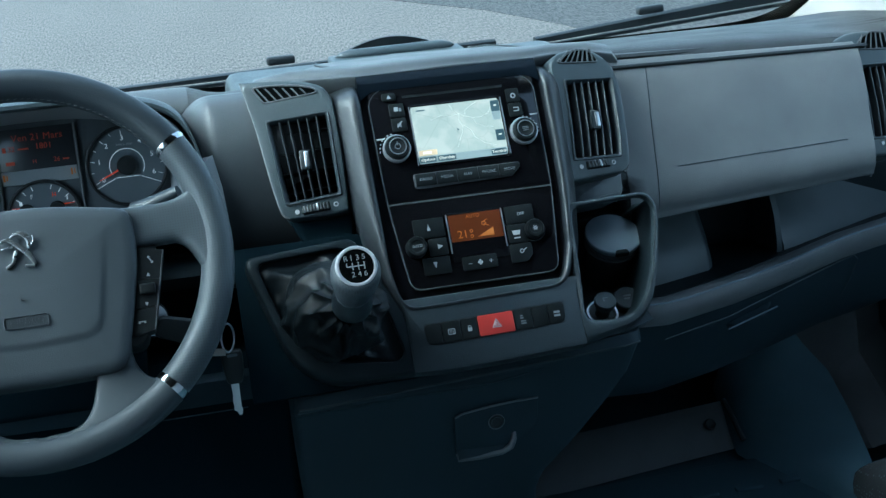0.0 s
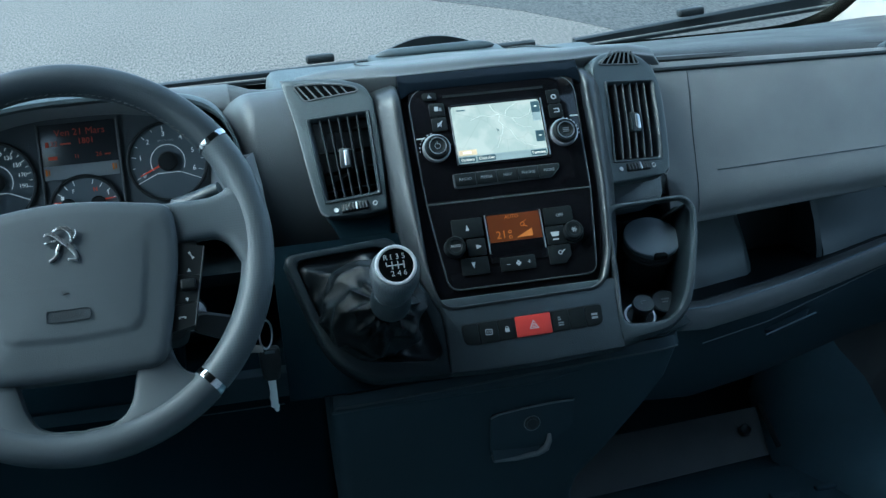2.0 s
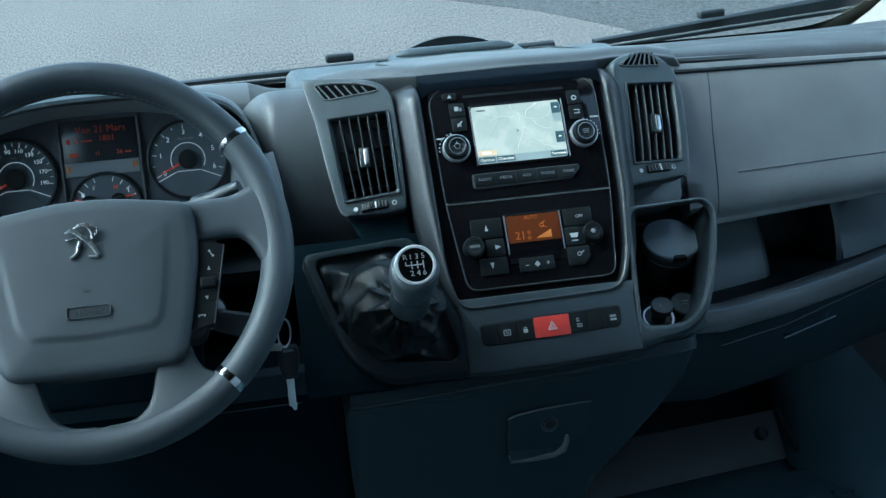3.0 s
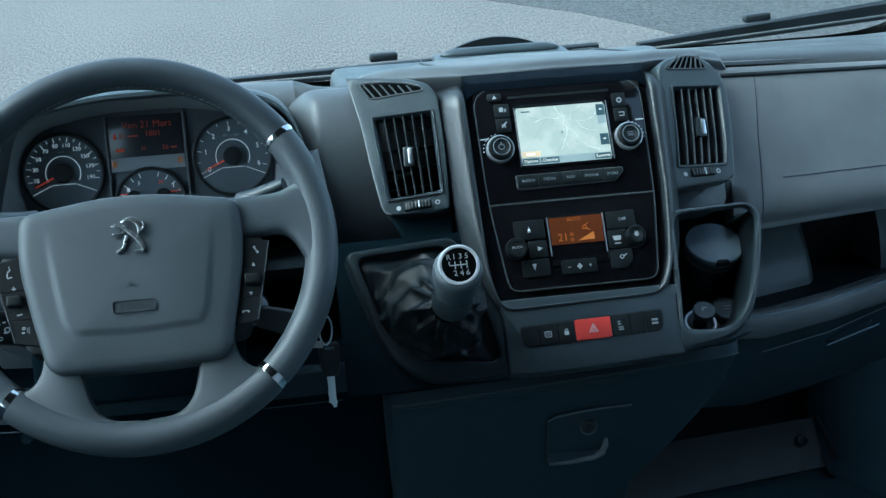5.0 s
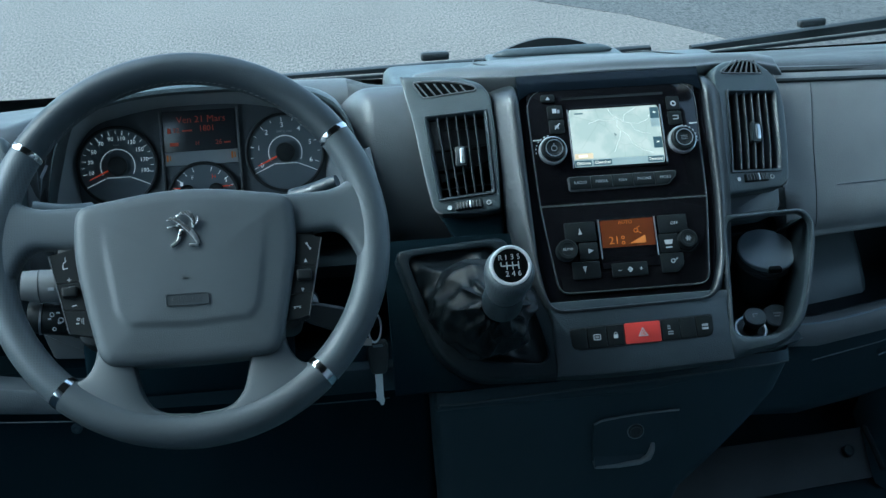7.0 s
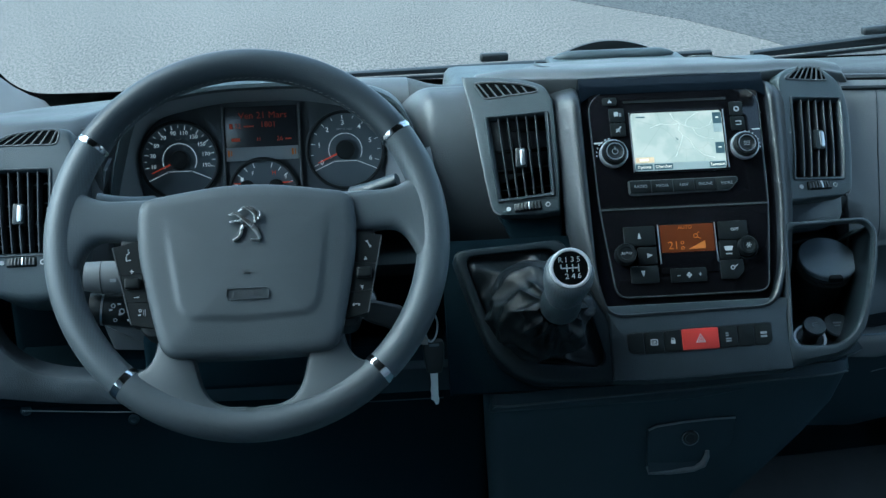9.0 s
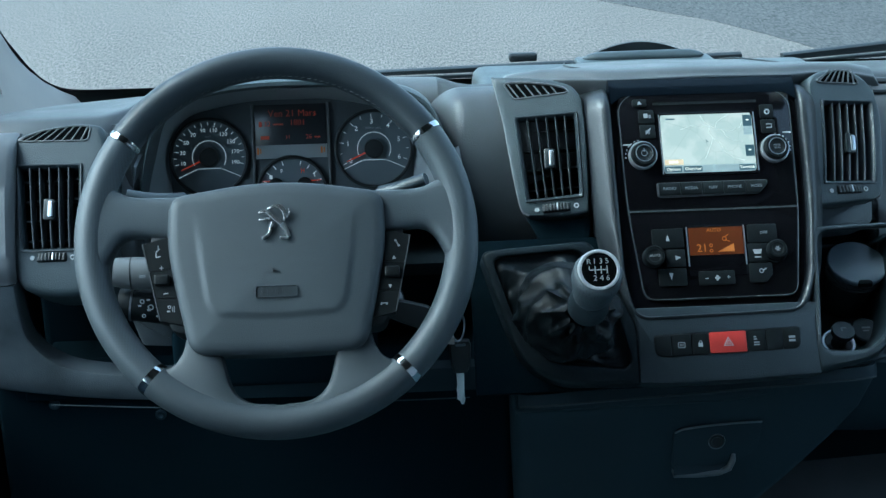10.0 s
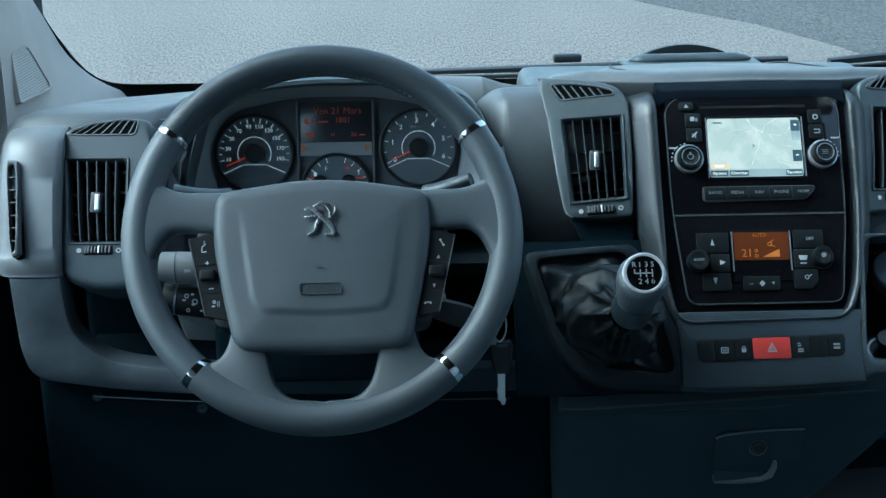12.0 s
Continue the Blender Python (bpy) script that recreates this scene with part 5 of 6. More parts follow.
for pts, label in (([(-0.030, 1.31, -0.370), (-0.012, 1.302, -0.363), (0.004, 1.298, -0.356), (0.016, 1.295, -0.351)], "grey wiper stalk"), ([(-0.236, 1.31, -0.370), (-0.252, 1.302, -0.3675), (-0.272, 1.298, -0.3635), (-0.292, 1.295, -0.3575)], "grey lamp stalk")):
    st = part("stalk", tube([P(*p) for p in smooth_line(pts, 4)], [0.0125 - 0.0003 * i for i in range(13)], 18, flat=0.8), CONSOLE, col, label)
    end = Vector(pts[-1]) + Vector((-0.004 if pts[0][0] > -0.1 else 0.006, -0.0062, 0.002))
    for k in (0, 1):
        bar(0, 0, 0.0026, 0.0016, 0, WHITE_INK, st).matrix_local = pose(end.x - 0.001 * k, end.y, H + end.z - 0.008 * k * (0.5 if pts[0][0] > -0.1 else 0), 75, 0, 0)
lock = part("ignition_lock", tube([P(-0.045, 1.30, -0.478), P(-0.028, 1.262, -0.472)], 0.019, 24), BLACK, col)
part("lock_ring", tube([P(-0.0285, 1.263, -0.472), P(-0.0278, 1.2605, -0.4715)], 0.0165, 24), SATIN, lock)

# ---- key in the lock, with a spare hanging on its ring ----
key = thing("ignition_key", None, "black car key in the lock with a spare hanging", "key")
head_pts = rounded(mm([(-24, -11), (16, -13), (22, -6), (22, 8), (14, 13), (-22, 10)]), 0.008)
kh = part("key_head", prism(head_pts, -0.006, 0.006, 0.003), BLACK, key, "black key head")
kh.matrix_local = pose(-0.003, 1.25, H - 0.482, 80, 20, 0)
loop = [(0.046 + 0.007 * math.cos(a), 1.285 + 0.006 * math.cos(a), -0.513 + 0.016 * math.sin(a)) for a in [2 * math.pi * i / 32 for i in range(33)]]
part("key_loop", tube([P(*p) for p in loop], 0.0011, 8), SATIN, key, "steel split ring")
fob = part("fob", prism(rounded(mm([(-8, -19), (8, -19), (11, -2), (11.5, 14), (9, 18), (-9, 18), (-11.5, 14), (-11, -2)]), 0.005), -0.005, 0.005, 0.003), BLACK, key, "black plastic fob")
fob.matrix_local = pose(0.048, 1.287, H - 0.547, 86, 0, 2)
part("fob_slot", prism(rect(0, 0.014, 0.011, 0.003, 0.0012), 0.004, 0.0053), DIAL, fob)
blade = part("blade", prism(mm([(-4.2, 0), (4.2, 0), (4.2, -28), (5.2, -31), (3.8, -37), (1, -37.5), (-1, -33), (-4, -31), (-3.4, -26), (-4.4, -21), (-3.4, -15)]), -0.0012, 0.0012, 0.0003), STEEL, key, "steel key blade")
blade.matrix_local = pose(0.0475, 1.288, H - 0.566, 86, 0, 2)
tag = part("tag", box(-0.012, 0.012, -0.004, 0.004, -0.001, 0.001, 0.0008), PALE, key, "pale plastic tag")
tag.matrix_local = pose(0.030, 1.28, H - 0.525, 80, 0, -15)

# ---- steering wheel ----
WHEEL = pose(-0.1297, 1.1586, H - 0.3642, 58.8, 0, 0)
sw = thing("steering_wheel", WHEEL, "leather steering wheel with perforated grips and grey hub", "steering wheel")


def rim(a0, a1, mat, name, r=0.0153, deep=1.05, label="", n=48):
    rows = []
    for i in range(n + 1):
        a = radians(a0 + (a1 - a0) * i / n)
        c, s = math.cos(a), math.sin(a)
        grip = 1.0
        if name == "chrome_band":
            grip = 1.0 + 0.045 * math.sin(math.pi * i / n)
        rows.append([((0.1720 + r * grip * math.cos(t)) * c, (0.1720 + r * grip * math.cos(t)) * s, r * deep * math.sin(t)) for t in [2 * math.pi * j / 22 for j in range(22)]])
    return part(name, loft(rows, closed=True, caps=True), mat, sw, label)


rim(35.2, 144.8, LEATHER, "rim_top", label="smooth dark leather rim", n=64)
rim(-47.2, 33.2, HOLED, "grip", label="perforated grey leather grip")
rim(146.8, 227.2, HOLED, "grip", label="perforated grey leather grip")
rim(-130.8, -49.2, SPOKE, "rim_bottom", 0.0158, label="matt grey lower rim")
for a, half in ((34.2, 0.9), (145.8, 0.9), (-48.2, 1.35), (228.2, 1.35)):
    rim(a - half, a + half, CHROME, "chrome_band", 0.0156, 1.05, "polished chrome band", 8)
# stitches along the inner side of the upper rim
for i in range(46):
    a = radians(40 + 100 * i / 45)
    c, s = math.cos(a), math.sin(a)
    st = part("stitch", box(-0.0016, 0.0016, -0.0003, 0.0003, -0.0003, 0.0004), THREAD, sw, smooth=0) if i == 0 else None
    if st:
        first_stitch = st
    else:
        st = new("stitch", first_stitch.data)
        st.parent = sw
    rr = 0.1720 - 0.0153
    st.matrix_local = Matrix.Translation((rr * c, rr * s, 0.0052)) @ Matrix.Rotation(a + math.pi / 2 + 0.25, 4, "Z") @ Matrix.Rotation(radians(-65), 4, "X")

def both(pts):
    return pts, [(-a, b) for a, b in pts][::-1]


SECT = ((90, 41, 0), (112, 41, 2), (128, 41.5, 4), (138, 43.5, 2.5), (146, 47, -4), (152, 51, -14), (158, 56, -28), (164, 61, -46), (169, 64, -58))
for side_x in (-1, 1):
    rows = []
    for p in smooth_line([(a, b, c) for a, b, c in SECT], 4):
        k = (p.x - 90) / 79
        mid, half, deep = (p.y + p.z) / 2, (p.y - p.z) / 2, 0.0115 + 0.0035 * k ** 2
        ring = [(side_x * p.x / 1000, (mid + half * math.copysign(abs(math.cos(t)) ** 0.55, math.cos(t))) / 1000, -0.0015 + deep * math.copysign(abs(math.sin(t)) ** 0.55, math.sin(t))) for t in [2 * math.pi * j / 28 for j in range(28)]]
        rows.append(ring)
    part("spoke", loft(rows, closed=True, caps=True), HOLED, sw, "grey leather-covered spoke")
LO = [(-56, -90), (-84, -90), (-86, -104), (-94, -117), (-110, -122), (-122, -128), (-110, -146), (-80, -168), (-40, -183), (0, -186), (0, -156), (-24, -155), (-37, -149), (-45, -137), (-51, -112)]
for pts in both(LO):
    part("lower_spoke", prism(rounded(mm(pts), 0.007), -0.012, 0.0105, 0.006), SPOKE, sw, "matt grey lower spoke")
part("hub_back", prism(rounded(mm([(-112, 36), (-118, -4), (-98, -88), (98, -88), (118, -4), (112, 36)]), 0.01), -0.035, 0.004, 0.003), BLACK, sw)
PADO = resample(rounded(mm([(-79, -110), (0, -112.5), (79, -110), (91, -60), (101, -6), (98.5, 38), (0, 53), (-98.5, 38), (-101, -6), (-91, -60)]), [0.016, 0.05, 0.016, 0.03, 0.03, 0.014, 0.07, 0.014, 0.03, 0.03], 8), 168, (0, -0.03))
CREASE = rounded(mm([(-54, -76), (0, -79), (54, -76), (63, -66), (70, -20), (76, 30), (80, 80), (-80, 80), (-76, 30), (-70, -20), (-63, -66)]), 0.012)


def inside(p, pts):
    """How far p lies inside an outline, negative outside."""
    best, odd = 1.0, False
    for a, b in zip(pts, pts[1:] + pts[:1]):
        ex, ey = b[0] - a[0], b[1] - a[1]
        t = max(0.0, min(1.0, ((p[0] - a[0]) * ex + (p[1] - a[1]) * ey) / (ex * ex + ey * ey + 1e-12)))
        best = min(best, math.hypot(a[0] + t * ex - p[0], a[1] + t * ey - p[1]))
        if (a[1] > p[1]) != (b[1] > p[1]) and p[0] < ex * (p[1] - a[1]) / (ey or 1e-12) + a[0]:
            odd = not odd
    return best if odd else -best


def pad_height(x, y):
    k = max(0.0, min(1.0, (inside((x, y), CREASE) + 0.003) / 0.007))
    fade = max(0.12, min(1.0, (0.02 - y) / 0.05))
    return 0.0019 * k * k * (3 - 2 * k) * fade


rows = [[(x, y, z) for x, y in (inset(PADO, d) if d else PADO)] for d, z in ((0, -0.012), (0, 0.011), (0.0006, 0.0135), (0.0024, 0.0162), (0.0055, 0.0180), (0.010, 0.0192))]
edge_ring = rows[-1]
for i in range(1, 45):
    f = 1 - i / 45
    rows.append([(x * f, -0.03 + (y + 0.03) * f, 0.0192 + 0.0048 * (1 - f ** 2.2) + pad_height(x * f, -0.03 + (y + 0.03) * f)) for x, y, z in edge_ring])
pad = part("hub_pad", loft(rows, closed=True, caps=True), PAD, sw, "grey moulded hub pad")
# plain chrome emblem
EMB = 0.0262


def stroke(points, widths, name, parent):
    """A tapering bevelled bar along points in mm."""
    line = smooth_line([(a, b, 0) for a, b in points], 4)
    k = len(line) - 1
    left, right = [], []
    for i, p in enumerate(line):
        d = (line[min(i + 1, k)] - line[max(i - 1, 0)]).normalized()
        t = i / k * (len(widths) - 1)
        w = widths[int(t)] + (widths[min(int(t) + 1, len(widths) - 1)] - widths[int(t)]) * (t - int(t))
        left.append((p.x - d.y * w, p.y + d.x * w))
        right.append((p.x + d.y * w, p.y - d.x * w))
    return part(name, prism(mm(right + left[::-1]), EMB - 0.002, EMB + 0.0013, 0.0003), EMBLEM, parent)


emblem = stroke([(-15, 16.5), (-9, 18), (0, 11), (8, 3), (12.5, -6)], [0.8, 1.5, 2.1, 2.3, 1.3], "emblem", sw)
emblem["label"] = "chrome emblem"
for points, widths in (([(-7, 20), (0, 23), (6, 21), (9, 15), (8, 9)], [0.6, 1.6, 2.6, 2.0, 0.9]), ([(-2, 8), (-4, 3), (-6, -3), (-12, -7)], [1.2, 1.4, 1.0, 1.1]), ([(4, -6.5), (12, -7.5)], [0.7, 1.1]), ([(-15, 10), (-5, 11.5)], [0.6, 0.9]), ([(11, 12), (13, 16), (12.5, 20)], [0.5, 0.6, 0.4])):
    stroke(points, widths, "limb", emblem)
air = part("airbag_frame", ring_plate(rect(-0.0005, -0.0565, 0.038, 0.0105, 0.002), rect(-0.0005, -0.0565, 0.0371, 0.0096, 0.0014), 0.025, 0.0270, 0.0002, 48), PAD, sw)
lettering("AIRBAG", 0.0086, -0.0005, -0.0565, 0.0266, FAINT_INK, sw, 0.0003, bold=-0.0001)
bar(-0.0035, -0.036, 0.001, 0.004, 0.0268, FAINT_INK, sw, "print", 20)
bar(0.000, -0.037, 0.003, 0.0008, 0.0268, FAINT_INK, sw)
# thumb buttons
for s in (-1, 1):
    def B(a, b):
        return (s * a, b)
    def wound(pts):
        return mm(pts if s < 0 else pts[::-1])
    pod = part("button_pod", prism(rounded(wound([B(123, -5), B(99, 1), B(84, -82), B(107, -77)][::-1]), 0.002), -0.01, 0.0095, 0.001), BLACK, sw)
    for (t0, t1) in ((0.0, 0.36), (0.37, 0.70), (0.71, 1.0)):
        def e(t, side):
            return (123 - 16 * t, -5 - 72 * t) if side else (100 - 15 * t, 0.5 - 82 * t)
        q = [B(*e(t0, 1)), B(*e(t0, 0)), B(*e(t1, 0)), B(*e(t1, 1))]
        part("button", prism(wound(q[::-1]), 0.008, 0.0115), KEY_PLASTIC, pod, smooth=0)
    part("pod_edge", prism(wound([B(123.4, -5), B(122.4, -4.8), B(106.4, -77.2), B(107.4, -77)][::-1]), 0.006, 0.0122, 0.0002), TRIM, pod)
    part("rocker", box(*sorted((s * 0.098, s * 0.112)), -0.0445, -0.0345, 0.010, 0.0165, 0.0022), KEY_PLASTIC, pod)
    zt = 0.0117
    if s < 0:
        lettering("+", 0.0085, -0.1055, -0.0285, zt, WHITE_INK, pod)
        bar(-0.1015, -0.052, 0.0045, 0.0009, zt, WHITE_INK, pod, turn=8)
        bar(-0.109, -0.0115, 0.0045, 0.0008, zt, WHITE_INK, pod, turn=45)
        bar(-0.1085, -0.0175, 0.0045, 0.0009, zt, WHITE_INK, pod, turn=10)
        bar(-0.1105, -0.0155, 0.0009, 0.0035, zt, WHITE_INK, pod)
        bar(-0.1085, -0.0095, 0.0009, 0.005, zt, GREY_INK, pod)
        ring_mark(-0.0985, -0.0645, 0.0008, 0.0015, zt, WHITE_INK, pod)
        bar(-0.0992, -0.0685, 0.0026, 0.0012, zt, WHITE_INK, pod)
        bar(-0.0955, -0.0665, 0.0007, 0.0045, zt, GREY_INK, pod)
        bar(-0.0940, -0.0665, 0.0007, 0.0060, zt, GREY_INK, pod)
    else:
        mark(mm([(105.5, -27.5), (108.7, -27.5), (107.1, -24)]), zt, WHITE_INK, pod, "arrow")
        mark(mm([(101.0, -51.5), (104.2, -51.5), (102.6, -55)][::-1]), zt, WHITE_INK, pod, "arrow")
        bar(0.1105, -0.0125, 0.0010, 0.0055, zt, WHITE_INK, pod, turn=30)
        bar(0.1092, -0.0100, 0.0022, 0.0015, zt, WHITE_INK, pod, turn=30)
        bar(0.1120, -0.0150, 0.0022, 0.0015, zt, WHITE_INK, pod, turn=30)
        bar(0.0965, -0.0685, 0.0060, 0.0010, zt, WHITE_INK, pod)
        bar(0.0940, -0.0692, 0.0016, 0.0018, zt, WHITE_INK, pod)
        bar(0.0990, -0.0692, 0.0016, 0.0018, zt, WHITE_INK, pod)

# ---- gear lever ----
gear = thing("gear_lever", CON, "gear lever with leather knob and creased black boot", "gear lever")
C1 = Vector((-0.1718, -0.170, 0.147))
base = resample(BOOT_IN, 128, (-0.165, -0.15))
BAG = Vector((-0.179, -0.152, 0.0))


def crease(t):
    """Gathers of a tied sleeve: 1 on the ridges."""
    return 1 - 2 * abs(math.sin(t)) ** 0.8


def fold(x, y, z):
    """Sharp ridges and soft valleys of slack leather, about -1 to 1."""
    w = noise.noise(Vector((x * 16, y * 16, z * 16 + 3.1)))
    a = 1 - 2.6 * abs(noise.noise(Vector((x * 30 + 1.6 * w, y * 30 + 1.7, z * 20 + w))))
    b = 1 - 2.6 * abs(noise.noise(Vector((x * 44 + 5.0 + w, y * 44, z * 24))))
    return 0.68 * a + 0.32 * b


rows = []
N = 56
for i in range(N + 1):
    s = i / N
    row_pts = []
    for j, (x, y) in enumerate(base):
        a = 2 * math.pi * j / 128
        d = Vector((math.cos(a), math.sin(a), 0))
        if s < 0.36:
            k = s / 0.36
            foot_p = BAG + d * 0.047
            p = Vector((x, y, 0)).lerp(foot_p, k)
            p.z = -0.003 + 0.010 * k + 0.010 * k ** 3
            p.z += (0.006 * fold(p.x * 0.9, p.y * 0.9, 0.2) + 0.0035 * crease(3.5 * a + 2 * k) - 0.006) * math.sin(math.pi * min(1.0, 0.75 * k))
        else:
            k = (s - 0.36) / 0.64
            c = BAG.lerp(C1, k ** 0.8)
            r = 0.047 + 0.003 * k + 0.003 * math.sin(2 * math.pi * k) - 0.033 * k ** 2.2
            p = Vector((c.x, c.y, 0.017 + 0.100 * k ** 0.85)) + d * r
            slack = (1 - k) ** 0.35
            p += (d + Vector((0, 0, 0.5))) * (0.0095 * fold(p.x, p.y, p.z) + 0.003 * crease(2.5 * a + 9 * k)) * slack * min(1.0, 0.5 + 3 * k)
            gather = max(0.0, (k - 0.55) / 0.45)
            p += d * 0.0034 * crease(6.0 * a + 0.8 * math.sin(3 * a)) * math.sin(math.pi * min(1.0, gather * 0.85))
        row_pts.append(p)
    rows.append(row_pts)
part("boot", loft(rows, closed=True), BOOT, gear, "creased black leather boot", 70)
ax = (Vector((-0.1735, -0.1515, 0.232)) - C1).normalized()
q = Vector((0, 0, 1)).rotation_difference(ax).to_matrix().to_4x4()
collar = part("collar", lathe([(0.0165, -0.014), (0.0195, -0.006), (0.0200, 0.006), (0.0192, 0.020), (0.0178, 0.034), (0.013, 0.036)], 36), CONSOLE, gear)
collar.matrix_local = Matrix.Translation(C1) @ q @ Matrix.Diagonal((1, 1, 0.82, 1))
kn = part("knob", lathe([(0.0140, 0.0335), (0.0172, 0.0345), (0.0186, 0.040), (0.0202, 0.052), (0.0218, 0.066), (0.0230, 0.077), (0.0233, 0.085), (0.0228, 0.092), (0.0214, 0.0972), (0.0185, 0.0995), (0.010, 0.1000)], 48), HOLED, gear, "grey leather knob")
kn.matrix_local = Matrix.Translation(C1) @ q @ Matrix.Diagonal((1, 1, 0.82, 1))
part("knob_ring", ring_plate(disc(0, 0, 0.0192, 48), disc(0, 0, 0.0157, 48), 0.098, 0.1052, 0.0016, 48), KNOB_RING, kn, "satin chrome ring").matrix_local = pose(0, 0, 0.104, 15, 0, 0) @ pose(0, 0, -0.104)
plate = part("shift_plate", prism(disc(0, 0, 0.0159, 48), 0.098, 0.1046), VOID, kn, "black gear pattern plate")
plate.matrix_local = pose(0, 0, 0.104, 15, 0, 0) @ pose(0, 0, -0.1044)
for i, ch in enumerate("R135"):
    lettering(ch, 0.0072, (-0.0090, -0.0038, 0.0020, 0.0076)[i], 0.0078, 0.1049, WHITE_INK, plate)
for i, ch in enumerate("246"):
    lettering(ch, 0.0072, (-0.0040, 0.0018, 0.0074)[i], -0.0078, 0.1049, WHITE_INK, plate)
for x in (-0.0036, 0.0018, 0.0072):
    bar(x, 0, 0.0009, 0.0072, 0.1049, WHITE_INK, plate, "gate_line")
bar(-0.0005, 0, 0.0165, 0.0009, 0.1049, WHITE_INK, plate, "gate_line")
bar(-0.0088, 0.0018, 0.0009, 0.0036, 0.1049, WHITE_INK, plate, "gate_line")

# ---- ashtray cup, lighter and socket in the pocket ----
cup = thing("ashtray_cup", pose(0.5135, 1.378, H - 0.490, 27, 0, 0), "dark grey ashtray cup with flat lid", "ashtray")
part("cup", lathe([(0.022, -0.085), (0.0245, -0.06), (0.027, -0.022), (0.0305, -0.020)], 48), CONSOLE, cup)
for z in (-0.018, -0.0135, -0.009):
    part("ridge", lathe([(0.0295, z - 0.002), (0.0322, z - 0.0012), (0.0322, z + 0.0008), (0.0295, z + 0.0016)], 48), PLASTIC, cup)
lidp = part("lid", lathe([(0.0325, -0.0065), (0.0338, -0.004), (0.0338, -0.0012), (0.0325, 0.0), (0.015, 0.0008), (0.002, 0.001)], 56), LID_GREY, cup, "flat grey lid")
part("thumb_notch", prism(rounded(mm([(-9, -35.5), (9, -35.5), (7, -29), (-7, -29)]), 0.003), -0.004, 0.0018, 0.0008), KEY_PLASTIC, lidp)
part("pocket_floor", loft([[P(x, 1.282 + 0.6 * max(0, x - 0.49), -0.576), P(x, 1.45, -0.556), P(x, 1.45, -0.59), P(x, 1.30 + 0.6 * max(0, x - 0.49), -0.59)] for x in (0.435, 0.49, 0.515, 0.535)], closed=True, caps=True), PANEL, dash)
LT = pose(0.4755, 1.318, H - 0.5655, 30, 0, 0)
lighter = thing("cigar_lighter", LT, "black cigar lighter in a chrome ring", "cigar lighter")
part("bezel", ring_plate(disc(0, 0, 0.0190, 44), disc(0, 0, 0.0155, 44), -0.006, 0.0045, 0.0012, 44), SATIN, lighter)
part("well", lathe([(0.016, -0.004), (0.0158, 0.001), (0.009, 0.0012)], 40), BLACK, lighter)
part("plug", lathe([(0.0085, 0.0), (0.0078, 0.010), (0.0090, 0.016), (0.0122, 0.019), (0.0130, 0.023), (0.0122, 0.0262), (0.009, 0.027)], 40), PANEL, lighter)
bar(0.0, 0.002, 0.006, 0.0016, 0.0272, GREY_INK, lighter)
bar(-0.0025, 0.0, 0.0016, 0.005, 0.0272, GREY_INK, lighter)
SO = pose(0.512, 1.335, H - 0.5605, 32, 0, 0)
socket = thing("power_socket", SO, "grey capped power socket", "power socket")
part("cap", lathe([(0.0158, -0.006), (0.0168, 0.002), (0.0166, 0.0058), (0.0150, 0.0075), (0.004, 0.0078)], 44), PANEL, socket)
part("finger_tab", prism(rounded(mm([(-4, -17.5), (9, -19), (8, -14), (-3, -14)]), 0.002), 0.0, 0.0055, 0.001), PANEL, socket)
bar(0.0, 0.002, 0.0095, 0.0022, 0.0079, GREY_INK, socket)
bar(-0.001, -0.002, 0.007, 0.0018, 0.0079, GREY_INK, socket)

# ---- passenger side ----
def prof(x):
    """The airbag panel's section at x: top to bottom."""
    k = (x - 0.54) / 0.40
    pts = [(1.475 + 0.05 * k, -0.302 - 0.022 * k), (1.457 + 0.05 * k, -0.320 - 0.016 * k), (1.436 + 0.052 * k, -0.362 - 0.012 * k), (1.417 + 0.055 * k, -0.41 - 0.010 * k)]
    if x < 0.546:  # ends above the pocket
        pts += [(1.412, -0.430), (1.418, -0.446), (1.43, -0.452)]
    else:
        pts += [(1.403 + 0.055 * k, -0.455), (1.404 + 0.055 * k, -0.482 + 0.004 * k), (1.425 + 0.055 * k, -0.493 + 0.004 * k)]
    return pts + ([(1.62, -0.452), (1.62, -0.34)] if x < 0.546 else [(1.62, -0.49), (1.62, -0.34)])


sweep([(x, prof(x)) for x in (0.50, 0.53, 0.5455, 0.5465, 0.57, 0.60, 0.68, 0.76, 0.84, 0.88, 0.905)], AIRBAG, "airbag_panel")
def on_panel(x, i, lift=0.0015):
    ps = smooth_line([(0, y, z) for y, z in prof(x)], 5)
    p = ps[i]
    d = (ps[i + 1] - ps[i - 1]).normalized()
    n = Vector((0, d.z, -d.y))
    n = n if n.y < 0 else -n
    return P(x, p.y, p.z) + n * lift
part("panel_seam", tube([on_panel(0.590 + 0.0006 * max(0, 12 - i) - 0.0002 * i, i, 0.0) for i in range(3, 25)], 0.0006, 6), CONSOLE, dash)
part("score_line", tube([on_panel(0.615 + 0.01 * j, 17, 0.0) for j in range(26)], 0.0007, 6), CONSOLE, dash)
part("top_gap", tube([on_panel(0.545 + 0.0125 * j, 3, 0.001) for j in range(31)], 0.0030, 6), BLACK, dash)
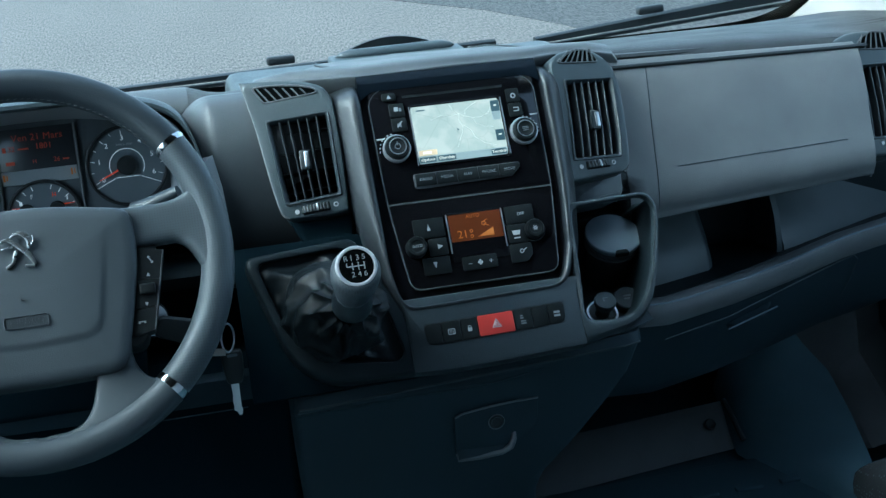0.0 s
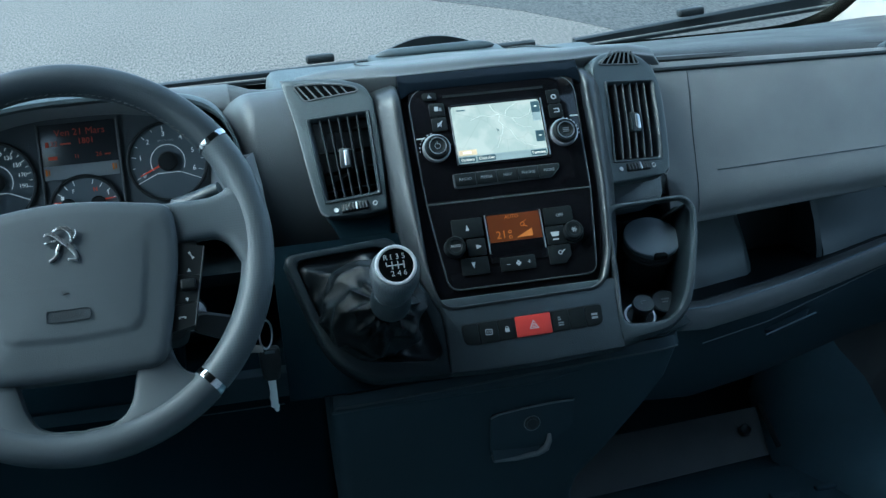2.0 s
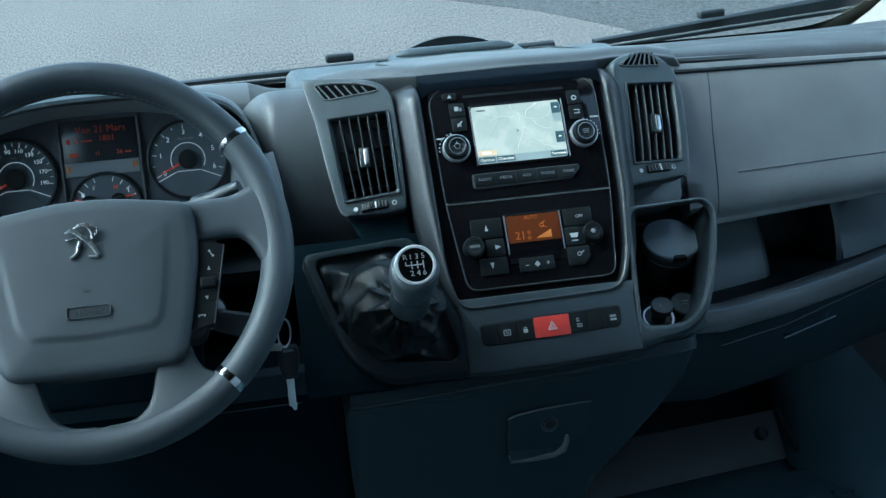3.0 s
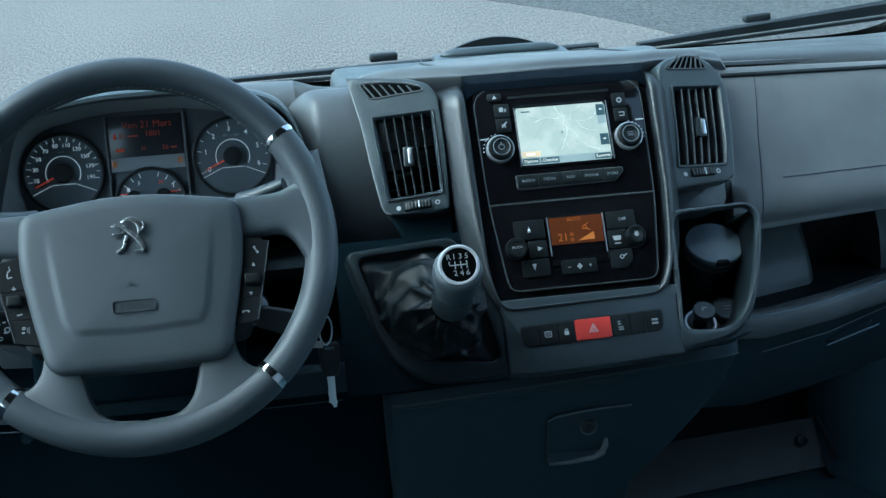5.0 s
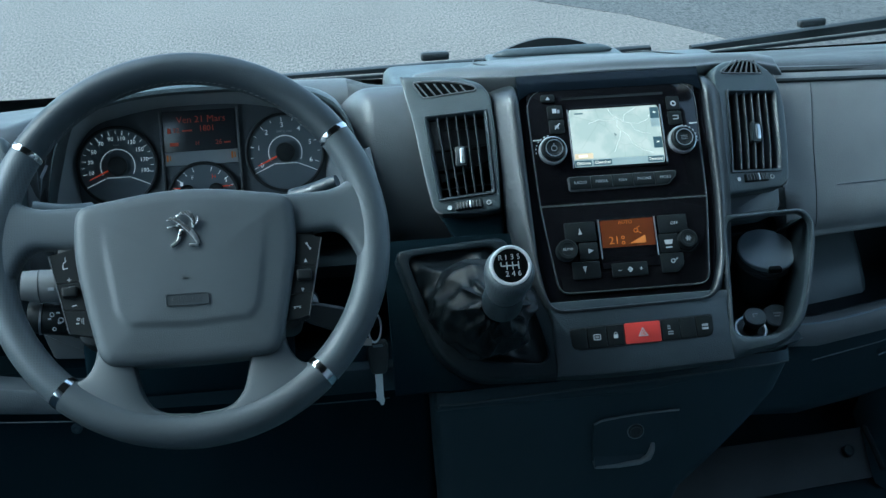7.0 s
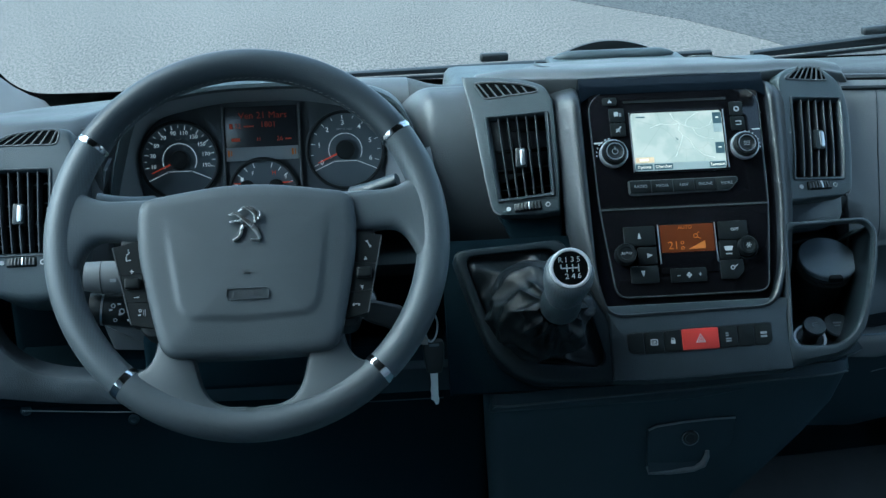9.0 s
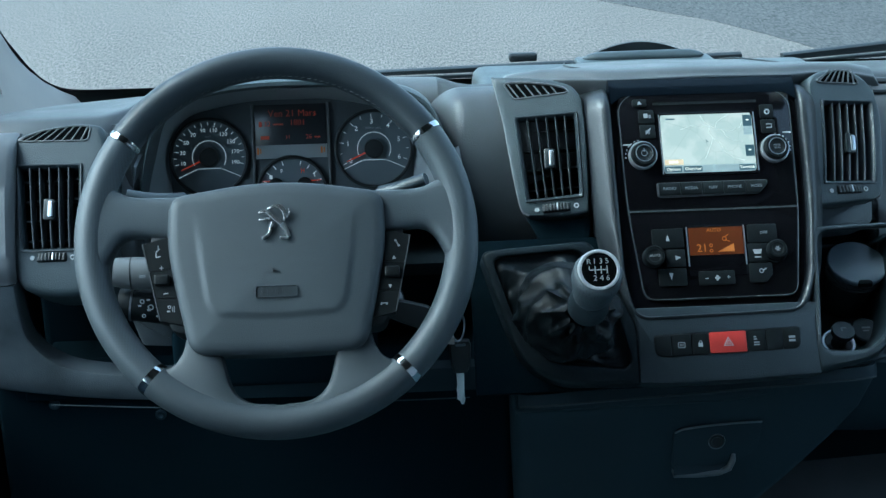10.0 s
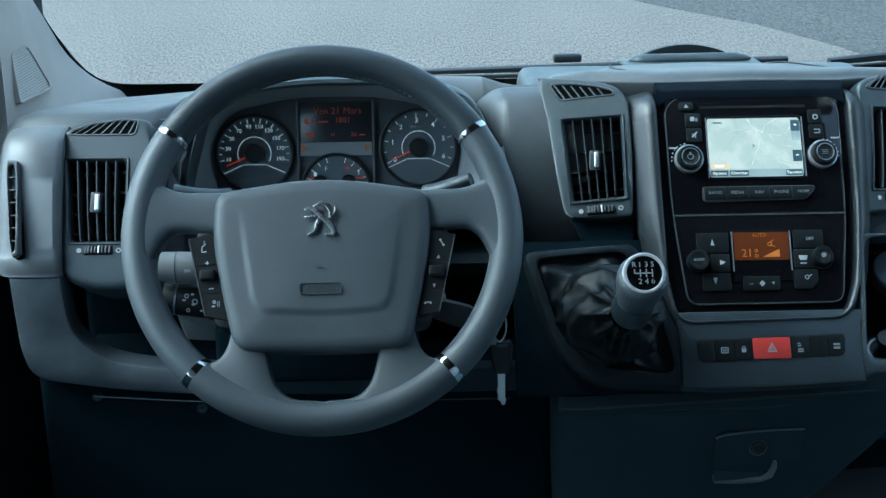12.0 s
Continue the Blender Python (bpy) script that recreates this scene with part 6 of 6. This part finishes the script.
part("upper_strip", loft([[P(x, 1.492 + 0.05 * k, -0.299 - 0.02 * k), P(x, 1.488 + 0.05 * k, -0.302 - 0.021 * k), P(x, 1.50 + 0.05 * k, -0.318 - 0.02 * k), P(x, 1.55 + 0.05 * k, -0.315 - 0.02 * k), P(x, 1.55 + 0.05 * k, -0.301 - 0.02 * k)] for x, k in ((0.54, 0), (0.74, 0.5), (0.925, 0.96))], closed=True, caps=True), DIM_DECK, dash)
part("end_trim", tube(smooth_line([P(*p) for p in [(0.8843, 1.53, -0.3336), (0.898, 1.5183, -0.3497), (0.9071, 1.5067, -0.3773), (0.9134, 1.495, -0.4136), (0.9227, 1.495, -0.4531), (0.9268, 1.495, -0.4847), (0.9225, 1.495, -0.5015)]], 4), [0.003 + 0.0022 * math.sin(math.pi * i / 24) for i in range(25)], 14), PLASTIC, dash)
part("panel_mark", prism(rounded(mm([(-9, -2.5), (9, -2.5), (9, 2.5), (-9, 2.5)]), 0.002), -0.002, 0.0006, 0.0004), LOWER, dash).matrix_local = pose(0.865, 1.462, H - 0.438, 92, 0, 7)
# open shelf under it
shelf_rows = []
for x, y, z in ((0.53, 1.415, -0.602), (0.60, 1.415, -0.606), (0.70, 1.44, -0.602), (0.80, 1.48, -0.60), (0.90, 1.515, -0.592), (0.98, 1.535, -0.588), (1.06, 1.56, -0.585)):
    shelf_rows.append([P(x, y + 0.014, z - 0.004), P(x, y + 0.006, z + 0.001), P(x, y, z - 0.003), P(x, y - 0.002, z - 0.022), P(x, y + 0.004, z - 0.030), P(x, y + 0.012, z - 0.034), P(x, y + 0.03, z - 0.12), P(x, y + 0.06, z - 0.15), P(x, 1.75, z - 0.15), P(x, 1.75, z - 0.02)])
part("shelf", loft(shelf_rows, closed=True, caps=True), LOWER, dash)
part("shelf_lip", loft([[P(x, y + 0.0195, z + 0.0018), P(x, y + 0.007, z + 0.0028), P(x, y + 0.001, z), P(x, y - 0.0015, z - 0.003), P(x, y - 0.0035, z - 0.022), P(x, y + 0.001, z - 0.030), P(x, y + 0.016, z - 0.032)] for x, y, z in ((0.53, 1.415, -0.602), (0.60, 1.415, -0.606), (0.70, 1.44, -0.602), (0.80, 1.48, -0.60), (0.90, 1.515, -0.592), (0.98, 1.535, -0.588), (1.06, 1.56, -0.585))], closed=True, caps=True), AIRBAG, dash)
# Shelf floor and back painted dark for the shade under the airbag panel.
part("shelf_floor", loft([[P(x, y + 0.018, z + 0.0005), P(x, y + 0.020, z + 0.0025), P(x, 1.62, z + 0.0025 - 0.008), P(x, 1.62, z - 0.03)] for x, y, z in ((0.53, 1.415, -0.602), (0.60, 1.415, -0.606), (0.70, 1.44, -0.602), (0.80, 1.48, -0.60), (0.90, 1.515, -0.592), (0.98, 1.535, -0.588), (1.06, 1.56, -0.585))], closed=True, caps=True), SHADED_TRIM, dash)
# Bright line of light on the shelf lip, modelled as a pale tube.
part("lip_glint", tube(smooth_line([P(x, y + 0.001, z + 0.0005) for x, y, z in ((0.53, 1.415, -0.602), (0.60, 1.415, -0.606), (0.70, 1.44, -0.602), (0.80, 1.48, -0.60), (0.90, 1.515, -0.592), (0.98, 1.535, -0.588), (1.06, 1.56, -0.585))], 3), 0.0014, 8), LID_GREY, dash)
part("shelf_back", box(0.53, 1.10, 1.60, 1.66, H - 0.65, H - 0.48, 0.01), SHADED_TRIM, dash)
for run in (((0.53, 1.465), (0.60, 1.47), (0.69, 1.49), (0.70, 1.50), (0.708, 1.53)), ((0.804, 1.53), (0.812, 1.512), (0.83, 1.515), (0.92, 1.542), (1.06, 1.59))):
    part("shelf_step", loft([[P(x, y, -0.63), P(x, y + 0.006, -0.592), P(x, y + 0.024, -0.565), P(x, y + 0.052, -0.535), P(x, y + 0.07, -0.50), P(x, y + 0.075, -0.475), P(x, 1.69, -0.475), P(x, 1.69, -0.63)] for x, y in run], closed=True, caps=True), PANEL, dash)
part("shelf_divider", loft([[P(x, 1.515, -0.622), P(x, 1.515, -0.585), P(x, 1.525, -0.55), P(x, 1.56, -0.49), P(x, 1.66, -0.48), P(x, 1.66, -0.622)] for x in (0.800, 0.8015, 0.8065, 0.808)], closed=True, caps=True), PANEL, dash)
glove = thing("glovebox", None, "dark plastic lower glovebox with a slim handle", "glovebox")
part("flap_line", tube([P(0.600, 1.428, -0.6605), P(0.70, 1.452, -0.6535), P(0.80, 1.486, -0.640), P(0.90, 1.522, -0.628), P(0.928, 1.533, -0.6265), P(0.936, 1.536, -0.634), P(0.928, 1.536, -0.655), P(0.91, 1.534, -0.685)], 0.0008, 6), PANEL, glove)
hr = []
for j in range(13):
    t = j / 12
    x, y, z = 0.695 + 0.083 * t, 1.4515 + 0.025 * t + 0.014 * (1 - min(1.0, 6 * t, 6 - 6 * t)), -0.667 + 0.0105 * t
    hr.append([P(x, y, z), P(x, y - 0.003, z - 0.0016), P(x, y - 0.0025, z - 0.004), P(x, y + 0.004, z - 0.010 - 0.004 * math.sin(math.pi * t)), P(x, y + 0.02, z - 0.014), P(x, y + 0.02, z)])
part("handle", loft(hr, closed=True, caps=True), LOWER, glove, "slim pull handle")
# Pale tube for the highlight over the handle.
part("handle_glint", tube([P(0.695 + 0.083 * j / 8, 1.4435 + 0.025 * j / 8, -0.668 + 0.0105 * j / 8) for j in range(9)], 0.0011, 8), LID_GREY, glove)

# drawer in the lower centre block
DR = pose(0.335, 1.2925, H - 0.6715, 97, 0, 1)
drawer = thing("console_drawer", DR, "black drawer flap with round lock and finger pull", "drawer")
part("flap", prism(rounded(mm([(-48, -30), (10, -31), (50, -8), (50, 29), (20, 29), (-40, 25), (-49, 20)]), [0.004, 0.02, 0.01, 0.004, 0.03, 0.02, 0.006]), -0.012, 0.0004, 0.001), LOWER, drawer)
# Lit upper edge of the flap, painted as a pale tube.
part("flap_highlight", tube([Vector((-0.049, 0.020, 0.0008)), Vector((-0.040, 0.0242, 0.0008)), Vector((-0.01, 0.0275, 0.0008)), Vector((0.02, 0.029, 0.0008)), Vector((0.050, 0.029, 0.0008))], 0.0012, 8), SILVER, drawer)
# Pale crescent for the light on the lock's lower side.
part("lock_glint", ring_plate(disc(0, 0.006, 0.0098, 36), disc(0, 0.007, 0.0088, 36), -0.002, 0.0026, 0.0004, 36), SILVER, drawer)
part("lock", lathe([(0.009, -0.002), (0.009, 0.0022), (0.007, 0.003), (0.0055, 0.0016), (0.002, 0.0016)], 32), BLACK, drawer).matrix_local = pose(0.0, 0.006, 0)
part("finger_pull", loft([[(x, -0.036, -0.012), (x, -0.037, 0.004), (x, -0.033, 0.006), (x, -0.022 + 0.004 * abs(x) / 0.03, -0.004), (x, -0.022, -0.012)] for x in (-0.047, -0.042, -0.02, 0.0, 0.012, 0.018)], closed=True, caps=True), LOWER, drawer)
# Pull lip in a paler plastic that holds its highlight.
part("pull_lip", tube([Vector((-0.047, -0.030, 0.000)), Vector((-0.046, -0.035, 0.003)), Vector((-0.02, -0.0355, 0.004)), Vector((0.006, -0.034, 0.004)), Vector((0.016, -0.029, 0.004)), Vector((0.020, -0.020, 0.003)), Vector((0.021, -0.012, 0.001))], [0.002, 0.003, 0.0035, 0.0035, 0.004, 0.0035, 0.002], 10), SILVER, drawer)

# document clip on the top of the dashboard
clip = thing("document_clip", pose(0, 0, -0.0055), "grey document clip bar with dark curved back plate", "document clip")
rows = []
for i in range(25):
    t = i / 24
    x = 0.258 + 0.172 * t
    e = min(1, 8 * t, 8 * (1 - t)) ** 0.5
    y, z = 1.775, -0.313 + 0.001 * t
    rows.append([P(x, y + 0.012 * e * math.cos(a), z + 0.0085 * e * math.sin(a) + 0.002) for a in [2 * math.pi * j / 16 for j in range(16)]])
part("bar", loft(rows, closed=True, caps=True), PANEL, clip)
rows = []
for i in range(25):
    t = i / 24
    x = 0.268 + 0.15 * t
    top = -0.318 + 0.0235 * math.sin(math.pi * t) ** 0.7
    rows.append([P(x, 1.80, -0.34), P(x, 1.80, top), P(x, 1.806, top + 0.0005), P(x, 1.81, -0.34)])
part("back_plate", loft(rows, closed=True, caps=True), BLACK, clip)
part("foot", box(0.25, 0.44, 1.72, 1.80, H - 0.335, H - 0.312, 0.006), PANEL, clip)

# ---- wipers outside ----
slab("cowl", -0.62, 1.36, 2.145, 2.30, -0.54, -0.455, RUBBER, "black plastic scuttle below the windscreen", "cowl")
def wiper(a, b, cap, label, thick):
    w = thing("wiper", None, label, "wiper", "windscreen wipers")
    a, b = Vector(a), Vector(b)
    d = (b - a).normalized()
    up = Vector((0, 0, 1))
    def strip(off, h, dpt, s0=0.0, s1=1.0, taper=1.0):
        rows = []
        for i in range(9):
            t = s0 + (s1 - s0) * i / 8
            p = a.lerp(b, t) + off
            hh = h * (taper + (1 - taper) * i / 8)
            rows.append([p + Vector((0, 0, 0)), p + Vector((0, dpt, 0)), p + Vector((0, dpt, hh)), p + Vector((0, dpt * 0.4, hh * 1.15)), p + Vector((0, 0, hh * 0.9))])
        return loft(rows, closed=True, caps=True)
    part("arm", strip(Vector((0, 0, 0)), thick, 0.02, taper=0.35), RUBBER, w)
    part("blade", strip(Vector((0, -0.012, -0.007)), 0.006, 0.008), RUBBER, w)
    part("arm_foot", box(b.x - 0.03, b.x + 0.01, b.y, b.y + 0.03, H - 0.46, b.z + 0.004, 0.004), RUBBER, w)
    c = part("pivot_cap", box(-0.024, 0.024, -0.008, 0.012, -0.006, 0.008, 0.005), RUBBER, w)
    c.matrix_local = Matrix.Translation(Vector(cap)) @ pose(0, 0, 0, 0, math.degrees(-math.atan2(d.z, d.x)), 0)
    return w


wiper(P(-0.25, 2.17, -0.4085), P(0.60, 2.17, -0.3985), P(0.222, 2.16, -0.380), "black windscreen wiper lying along the glass foot", 0.013)
wiper(P(0.68, 2.19, -0.403), P(1.35, 2.20, -0.362), P(0.892, 2.18, -0.362), "black windscreen wiper rising beside the glass foot", 0.026)

# ---- passenger footwell and seat ----
foot = thing("footwell_trim", None, "dark grey footwell lining with a kick panel", "footwell")
part("toe_board", loft([[P(x, 1.7175 + 0.137 * (x - 0.519), -1.032), P(x, 1.722 + 0.137 * (x - 0.519), -1.026), P(x, 1.792 + 0.10 * (x - 0.637), -0.974), P(x, 1.797 + 0.10 * (x - 0.637), -0.970), P(x, 1.803 + 0.10 * (x - 0.637), -0.974), P(x, 1.815 + 0.10 * (x - 0.637), -1.045)] for x in (0.50, 0.505, 0.856, 0.862)], closed=True, caps=True), PLASTIC, foot)
part("toe_edge", tube([P(0.872, 1.752, -1.012), P(0.869, 1.79, -0.985), P(0.866, 1.817, -0.968)], 0.005, 8), PANEL, foot)
part("stud", lathe([(0.010, -0.004), (0.010, 0.001), (0.008, 0.002), (0.0055, 0.0004), (0.002, 0.0004)], 28), PANEL, foot).matrix_local = pose(0.829, 1.785, H - 0.9905, 40, 0, 0)
kick = []
for (ax, ay, az), (cx, cy, cz) in (((0.90, 1.93, -1.0), (1.03, 2.0, -0.80)), ((0.875, 1.83, -1.02), (1.045, 1.90, -0.88)), ((0.858, 1.745, -1.032), (1.057, 1.80, -0.95)), ((0.885, 1.66, -1.036), (1.035, 1.70, -0.967)), ((0.912, 1.596, -1.036), (1.01, 1.61, -0.982)), ((0.94, 1.52, -1.036), (0.985, 1.52, -1.0))):
    a, c = Vector((ax, ay, az)), Vector((cx, cy, cz))
    kick.append([P(*(a.lerp(c, k) + Vector((-0.012, -0.016, 0.014)) * math.sin(math.pi * k))) for k in [i / 10 for i in range(11)]])
part("kick_panel", loft(kick), KICK, foot)
pocket = []
for (ax, ay, az), (cx, cy, cz) in (((1.045, 1.92, -0.83), (1.10, 1.82, -0.74)), ((1.055, 1.84, -0.90), (1.098, 1.80, -0.845)), ((1.060, 1.80, -0.952), (1.107, 1.80, -0.913)), ((1.045, 1.71, -0.968), (1.12, 1.735, -0.97)), ((1.02, 1.61, -0.984), (1.12, 1.64, -1.0))):
    a, c = Vector((ax, ay, az)), Vector((cx, cy, cz))
    pocket.append([P(*(a + Vector((-0.03, 0.03, -0.012)))), P(*a), P(*(a.lerp(c, 0.5) + Vector((-0.004, 0.006, 0)))), P(*(c + Vector((-0.004, 0.001, 0)))), P(*c), P(*(c + Vector((0.006, 0.012, 0)))), P(*(c + Vector((0.10, 0.10, 0))))])
part("door_pocket", loft(pocket), AIRBAG, foot, "", 30)
mat = thing("floor_mat", None, "black rubber floor mat with raised ribs", "floor mat")
part("sheet", box(0.46, 1.02, 0.95, 1.72, H - 1.04, H - 1.028, 0.005), CARPET, mat)
for i in range(6):
    for j in range(7):
        part("rib", box(0.50 + 0.075 * j, 0.545 + 0.075 * j, 1.20 + 0.085 * i, 1.212 + 0.085 * i, H - 1.03, H - 1.023, 0.002), CARPET, mat)
seat = thing("passenger_seat", None, "passenger seat with dark speckled cloth cushion", "seat")
rows = []
for i in range(9):
    t = i / 8
    y = 1.40 - 0.50 * t
    e = (min(1, 5 * t + 0.15)) ** 0.5
    rows.append([P(0.86 + 0.19 * (1 + math.copysign(abs(math.cos(a)) ** 0.5, math.cos(a))), y, -0.905 + 0.085 * e * math.copysign(abs(math.sin(a)) ** 0.5, math.sin(a))) for a in [2 * math.pi * j / 28 for j in range(28)]])
part("cushion", loft(rows, closed=True, caps=True), CLOTH, seat)
part("base", box(0.90, 1.22, 0.95, 1.33, H - 1.04, H - 0.94, 0.01), BLACK, seat)

# ---- small details on the driver's end ----
sidevent = thing("side_demister", pose(-0.387, 1.358, H - 0.389, 59, 0, 0) @ pose(0, 0, 0, 0, -6, 0) @ pose(0, 0, 0.030), "slim upright demister slot at the dashboard end", "air vent")
D_OUT = rounded(mm([(-78.9, -61.9), (-71.1, -59.8), (-76.8, 44.0), (-90.6, 45.9)]), 0.002)
D_IN = rounded(mm([(-80.4, -57.5), (-75.0, -55.3), (-79.0, 39.7), (-87.2, 40.1)]), 0.001)
part("frame", ring_steps(D_OUT, D_IN, [(0, -0.02), (0, 0.0004), (0.3, 0.0016), (0.7, 0.0014), (1, 0.0), (1, -0.02)], 96, (-0.0811, -0.0076)), TRIM, sidevent)
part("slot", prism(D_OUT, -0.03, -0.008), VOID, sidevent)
for i in range(6):
    y, t = -43.6 + 13.94 * i, (i + 1) / 7
    xa, xb = -80.4 + -6.8 * t, -75.0 + -4.0 * t
    part("rib", prism(mm([(xa, y - 0.6), (xb, y - 0.6), (xb, y + 0.6), (xa, y + 0.6)]), -0.009, -0.0005), TRIM, sidevent)
part("knee_line", tube([P(-0.40, 1.318, -0.598), P(-0.30, 1.318, -0.606), P(-0.2, 1.318, -0.611), P(0.06, 1.318, -0.611)], 0.0007, 6), PANEL, dash)

# speaker grille on the driver's pillar
SPK = Matrix(((0.0500, -0.2196, 0.9743, -0.5455), (0.9987, 0.0110, -0.0488, 1.70), (0.0000, 0.9755, 0.2198, H - 0.307), (0, 0, 0, 1)))
G_OUT = rounded([(-0.063, -0.0304), (0.0685, -0.0366), (0.0279, 0.0338), (-0.0376, 0.0324)], [0.008, 0.006, 0.012, 0.006])
spk = thing("speaker_grille", SPK, "pale grey perforated tweeter grille on the pillar", "speaker grille")
part("frame", ring_plate(G_OUT, inset(G_OUT, 0.004), -0.004, 0.003, 0.001, 72, (0.0, 0.0)), PALE, spk)
part("mesh", prism(inset(G_OUT, 0.003), -0.004, 0.0012), PERF, spk, smooth=0)
